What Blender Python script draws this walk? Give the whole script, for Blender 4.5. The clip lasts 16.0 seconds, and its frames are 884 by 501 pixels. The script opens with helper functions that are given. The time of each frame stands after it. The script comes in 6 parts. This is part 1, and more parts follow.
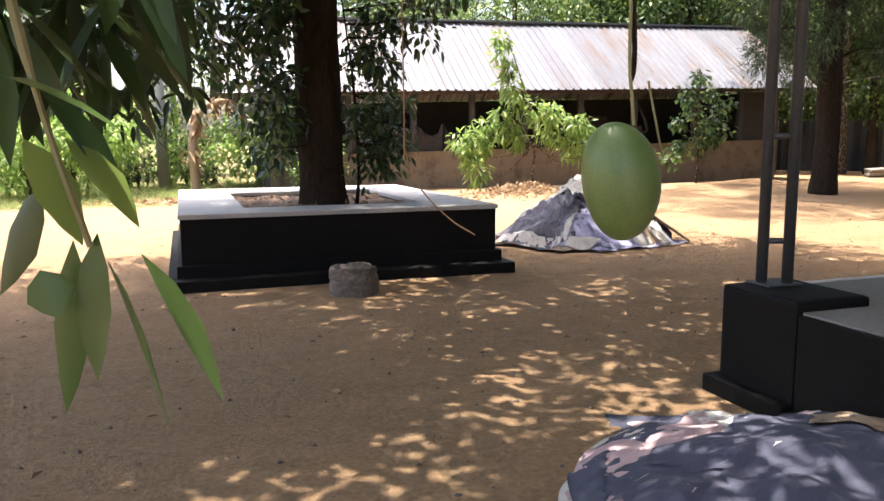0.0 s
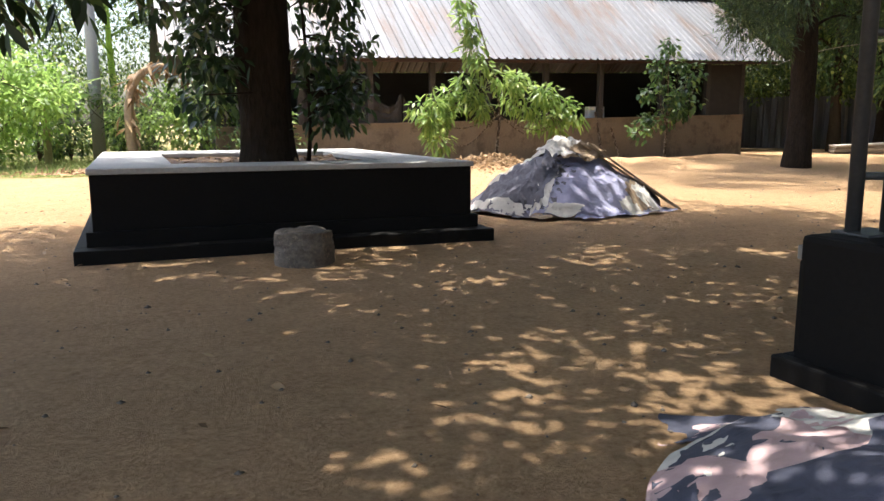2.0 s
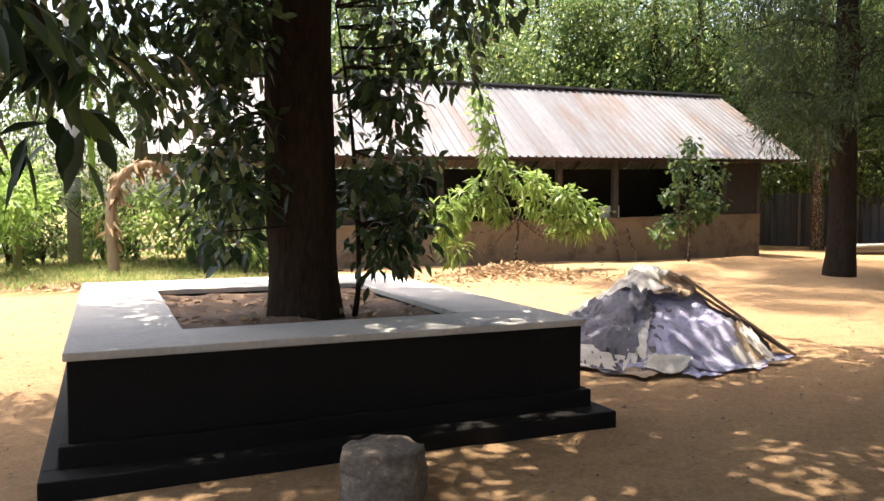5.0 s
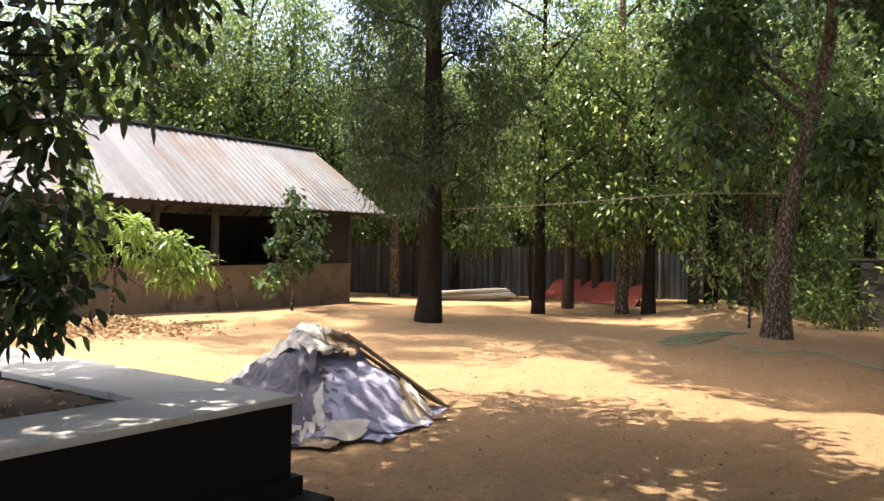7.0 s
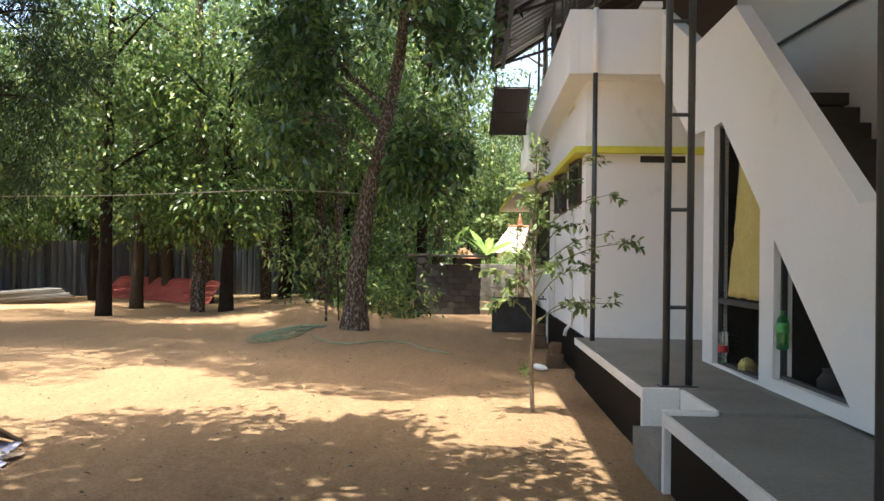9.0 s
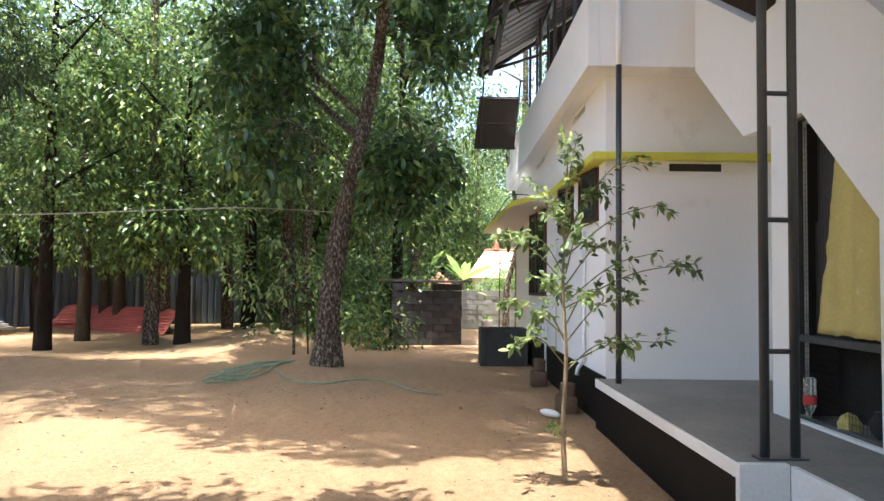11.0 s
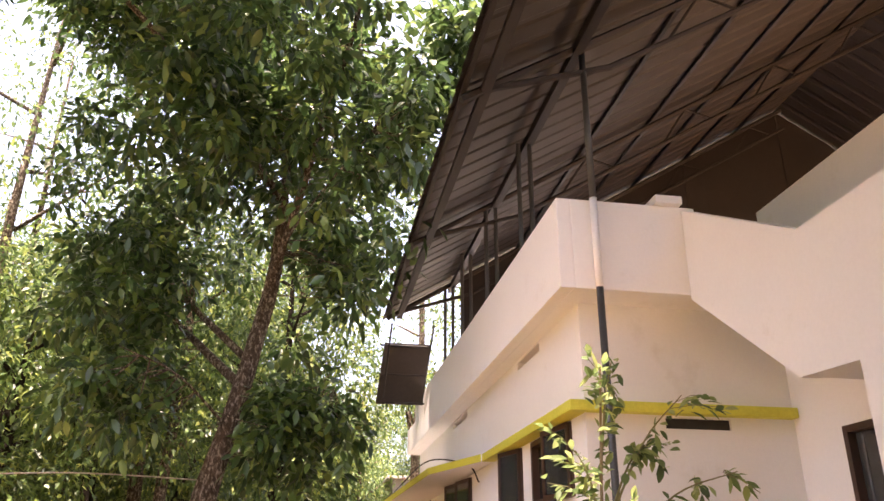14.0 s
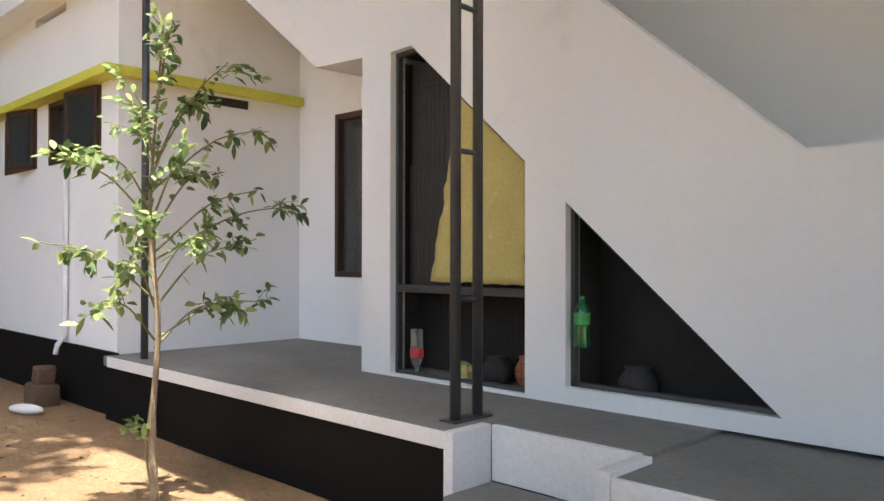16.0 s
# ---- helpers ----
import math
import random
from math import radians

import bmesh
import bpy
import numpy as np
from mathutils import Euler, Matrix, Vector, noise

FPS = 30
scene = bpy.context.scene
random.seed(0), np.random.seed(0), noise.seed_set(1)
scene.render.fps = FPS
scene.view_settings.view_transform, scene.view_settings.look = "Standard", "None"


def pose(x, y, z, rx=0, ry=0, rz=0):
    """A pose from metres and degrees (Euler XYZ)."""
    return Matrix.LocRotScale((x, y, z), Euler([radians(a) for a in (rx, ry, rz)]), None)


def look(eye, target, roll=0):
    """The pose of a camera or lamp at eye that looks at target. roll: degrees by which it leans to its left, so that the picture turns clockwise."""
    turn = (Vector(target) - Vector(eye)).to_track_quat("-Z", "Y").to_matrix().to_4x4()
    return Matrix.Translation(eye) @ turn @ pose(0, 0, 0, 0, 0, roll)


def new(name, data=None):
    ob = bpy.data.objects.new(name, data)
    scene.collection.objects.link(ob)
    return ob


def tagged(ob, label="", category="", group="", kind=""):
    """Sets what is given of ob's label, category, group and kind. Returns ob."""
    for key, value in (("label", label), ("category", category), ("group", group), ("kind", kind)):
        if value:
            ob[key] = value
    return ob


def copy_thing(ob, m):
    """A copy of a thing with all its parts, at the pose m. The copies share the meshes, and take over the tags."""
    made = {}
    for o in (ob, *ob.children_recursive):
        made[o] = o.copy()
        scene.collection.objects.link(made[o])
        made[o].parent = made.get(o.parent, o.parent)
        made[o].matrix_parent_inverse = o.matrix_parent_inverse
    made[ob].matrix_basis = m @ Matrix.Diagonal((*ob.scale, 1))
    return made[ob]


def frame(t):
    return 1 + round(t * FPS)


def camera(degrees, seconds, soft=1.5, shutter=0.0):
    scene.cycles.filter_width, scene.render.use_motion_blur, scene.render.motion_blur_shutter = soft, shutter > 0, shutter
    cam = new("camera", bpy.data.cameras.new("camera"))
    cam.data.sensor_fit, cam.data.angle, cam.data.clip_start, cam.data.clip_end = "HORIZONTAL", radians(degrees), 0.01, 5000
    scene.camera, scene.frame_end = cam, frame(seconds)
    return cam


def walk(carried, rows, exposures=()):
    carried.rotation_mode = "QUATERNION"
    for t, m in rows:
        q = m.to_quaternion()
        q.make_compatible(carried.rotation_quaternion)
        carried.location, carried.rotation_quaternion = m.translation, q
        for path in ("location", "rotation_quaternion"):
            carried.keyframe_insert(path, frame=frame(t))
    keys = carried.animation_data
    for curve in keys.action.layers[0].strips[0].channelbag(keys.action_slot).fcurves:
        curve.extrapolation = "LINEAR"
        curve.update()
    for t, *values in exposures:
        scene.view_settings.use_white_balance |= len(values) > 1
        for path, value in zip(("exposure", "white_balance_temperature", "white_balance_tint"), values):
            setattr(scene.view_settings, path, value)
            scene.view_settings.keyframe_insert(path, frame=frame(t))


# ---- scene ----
cam = camera(60.1, 16.0)
PATH = [
    (0, (0.209, 0.072, 1.454), (0.84, 1.948, 1.171), -0.4),
    (0.5, (0.368, 0.289, 1.471), (1.057, 2.144, 1.181), -0.4),
    (1, (0.392, 0.492, 1.436), (1.073, 2.352, 1.159), -0.2),
    (1.5, (0.361, 0.763, 1.296), (1.131, 2.586, 1.005), 0.2),
    (2, (0.48, 1.237, 1.097), (1.219, 3.067, 0.772), -0.1),
    (2.5, (0.6, 1.674, 1.248), (1.3, 3.512, 0.889), 0.2),
    (3, (0.562, 2.088, 1.419), (1.267, 3.93, 1.086), 0.1),
    (3.2, (0.53, 2.216, 1.462), (1.227, 4.066, 1.154), -0.1),
    (5.3, (0.335, 3.615, 1.552), (1.206, 5.414, 1.477), 0.7),
    (5.5, (0.32, 3.786, 1.561), (1.298, 5.529, 1.494), 0.7),
    (6, (0.269, 4.14, 1.59), (1.397, 5.791, 1.564), 0.9),
    (6.5, (0.104, 4.324, 1.638), (1.485, 5.77, 1.649), 1.0),
    (7, (0.03, 4.48, 1.638), (1.675, 5.616, 1.661), 1.2),
    (7.5, (-0.016, 4.73, 1.635), (1.805, 5.556, 1.663), 1.4),
    (8, (-0.127, 4.922, 1.653), (1.788, 5.494, 1.697), 1.4),
    (8.5, (-0.057, 5.077, 1.64), (1.925, 5.34, 1.682), 1.3),
    (9, (0.331, 5.164, 1.675), (2.329, 5.249, 1.704), 0.9),
    (9.2, (0.507, 5.122, 1.648), (2.504, 5.228, 1.683), 0.7),
    (11.5, (2.69, 5.671, 1.751), (4.685, 5.599, 1.872), 0.5),
    (12, (3.242, 5.682, 1.86), (5.229, 5.531, 2.02), 0.3),
    (12.5, (3.703, 5.785, 1.918), (5.672, 5.616, 2.228), 0.6),
    (13, (4.131, 5.865, 2.032), (6.061, 5.676, 2.523), 0.4),
    (13.5, (4.594, 5.917, 2.062), (6.471, 5.683, 2.712), 0.6),
    (14, (4.777, 6.028, 1.959), (6.6, 5.728, 2.724), 0.3),
    (14.5, (4.661, 6.225, 1.762), (6.447, 5.654, 2.457), -0.0),
    (15, (4.507, 6.384, 1.664), (6.195, 5.416, 2.128), -0.3),
    (15.5, (4.317, 6.584, 1.568), (5.882, 5.354, 1.761), 0.1),
    (16, (4.196, 6.679, 1.55), (5.588, 5.242, 1.567), 0.1),
]
walk(cam, [(t, look(eye, target, roll)) for t, eye, target, roll in PATH], exposures=[(0.0, 1.65, 6450, 15), (0.6, 1.3, 6400, 12), (3.0, 1.35, 6350, 9), (5.5, 1.6, 7100, 14), (7.0, 1.5, 6900, 12), (8.0, 1.45, 6600, 9), (9.0, 1.55, 6250, 7), (11.5, 1.8, 5800, 9), (12.2, 1.9, 6200, 13), (13.0, 2.1, 7600, 26), (13.5, 2.1, 7600, 28), (14.2, 2.1, 7500, 27), (15.0, 2.0, 6250, 13), (16.0, 1.95, 6250, 12)])

# ---- world and sun ----
world = bpy.data.worlds.new("sky")
scene.world = world
world.use_nodes = True
SUN_ELEVATION, SUN_ROTATION = radians(80), radians(-47)
sky = world.node_tree.nodes.new("ShaderNodeTexSky")
sky.sky_type, sky.sun_disc = "NISHITA", False
sky.sun_elevation, sky.sun_rotation, sky.dust_density = SUN_ELEVATION, SUN_ROTATION, 5.0
background = world.node_tree.nodes["Background"]
background.inputs["Strength"].default_value = 0.22
world.node_tree.links.new(sky.outputs[0], background.inputs["Color"])
sun = new("sun", bpy.data.lights.new("sun", "SUN"))
sun.data.energy, sun.data.angle, sun.data.color = 5.0, radians(0.55), (1.0, 0.94, 0.84)
sun_way = Vector((math.sin(SUN_ROTATION) * math.cos(SUN_ELEVATION), math.cos(SUN_ROTATION) * math.cos(SUN_ELEVATION), math.sin(SUN_ELEVATION)))
sun.matrix_world = look(sun_way * 60, (0, 0, 0))

# ---- materials ----


def nodes_of(name):
    m = bpy.data.materials.new(name)
    m.use_nodes = True
    t = m.node_tree
    return m, t, t.nodes["Principled BSDF"], t.nodes["Material Output"]


def ramp_node(t, fac, stops):
    r = t.nodes.new("ShaderNodeValToRGB")
    els = r.color_ramp.elements
    while len(els) < len(stops):
        els.new(0.5)
    for el, (p, c) in zip(els, stops):
        el.position, el.color = p, (*c, 1)
    t.links.new(fac, r.inputs[0])
    return r.outputs[0]


def mixed(t, a, b, fac, how="MIX"):
    m = t.nodes.new("ShaderNodeMix")
    m.data_type, m.blend_type = "RGBA", how
    for sock, v in ((m.inputs[0], fac), (m.inputs[6], a), (m.inputs[7], b)):
        if isinstance(v, (int, float)):
            sock.default_value = v
        elif isinstance(v, tuple):
            sock.default_value = (*v, 1)
        else:
            t.links.new(v, sock)
    return m.outputs[2]


def noise_node(t, scale, detail=4.0, rough=0.55, stretch=None):
    n = t.nodes.new("ShaderNodeTexNoise")
    n.inputs["Scale"].default_value, n.inputs["Detail"].default_value, n.inputs["Roughness"].default_value = scale, detail, rough
    c = t.nodes.new("ShaderNodeTexCoord")
    src = c.outputs["Object"]
    if stretch:
        mp = t.nodes.new("ShaderNodeMapping")
        mp.inputs["Scale"].default_value = stretch
        t.links.new(src, mp.inputs[0])
        src = mp.outputs[0]
    t.links.new(src, n.inputs["Vector"])
    return n.outputs[0]


def surface(name, c1, c2, big=1.2, fine=22.0, rough=0.8, bump=0.3, metal=0.0, stain=None, stain_at=0.6, stretch=None, vary=0.0, depth=0.01, spec=0.5, grain=0.4):
    """Two colours mixed by a large and a fine noise, an optional stain, fine relief, and an optional change from object to object."""
    m, t, p, out = nodes_of(name)
    nb, nf = noise_node(t, big, 5, 0.6, stretch), noise_node(t, fine, 6, 0.65, stretch)
    col = ramp_node(t, nb, [(0.32, c1), (0.68, c2)])
    dark = tuple(0.72 * v for v in c1)
    col = mixed(t, col, ramp_node(t, nf, [(0.3, dark), (0.7, c2)]), grain)
    if stain:
        ns = noise_node(t, big * 2.3, 8, 0.7, stretch)
        col = mixed(t, col, stain, ramp_node(t, ns, [(stain_at, (0, 0, 0)), (stain_at + 0.14, (1, 1, 1))]))
    if vary:
        info = t.nodes.new("ShaderNodeObjectInfo")
        hs = t.nodes.new("ShaderNodeHueSaturation")
        mr = t.nodes.new("ShaderNodeMapRange")
        mr.inputs[3].default_value, mr.inputs[4].default_value = 1 - vary, 1 + vary
        t.links.new(info.outputs["Random"], mr.inputs[0])
        t.links.new(mr.outputs[0], hs.inputs["Value"])
        t.links.new(col, hs.inputs["Color"])
        col = hs.outputs[0]
    t.links.new(col, p.inputs["Base Color"])
    p.inputs["Roughness"].default_value, p.inputs["Metallic"].default_value = rough, metal
    p.inputs["Specular IOR Level"].default_value = spec
    if bump:
        b = t.nodes.new("ShaderNodeBump")
        b.inputs["Strength"].default_value, b.inputs["Distance"].default_value = bump, depth
        t.links.new(nf, b.inputs["Height"])
        t.links.new(b.outputs[0], p.inputs["Normal"])
    return m


def leafy(name, stops, shine=0.45, through_light=0.35):
    """Leaves: the colour goes from leaf to leaf, and part of the light comes through."""
    m, t, p, out = nodes_of(name)
    geo = t.nodes.new("ShaderNodeNewGeometry")
    col = ramp_node(t, geo.outputs["Random Per Island"], stops)
    t.links.new(col, p.inputs["Base Color"])
    p.inputs["Roughness"].default_value = shine
    tr = t.nodes.new("ShaderNodeBsdfTranslucent")
    br = t.nodes.new("ShaderNodeHueSaturation")
    mx = t.nodes.new("ShaderNodeMixShader")
    mx.inputs[0].default_value = through_light
    br.inputs["Value"].default_value, br.inputs["Saturation"].default_value = 1.9, 0.88
    t.links.new(col, br.inputs["Color"])
    t.links.new(br.outputs[0], tr.inputs[0])
    t.links.new(p.outputs[0], mx.inputs[1])
    t.links.new(tr.outputs[0], mx.inputs[2])
    t.links.new(mx.outputs[0], out.inputs[0])
    return m


def ground_material():
    m, t, p, out = nodes_of("laterite_ground")
    nb, nm, nf, ng = noise_node(t, 0.22, 6, 0.6), noise_node(t, 2.4, 7, 0.65), noise_node(t, 34, 8, 0.75), noise_node(t, 1.1, 8, 0.7, (1, 0.25, 1))
    clods, tracks = noise_node(t, 9.0, 8, 0.72), noise_node(t, 1.5, 8, 0.65, (0.45, 1.9, 1))
    col = ramp_node(t, nb, [(0.3, (0.375, 0.206, 0.094)), (0.5, (0.448, 0.265, 0.123)), (0.7, (0.485, 0.308, 0.156))])
    col = mixed(t, col, ramp_node(t, nm, [(0.35, (0.254, 0.132, 0.064)), (0.65, (0.508, 0.330, 0.172))]), 0.4)
    col = mixed(t, col, ramp_node(t, tracks, [(0.36, (0.199, 0.109, 0.058)), (0.52, (0.436, 0.268, 0.140)), (0.66, (0.569, 0.388, 0.224))]), 0.5)
    col = mixed(t, col, ramp_node(t, clods, [(0.32, (0.158, 0.086, 0.043)), (0.48, (0.461, 0.284, 0.144)), (0.68, (0.629, 0.437, 0.253))]), 0.44)
    col = mixed(t, col, ramp_node(t, nf, [(0.30, (0.194, 0.107, 0.058)), (0.66, (0.654, 0.454, 0.259))]), 0.52)
    geo = t.nodes.new("ShaderNodeVertexColor")
    geo.layer_name = "grass"
    green = ramp_node(t, nm, [(0.3, (0.07, 0.11, 0.03)), (0.7, (0.16, 0.20, 0.06))])
    edge = t.nodes.new("ShaderNodeMath")
    edge.operation = "MULTIPLY"
    t.links.new(geo.outputs[0], edge.inputs[0])
    t.links.new(ramp_node(t, ng, [(0.35, (0.15, 0.15, 0.15)), (0.6, (1, 1, 1))]), edge.inputs[1])
    col = mixed(t, col, green, edge.outputs[0])
    t.links.new(col, p.inputs["Base Color"])
    p.inputs["Roughness"].default_value = 0.95
    p.inputs["Specular IOR Level"].default_value = 0.15
    b = t.nodes.new("ShaderNodeBump")
    b.inputs["Strength"].default_value, b.inputs["Distance"].default_value = 1.0, 0.06
    add = t.nodes.new("ShaderNodeMath")
    t.links.new(nf, add.inputs[0])
    t.links.new(clods, add.inputs[1])
    t.links.new(add.outputs[0], b.inputs["Height"])
    t.links.new(b.outputs[0], p.inputs["Normal"])
    return m


def glass(name, tint=(0.5, 0.55, 0.55)):
    m, t, p, out = nodes_of(name)
    p.inputs["Base Color"].default_value = (*tint, 1)
    p.inputs["Roughness"].default_value, p.inputs["Transmission Weight"].default_value = 0.08, 0.85
    return m


GROUND = ground_material()
WHITE = surface("white_wall_paint", (0.84, 0.83, 0.81), (0.88, 0.87, 0.85), 0.5, 30, 0.75, 0.12, stain=(0.74, 0.72, 0.68), stain_at=0.60, grain=0.12)
WHITE_TRIM = surface("white_edge_paint", (0.70, 0.69, 0.66), (0.80, 0.78, 0.75), 2.0, 40, 0.7, 0.15, stain=(0.5, 0.46, 0.42), stain_at=0.66)
BLACK = surface("black_wall_paint", (0.0054, 0.0051, 0.0051), (0.0102, 0.0093, 0.0087), 1.5, 30, 0.7, 0.15, stain=(0.0180, 0.0156, 0.0132), stain_at=0.74, spec=0.12)
YELLOW = surface("lime_yellow_paint", (0.62, 0.60, 0.06), (0.72, 0.70, 0.10), 2.0, 30, 0.6, 0.1, stain=(0.5, 0.46, 0.15), stain_at=0.68)
CEMENT = surface("grey_cement", (0.155, 0.145, 0.128), (0.24, 0.228, 0.205), 1.3, 26, 0.85, 0.25, stain=(0.14, 0.13, 0.12), stain_at=0.62)
COPING = surface("pale_cement_coping", (0.33, 0.32, 0.30), (0.46, 0.45, 0.42), 1.6, 30, 0.85, 0.3, stain=(0.22, 0.2, 0.18), stain_at=0.64)
SOIL = surface("dark_soil", (0.075, 0.046, 0.028), (0.145, 0.088, 0.05), 2.5, 24, 0.95, 0.8, depth=0.03)
BARK = surface("brown_bark", (0.045, 0.032, 0.021), (0.12, 0.088, 0.058), 5, 46, 0.95, 1.0, stain=(0.19, 0.17, 0.13), stain_at=0.64, stretch=(1, 1, 0.4), depth=0.06, spec=0.15, grain=0.6)
PALE_BARK = surface("flaky_brown_bark", (0.038, 0.025, 0.016), (0.135, 0.095, 0.062), 9, 42, 0.95, 1.0, stain=(0.40, 0.34, 0.26), stain_at=0.49, stretch=(1, 1, 0.55), depth=0.08, spec=0.15, grain=0.65)
DARK_BARK = surface("dark_bark", (0.018, 0.013, 0.0095), (0.050, 0.037, 0.026), 6, 34, 0.95, 1.0, stretch=(1, 1, 0.22), depth=0.09, spec=0.12, grain=0.6)
TWIG = surface("green_brown_twig", (0.16, 0.15, 0.06), (0.24, 0.22, 0.10), 4, 30, 0.8, 0.2)
MANGO_LEAF = leafy("mango_leaf", [(0, (0.018, 0.041, 0.012)), (0.5, (0.045, 0.094, 0.021)), (0.85, (0.084, 0.143, 0.032)), (1, (0.180, 0.241, 0.049))], 0.34, 0.30)
# own leaf of the planter's tree; on the mango it paints shaded tufts
SHADE_LEAF = leafy("dark_and_shaded_leaf", [(0, (0.010, 0.024, 0.008)), (0.5, (0.020, 0.046, 0.011)), (0.9, (0.04, 0.08, 0.02)), (1, (0.10, 0.15, 0.03))], 0.42, 0.25)
BRIGHT_LEAF = leafy("bright_young_leaf", [(0, (0.07, 0.13, 0.02)), (0.5, (0.13, 0.21, 0.035)), (1, (0.21, 0.28, 0.06))], 0.4, 0.4)
CITRUS_LEAF = leafy("citrus_leaf", [(0, (0.050, 0.088, 0.028)), (0.5, (0.115, 0.175, 0.050)), (1, (0.300, 0.350, 0.115))], 0.55, 0.38)
WOOD_LEAF = leafy("woodland_leaf", [(0, (0.027, 0.055, 0.015)), (0.4, (0.066, 0.121, 0.027)), (0.8, (0.132, 0.203, 0.046)), (1, (0.312, 0.362, 0.073))], 0.42, 0.30)
FEATHER_LEAF = leafy("feathery_leaf", [(0, (0.017, 0.036, 0.012)), (0.6, (0.036, 0.064, 0.020)), (1, (0.075, 0.105, 0.032))], 0.6, 0.3)
GARDEN_LEAF = leafy("garden_leaf", [(0, (0.0945, 0.1625, 0.0260)), (0.6, (0.1620, 0.2625, 0.0390)), (1, (0.2700, 0.3750, 0.0780))], 0.5, 0.45)
DRY_LEAF = leafy("dry_leaf", [(0, (0.13, 0.075, 0.035)), (0.6, (0.24, 0.15, 0.075)), (1, (0.38, 0.27, 0.15))], 0.8, 0.15)
GRASS = leafy("grass_blade", [(0, (0.10, 0.15, 0.03)), (0.6, (0.18, 0.23, 0.06)), (1, (0.30, 0.28, 0.11))], 0.6, 0.35)
SHEET = surface("weathered_zinc_sheet", (0.0840, 0.0869, 0.0972), (0.1360, 0.1402, 0.1548), 0.45, 14, 0.55, 0.12, 0.2, stain=(0.0960, 0.0697, 0.0585), stain_at=0.50, stretch=(1.2, 0.25, 0.25), vary=0.2)
ROOF_UNDER = surface("brown_coated_roof_sheet", (0.0248, 0.0183, 0.0144), (0.0415, 0.0309, 0.0248), 0.6, 16, 0.6, 0.1, 0.1, stain=(0.0166, 0.0122, 0.0099), stain_at=0.62, vary=0.1)
STEEL = surface("dark_grey_painted_steel", (0.0525, 0.0570, 0.0609), (0.0900, 0.0945, 0.0972), 2, 40, 0.45, 0.08, 0.3)
BROWN_STEEL = surface("brown_primer_steel", (0.016, 0.012, 0.010), (0.03, 0.023, 0.02), 2, 40, 0.6, 0.1, 0.2)
FENCE_SHEET = surface("blue_grey_fence_sheet", (0.10, 0.115, 0.14), (0.155, 0.175, 0.205), 0.6, 20, 0.5, 0.1, 0.3, stain=(0.10, 0.085, 0.07), stain_at=0.64, vary=0.15)
PLASTER = surface("buff_lime_plaster", (0.1280, 0.0960, 0.0624), (0.1960, 0.1520, 0.1040), 0.7, 20, 0.9, 0.3, stain=(0.0800, 0.0600, 0.0416), stain_at=0.5)
DARK_WOOD = surface("dark_brown_timber", (0.035, 0.016, 0.010), (0.07, 0.034, 0.02), 3, 40, 0.5, 0.2, stretch=(1, 1, 0.15))
RED_SHEET = surface("red_oxide_roof_sheet", (0.3640, 0.0700, 0.0560), (0.5600, 0.1400, 0.1050), 1.5, 18, 0.7, 0.2, stain=(0.2240, 0.0700, 0.0560), stain_at=0.6, vary=0.15)
BLOCK = surface("grey_concrete_block", (0.24, 0.225, 0.20), (0.36, 0.34, 0.31), 3, 30, 0.95, 0.6, vary=0.22)
DARK_BLOCK = surface("dark_grey_block", (0.04, 0.036, 0.033), (0.075, 0.07, 0.063), 3, 30, 0.95, 0.6, vary=0.25)
STONE = surface("rough_granite_stone", (0.075, 0.06, 0.05), (0.19, 0.155, 0.12), 9, 36, 0.9, 1.0, stain=(0.36, 0.28, 0.20), stain_at=0.58, depth=0.02)
# pale tone takes in the sun's glare on the tiles
PALE_TILE = surface("sunlit_pale_roof_tile", (0.55, 0.45, 0.38), (0.70, 0.60, 0.52), 3, 20, 0.8, 0.3, stain=(0.5, 0.32, 0.24), stain_at=0.64)
TERRACOTTA = surface("terracotta_tile", (0.36, 0.12, 0.06), (0.50, 0.20, 0.10), 3, 20, 0.8, 0.3)
# real netting and cloth, and dark sheets that paint shade in recesses
NET_AND_SHADE = surface("dark_mesh_and_inside_shade", (0.018, 0.016, 0.015), (0.035, 0.030, 0.026), 4, 60, 0.9, 0.3)
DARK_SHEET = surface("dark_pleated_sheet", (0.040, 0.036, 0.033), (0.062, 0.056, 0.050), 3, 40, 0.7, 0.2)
SAPLING_BARK = surface("pale_sapling_bark", (0.20, 0.145, 0.09), (0.36, 0.28, 0.18), 12, 60, 0.9, 0.5, stain=(0.12, 0.10, 0.06), stain_at=0.6)
# near black: really dark things, and the painted shade inside house and shed
DARK_AND_SHADE = surface("dark_finish_and_inside_shade", (0.030, 0.027, 0.025), (0.055, 0.05, 0.045), 1, 20, 0.95, 0.2)
MANGO_SKIN = surface("green_mango_skin", (0.070, 0.122, 0.032), (0.118, 0.186, 0.058), 7, 300, 0.42, 0.04, stain=(0.040, 0.064, 0.022), stain_at=0.58, depth=0.001)
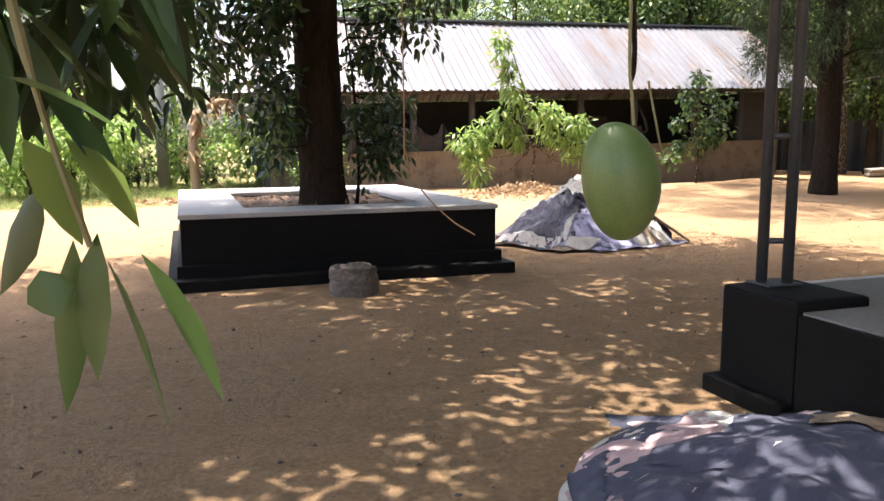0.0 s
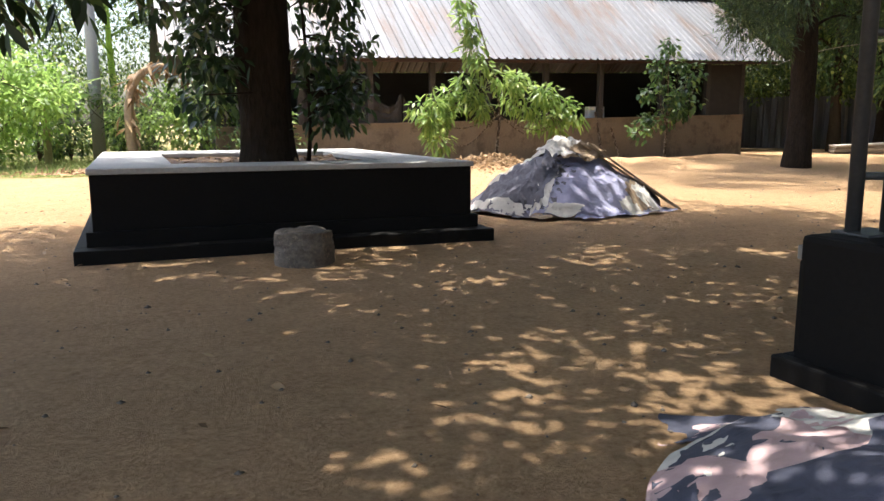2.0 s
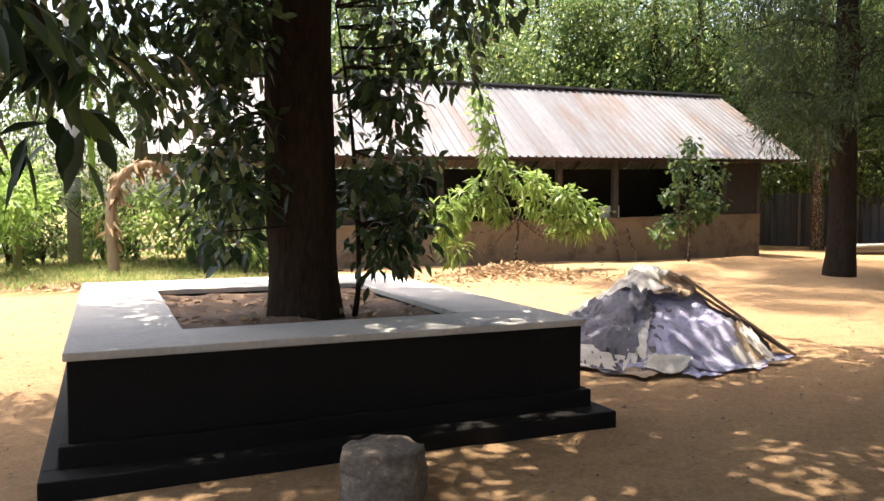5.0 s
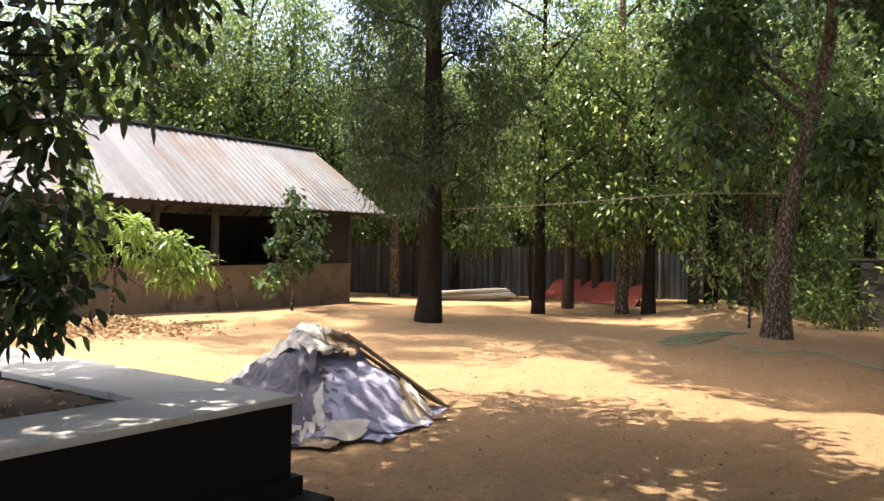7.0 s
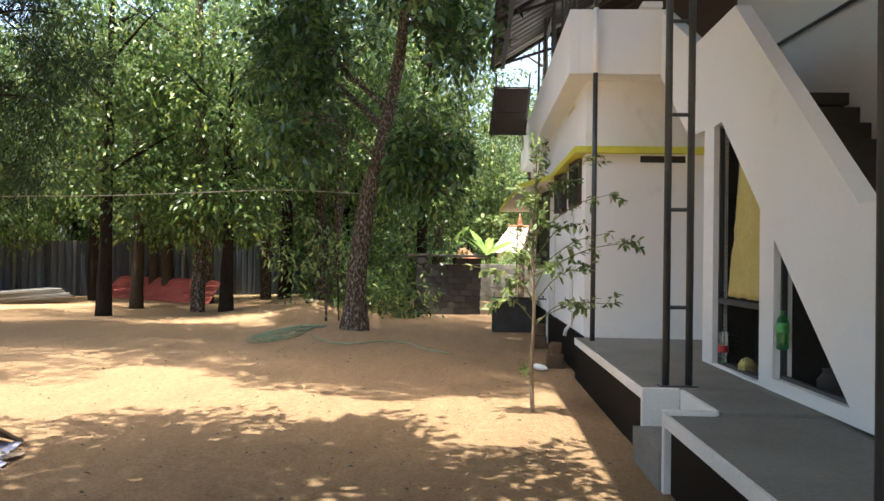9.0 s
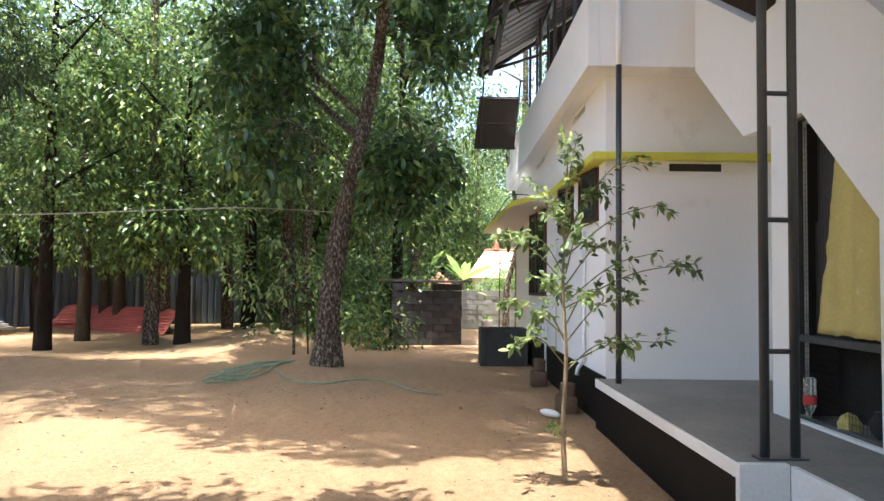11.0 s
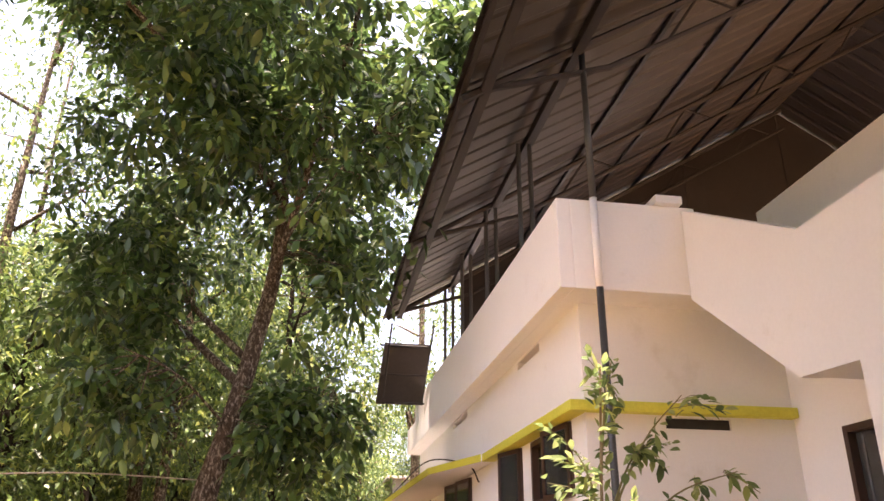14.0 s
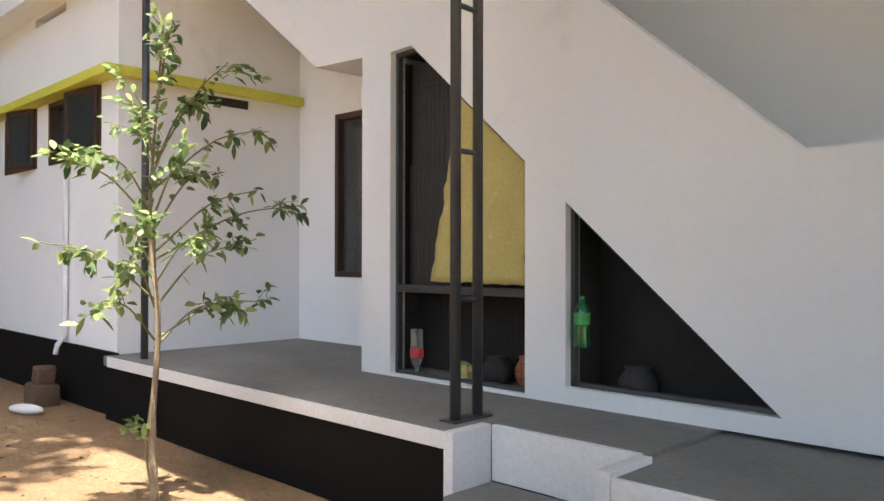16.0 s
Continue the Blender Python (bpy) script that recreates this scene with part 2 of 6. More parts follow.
CLOTH = {
    "lavender": surface("lavender_grey_cloth", (0.255, 0.255, 0.383), (0.357, 0.357, 0.484), 1.5, 14, 0.95, 0.5, stain=(0.425, 0.408, 0.476), stain_at=0.66, depth=0.015),
    "slate": surface("slate_grey_cloth", (0.085, 0.082, 0.10), (0.15, 0.145, 0.175), 1.5, 14, 0.95, 0.5, stain=(0.20, 0.19, 0.22), stain_at=0.66, depth=0.015),
    "white": surface("dirty_white_cloth", (0.510, 0.484, 0.440), (0.634, 0.607, 0.554), 1.5, 14, 0.95, 0.5, stain=(0.440, 0.387, 0.326), stain_at=0.64, depth=0.015),
    "tan": surface("tan_card", (0.23, 0.165, 0.105), (0.34, 0.255, 0.17), 2, 14, 0.95, 0.5, stain=(0.18, 0.125, 0.08), stain_at=0.64, depth=0.015),
    "pink": surface("faded_pink_cloth", (0.40, 0.27, 0.27), (0.50, 0.36, 0.36), 1.5, 14, 0.95, 0.5, stain=(0.38, 0.30, 0.32), stain_at=0.64, depth=0.015),
    "navy": surface("navy_cloth", (0.035, 0.038, 0.06), (0.07, 0.073, 0.105), 1.5, 14, 0.95, 0.5, stain=(0.11, 0.11, 0.14), stain_at=0.68, depth=0.015),
}
YELLOW_CLOTH = surface("mustard_yellow_cloth", (0.46, 0.38, 0.12), (0.56, 0.47, 0.17), 3, 40, 0.95, 0.25, stain=(0.62, 0.55, 0.30), stain_at=0.6)
PANE = glass("window_glass", (0.22, 0.24, 0.24))
BOTTLE = glass("clear_plastic", (0.75, 0.8, 0.78))
GREEN_BOTTLE = glass("green_plastic", (0.05, 0.5, 0.18))
RED_LABEL = surface("red_label", (0.45, 0.03, 0.03), (0.55, 0.05, 0.05), 5, 40, 0.5, 0)
GREEN_LABEL = surface("green_label", (0.06, 0.35, 0.08), (0.12, 0.45, 0.12), 5, 40, 0.5, 0)
HOSE_GREEN = surface("green_hose_rubber", (0.1600, 0.2295, 0.1235), (0.3400, 0.3910, 0.2470), 8, 40, 0.5, 0)
PVC = surface("white_pvc", (0.66, 0.65, 0.62), (0.74, 0.73, 0.70), 4, 40, 0.5, 0)
CABLE = surface("pale_cable", (0.30, 0.26, 0.20), (0.40, 0.35, 0.28), 4, 40, 0.7, 0)

# ---- building helpers ----


def bm_box(bm, lo, hi, bevel=0.0):
    """A box between two corners, with its edges rounded by bevel."""
    lo, hi = Vector(lo), Vector(hi)
    made = bmesh.ops.create_cube(bm, size=1.0, matrix=Matrix.Translation((lo + hi) / 2) @ Matrix.Diagonal((*(hi - lo), 1)))
    if bevel:
        edges = list({e for v in made["verts"] for e in v.link_edges})
        bmesh.ops.bevel(bm, geom=edges, offset=bevel, segments=2, affect="EDGES", profile=0.6)
    return bm


def boxes(*spans, bevel=0.0):
    bm = bmesh.new()
    for lo, hi in spans:
        bm_box(bm, lo, hi, bevel)
    return bm


def bm_tube(bm, pts, radii, seg=8, wobble=0.0, seed=0):
    """A tube along points, its radius going from ring to ring, closed at both ends."""
    pts = [Vector(p) for p in pts]
    if isinstance(radii, (int, float)):
        radii = [radii] * len(pts)
    rings, side = [], None
    for i, p in enumerate(pts):
        way = (pts[min(i + 1, len(pts) - 1)] - pts[max(i - 1, 0)]).normalized()
        if side is None:
            side = way.orthogonal().normalized()
        side = (side - way * side.dot(way)).normalized()
        other = way.cross(side)
        ring = []
        for k in range(seg):
            a = 2 * math.pi * k / seg
            r = radii[i]
            if wobble:
                r *= 1 + wobble * noise.noise(Vector((math.cos(a) * 1.6 + seed, math.sin(a) * 1.6, p.z * 0.9)))
            ring.append(bm.verts.new(p + side * (r * math.cos(a)) + other * (r * math.sin(a))))
        rings.append(ring)
    for a, b in zip(rings, rings[1:]):
        for k in range(seg):
            bm.faces.new((a[k], a[(k + 1) % seg], b[(k + 1) % seg], b[k]))
    bm.faces.new(rings[0][::-1])
    bm.faces.new(rings[-1])
    return bm


def tube(pts, radii, seg=8, wobble=0.0, seed=0):
    return bm_tube(bmesh.new(), pts, radii, seg, wobble, seed)


def curve_points(pts, steps=6):
    """A smooth line through the points."""
    pts = [Vector(p) for p in pts]
    ext = [2 * pts[0] - pts[1], *pts, 2 * pts[-1] - pts[-2]]
    out = []
    for a, b, c, d in zip(ext, ext[1:], ext[2:], ext[3:]):
        for k in range(steps):
            u = k / steps
            out.append(0.5 * (2 * b + (c - a) * u + (2 * a - 5 * b + 4 * c - d) * u * u + (3 * b - a - 3 * c + d) * u ** 3))
    return out + [pts[-1]]


def finish(bm, name, material, smooth=False):
    me = bpy.data.meshes.new(name)
    bmesh.ops.recalc_face_normals(bm, faces=bm.faces[:])
    bm.to_mesh(me)
    bm.free()
    me.materials.append(material)
    if smooth:
        me.shade_smooth()
    return me


def thing(name, at=(0, 0, 0), label="", category="", group="", kind=""):
    ob = new(name)
    ob.empty_display_size = 0.1
    ob.location = at
    return tagged(ob, label, category, group, kind)


def part(name, bm, material, parent, label="", smooth=False, world_coords=True):
    """One mesh object under a thing or a part; its bmesh is in world metres unless world_coords is off."""
    ob = new(name, bm if isinstance(bm, bpy.types.Mesh) else finish(bm, name, material, smooth))
    ob.parent = parent
    if world_coords:
        at, up = Vector(), parent
        while up:
            at, up = at + up.location, up.parent
        ob.data.transform(Matrix.Translation(-at))
    return tagged(ob, label)


def solid(name, bm, material, label="", category="", kind="", smooth=False, group=""):
    """A thing or piece of the setting that is one mesh in world metres."""
    return tagged(new(name, finish(bm, name, material, smooth)), label, category, group, kind)


def prism(outline, holes, y0, y1):
    """A wall in the xz plane from an outline with holes, from y0 to y1."""
    bm = bmesh.new()
    edges = []
    for loop in (outline, *holes):
        vs = [bm.verts.new((x, y0, z)) for x, z in loop]
        edges += [bm.edges.new((a, b)) for a, b in zip(vs, vs[1:] + vs[:1])]
    bmesh.ops.triangle_fill(bm, use_beauty=True, use_dissolve=False, edges=edges)
    got = bmesh.ops.extrude_face_region(bm, geom=bm.faces[:])
    bmesh.ops.translate(bm, verts=[v for v in got["geom"] if isinstance(v, bmesh.types.BMVert)], vec=(0, y1 - y0, 0))
    return bm


def triangles(name, V, F, material, smooth=False):
    """A mesh from arrays of vertices and triangles."""
    me = bpy.data.meshes.new(name)
    me.vertices.add(len(V))
    me.vertices.foreach_set("co", np.asarray(V, np.float32).ravel())
    me.loops.add(F.size)
    me.loops.foreach_set("vertex_index", F.astype(np.int32).ravel())
    me.polygons.add(len(F))
    me.polygons.foreach_set("loop_start", np.arange(0, F.size, 3, dtype=np.int32))
    me.polygons.foreach_set("loop_total", np.full(len(F), 3, np.int32))
    me.materials.append(material)
    if smooth:
        me.polygons.foreach_set("use_smooth", np.ones(len(F), bool))
    me.update(calc_edges=True)
    return me


def unit(a):
    return a / np.maximum(np.linalg.norm(a, axis=-1, keepdims=True), 1e-9)


def leaf_mesh(name, P, D, L, W, material, rng, fine=False):
    """Leaves at P that point along D, of length L and width W, each folded along its rib and hanging at its tip."""
    n = len(P)
    D = unit(D)
    S = unit(np.cross(D, unit(rng.normal(size=(n, 3)) * 0.45 + np.array([0, 0, 1.0]))))
    N = np.cross(S, D)
    L, W = L[:, None], W[:, None]
    down = np.array([0, 0, -1.0])

    def spot(u, side, lift):
        return P + D * L * u + S * W * side + N * W * lift + down * L * 0.16 * u * u

    if fine:
        V = np.stack([spot(0, 0, 0), spot(0.25, 0.36, 0.1), spot(0.55, 0.48, 0.13), spot(0.82, 0.26, 0.06), spot(1, 0, 0), spot(0.82, -0.26, 0.06),
                      spot(0.55, -0.48, 0.13), spot(0.25, -0.36, 0.1), spot(0.3, 0, 0), spot(0.65, 0, 0)], 1)
        f = np.array([(0, 1, 8), (1, 2, 8), (2, 9, 8), (2, 3, 9), (3, 4, 9), (9, 4, 5), (9, 5, 6), (8, 9, 6), (8, 6, 7), (0, 8, 7)])
    else:
        V = np.stack([spot(0, 0, 0), spot(0.45, 0.5, 0.14), spot(1, 0, 0), spot(0.45, -0.5, 0.14)], 1)
        f = np.array([(0, 1, 2), (0, 2, 3)])
    k = V.shape[1]
    F = (f[None] + (np.arange(n) * k)[:, None, None]).reshape(-1, 3)
    return triangles(name, V.reshape(-1, 3), F, material, fine)


def clump_leaves(rng, centres, sizes, each, length, width, droop=0.5, spread=1.0):
    """Leaf places, ways and sizes for round tufts of leaves about the centres."""
    n = len(centres) * each
    C, R = np.repeat(centres, each, 0), np.repeat(sizes, each)[:, None]
    off = unit(rng.normal(size=(n, 3)))
    P = C + off * R * rng.uniform(0.15, 1, (n, 1)) ** 0.6
    D = off * 0.7 * spread + rng.normal(size=(n, 3)) * 0.45 + np.array([0, 0, -droop])
    L = length * rng.uniform(0.6, 1.2, n)
    return P, D, L, width * rng.uniform(0.75, 1.2, n)


# ---- ground ----
MOUNDS = [(8.6, 18.2, 0.30, 1.3, 1.0), (13.4, 18.9, 0.20, 2.2, 0.9), (17.6, 20.6, 0.15, 2.0, 0.8), (17.4, 8.05, 0.14, 1.3, 1.0), (24.0, 10.6, 0.45, 2.6, 1.5),
          (8.6, 4.5, 0.05, 0.5, 0.5), (0.5, 17.5, 0.12, 3.0, 1.2)]


def land(x, y):
    """The ground's height."""
    z = 0.045 * noise.noise(Vector((x * 0.35, y * 0.35, 0.0))) + 0.012 * noise.noise(Vector((x * 1.9, y * 1.9, 3.0)))
    for mx, my, h, sx, sy in MOUNDS:
        d = ((x - mx) / sx) ** 2 + ((y - my) / sy) ** 2
        if d < 9:
            z += h * math.exp(-d) * (1 + 0.35 * noise.noise(Vector((x * 1.7, y * 1.7, 5.0))))
    return z


def make_ground():
    far = [-1500, -600, -250, -120, -70, -45, -30, -22]
    xs = np.array(far + list(np.arange(-16, 34, 0.28)) + [36, 40, 46, 55, 70, 110, 250, 600, 1500])
    ys = np.array([-1500, -600, -250, -110, -60, -35, -20, -12] + list(np.arange(-7, 27, 0.28)) + [29, 32, 36, 42, 55, 80, 130, 260, 600, 1500])
    X, Y = np.meshgrid(xs, ys)
    Z = np.array([land(x, y) if -20 < x < 40 and -12 < y < 32 else 0.0 for x, y in zip(X.ravel(), Y.ravel())])
    V = np.stack([X.ravel(), Y.ravel(), Z], 1)
    nx = len(xs)
    i = (np.arange(len(ys) - 1)[:, None] * nx + np.arange(nx - 1)[None]).ravel()
    F = np.concatenate([np.stack([i, i + 1, i + nx + 1], 1), np.stack([i, i + nx + 1, i + nx], 1)])
    me = triangles("ground", V, F, GROUND, smooth=True)
    lawn = np.clip((V[:, 1] - 17.5) / 3, 0, 1) * np.clip((5.0 - V[:, 0]) / 3, 0, 1)
    wood = np.clip((V[:, 0] - 30) / 5, 0, 1) * 0.6
    back = np.clip((V[:, 1] - 29) / 4, 0, 1) * 0.7
    g = np.clip(np.maximum(np.maximum(lawn, wood), back), 0, 1)
    layer = me.color_attributes.new("grass", "FLOAT_COLOR", "POINT")
    layer.data.foreach_set("color", np.repeat(g[:, None], 4, 1).astype(np.float32).ravel())
    return tagged(new("ground", me), "orange-brown dusty laterite yard with patches of thin grass", "ground", kind="structure")


make_ground()

# ---- house ----
WALL_Y, END_X, STAIR_Y = 3.55, 11.6, 2.575


def grid_wall(name, x0, x1, z0, z1, y0, y1, holes, material, label):
    """A wall along x with rectangular openings that go through it."""
    xs = sorted({x0, x1, *[v for h in holes for v in h[:2]]})
    zs = sorted({z0, z1, *[v for h in holes for v in h[2:]]})
    full = lambda i, k: 0 <= i < len(xs) - 1 and 0 <= k < len(zs) - 1 and not any(
        h[0] - 1e-6 <= xs[i] and xs[i + 1] <= h[1] + 1e-6 and h[2] - 1e-6 <= zs[k] and zs[k + 1] <= h[3] + 1e-6 for h in holes)
    bm = bmesh.new()
    quad = lambda *v: bm.faces.new([bm.verts.new(p) for p in v])
    for i in range(len(xs) - 1):
        for k in range(len(zs) - 1):
            if not full(i, k):
                continue
            a, b, c, d = xs[i], xs[i + 1], zs[k], zs[k + 1]
            quad((a, y0, c), (b, y0, c), (b, y0, d), (a, y0, d))
            quad((a, y1, c), (a, y1, d), (b, y1, d), (b, y1, c))
            for di, dk, p, q in ((-1, 0, (a, c), (a, d)), (1, 0, (b, c), (b, d)), (0, -1, (a, c), (b, c)), (0, 1, (a, d), (b, d))):
                if not full(i + di, k + dk):
                    quad((p[0], y0, p[1]), (q[0], y0, q[1]), (q[0], y1, q[1]), (p[0], y1, p[1]))
    bmesh.ops.remove_doubles(bm, verts=bm.verts[:], dist=1e-5)
    return solid(name, bm, material, label, "wall", "structure")


WINDOWS = [(12.0, 13.45, 2.58, 3.28), (13.85, 15.0, 2.58, 3.28), (16.85, 19.3, 1.55, 3.25), (21.05, 21.75, 2.78, 3.3)]
SLOTS = [(12.97, 13.94, 4.24, 4.335), (17.2, 18.5, 4.24, 4.335)]
HOUSE_END = 22.8
grid_wall("wall_north", END_X, HOUSE_END, 0.58, 4.36, WALL_Y - 0.2, WALL_Y, WINDOWS + SLOTS, WHITE, "white-painted plastered house wall with small openings")
solid("wall_west", boxes(((END_X, 1.43, 0.58), (END_X + 0.2, 2.1, 4.36)), ((END_X, 2.76, 0.58), (END_X + 0.2, WALL_Y - 0.2, 4.36)), ((END_X, 2.1, 0.58), (END_X + 0.2, 2.76, 3.17)),
      ((END_X, 2.1, 3.27), (END_X + 0.2, 2.76, 4.36))), WHITE, "white-painted end wall with a narrow vent slot", "wall", "structure")
grid_wall("wall_recess", 3.4, END_X + 0.2, 0.6, 3.9, 1.23, 1.43, [(9.9, 10.92, 1.33, 3.12)], WHITE, "white-painted wall at the back of the veranda")
solid("wall_east", boxes(((HOUSE_END - 0.2, -7, 0), (HOUSE_END, WALL_Y - 0.2, 4.36))), WHITE, "white-painted far end wall of the house", "wall", "structure")
solid("wall_south", boxes(((3.4, -7, 0), (HOUSE_END - 0.2, -6.8, 4.36))), WHITE, "white-painted back wall of the house", "wall", "structure")
# the dimness of the rooms is put into this wall's colour
solid("wall_inside", boxes(((END_X + 0.2, 0.4, 0.6), (HOUSE_END - 0.2, 0.55, 4.36))), DARK_AND_SHADE, "plastered inside wall, coloured as dark as the unlit rooms", "wall", "structure")
solid("baseboard", boxes(((END_X - 0.05, WALL_Y, 0.0), (HOUSE_END, WALL_Y + 0.035, 0.62)), ((HOUSE_END, WALL_Y - 0.3, 0.0), (HOUSE_END + 0.03, WALL_Y + 0.03, 0.62))), BLACK,
      "black-painted plinth band along the house wall", "plinth", "structure")
solid("roof_slab", boxes(((11.20, 3.2, 4.36), (HOUSE_END + 0.1, 3.72, 4.5)), ((11.3, 2.0, 4.361), (END_X + 0.2, 3.2, 4.5)), ((END_X + 0.2, -7, 4.36), (HOUSE_END + 0.1, 3.2, 4.5))), WHITE,
      "white-painted flat roof slab with an overhang", "roof slab", "structure")
solid("parapet", boxes(((11.17, 3.72, 4.36), (21.4, 3.86, 5.28)), ((11.17, 2.43, 4.359), (11.31, 3.72, 5.28)), ((11.1, 2.58, 5.285), (11.4, 2.86, 5.37)), ((21.4, 3.74, 4.36), (HOUSE_END + 0.1, 3.84, 4.9)), bevel=0.008), WHITE,
      "white-painted parapet round the flat roof", "parapet", "structure")
solid("floor", boxes(((7.03, 1.43, 0.51), (END_X, 3.68, 0.6)), ((6.05, 1.43, 0.512), (7.03, 3.335, 0.6)), ((3.17, 1.43, 0.511), (6.045, 3.725, 0.575)), ((6.075, 3.385, 0.0), (6.995, 3.78, 0.29)), bevel=0.006), CEMENT,
      "bare grey cement veranda floor with a step", "floor", "structure")
for lo, hi in (((7.07, 1.4, 0.0), (END_X - 0.05, 3.68, 0.51)), ((3.17, 1.4, 0.0), (6.0, 3.71, 0.51)), ((3.13, 0.9, 0.0), (3.17, 3.09, 0.565))):
    solid("plinth", boxes((lo, hi), bevel=0.01), BLACK, "black-painted base of the veranda", "plinth", "structure")
solid("footing", boxes(((3.03, 0.9, -0.03), (3.125, 3.09, 0.06)), bevel=0.01), BLACK, "black-painted footing at the veranda's foot", "footing", "structure")
solid("trim", boxes(((7.03, 3.68, 0.51), (END_X - 0.12, 3.70, 0.605)), ((7.0, 3.38, 0.0), (7.07, 3.70, 0.61)), ((3.63, 3.73, 0.49), (5.995, 3.76, 0.585)), ((6.0, 3.38, 0.0), (6.07, 3.76, 0.607)),
      ((6.07, 3.34, 0.29), (7.0, 3.38, 0.605)), bevel=0.006), WHITE_TRIM, "white-painted edge of the veranda floor", "trim", "structure")
solid("ledge", boxes(((END_X - 0.12, WALL_Y, 3.29), (15.29, 3.73, 3.39)), ((END_X - 0.12, 1.45, 3.291), (END_X, WALL_Y, 3.39)), bevel=0.01), YELLOW, "lime-yellow painted sunshade ledge round the wall", "ledge", "structure")


def far_canopy():
    """A sloping concrete sunshade that widens from the narrow ledge; its edge is yellow."""
    s = thing("sunshade", (18.5, WALL_Y, 3.3), "white concrete sunshade with a lime-yellow edge over the windows", "sunshade", kind="structure")
    outer = [(15.3, 3.74, 3.385), (16.9, 4.22, 3.37), (23.2, 4.42, 3.27)]
    for name, lift, drop, out, m in (("slab", 0.0, 0.08, 0.0, WHITE), ("edge", 0.004, 0.095, 0.02, YELLOW)):
        bm = bmesh.new()
        rows = []
        for x, y, z in outer:
            back = WALL_Y if name == "slab" else y + 0.001
            rows.append([bm.verts.new(v) for v in ((x, back, z + lift), (x, y + out, z + lift), (x, y + out, z - drop), (x, back, z - drop))])
        for a, b in zip(rows, rows[1:]):
            for k in range(4):
                bm.faces.new((a[k], b[k], b[(k + 1) % 4], a[(k + 1) % 4]))
        bm.faces.new(rows[0])
        bm.faces.new(rows[-1][::-1])
        part(name, bm, m, s)


far_canopy()
# The stair: its outer wall with a tall cut-off opening and a triangle, the flights and the inner wall
STAIR_TOP = [(3.4, 2.11), (5.6, 2.11), (8.12, 4.305), (9.49, 4.305), (11.165, 5.24)]
STAIR_LOW = [(11.165, 4.31), (9.74, 3.24), (9.10, 3.21), (9.10, 0.6), (3.4, 0.6)]
TALL_HOLE = [(8.75, 0.62), (8.75, 3.19), (8.51, 3.2), (7.39, 2.2), (7.39, 0.62)]
TRIANGLE_HOLE = [(7.06, 0.71), (7.06, 1.91), (5.70, 0.71)]
solid("wall_stair", prism(STAIR_TOP + STAIR_LOW, [TALL_HOLE, TRIANGLE_HOLE], STAIR_Y - 0.16, STAIR_Y), WHITE, "white-painted stair wall with a tall slanted opening and a triangle", "wall", "structure")
solid("wall_stair_inner", boxes(((3.4, 1.16, 3.9), (11.85, 1.30, 5.64))), WHITE, "white-painted inner wall of the outside stair", "wall", "structure")


def stair_flights():
    bm = bmesh.new()
    for k in range(1, 15):
        x, z = 8.12 - 0.218 * k, 3.43 - 0.19 * k
        bm_box(bm, (x, 1.44, z - 0.24), (x + 0.24, 2.28, z))
    bm_box(bm, (8.12, 1.44, 3.31), (9.72, 2.28, 3.43))
    for k in range(7):
        x = 9.72 + 0.21 * k
        bm_box(bm, (x, 1.44, 3.42 + 0.16 * k), (x + 0.23, 2.40, 3.54 + 0.16 * k))
    return solid("stair", bm, DARK_AND_SHADE, "dark stone outside stair behind a white wall", "stair", "structure")


stair_flights()
solid("stair_soffit", prism([(9.105, 3.215), (9.74, 3.245), (11.16, 4.305), (11.16, 4.53), (9.74, 3.415), (9.105, 3.305)], [], 1.44, 2.405), WHITE, "white-painted underside of the stair", "soffit", "structure")
solid("handrail", tube([(10.6, 1.36, 4.52), (6.6, 1.36, 4.305)], 0.022, 8), STEEL, "dark steel handrail on the stair's inner wall", "handrail", smooth=True)
# the store's shade is put into the colour of these walls
solid("under_stair_wall", boxes(((7.12, 2.06, 0.6), (7.24, 2.4, 2.3)), ((8.95, 1.45, 0.6), (9.1, 2.4, 3.2))), DARK_AND_SHADE, "store wall under the stair, coloured as dark as its shade", "wall", "structure")


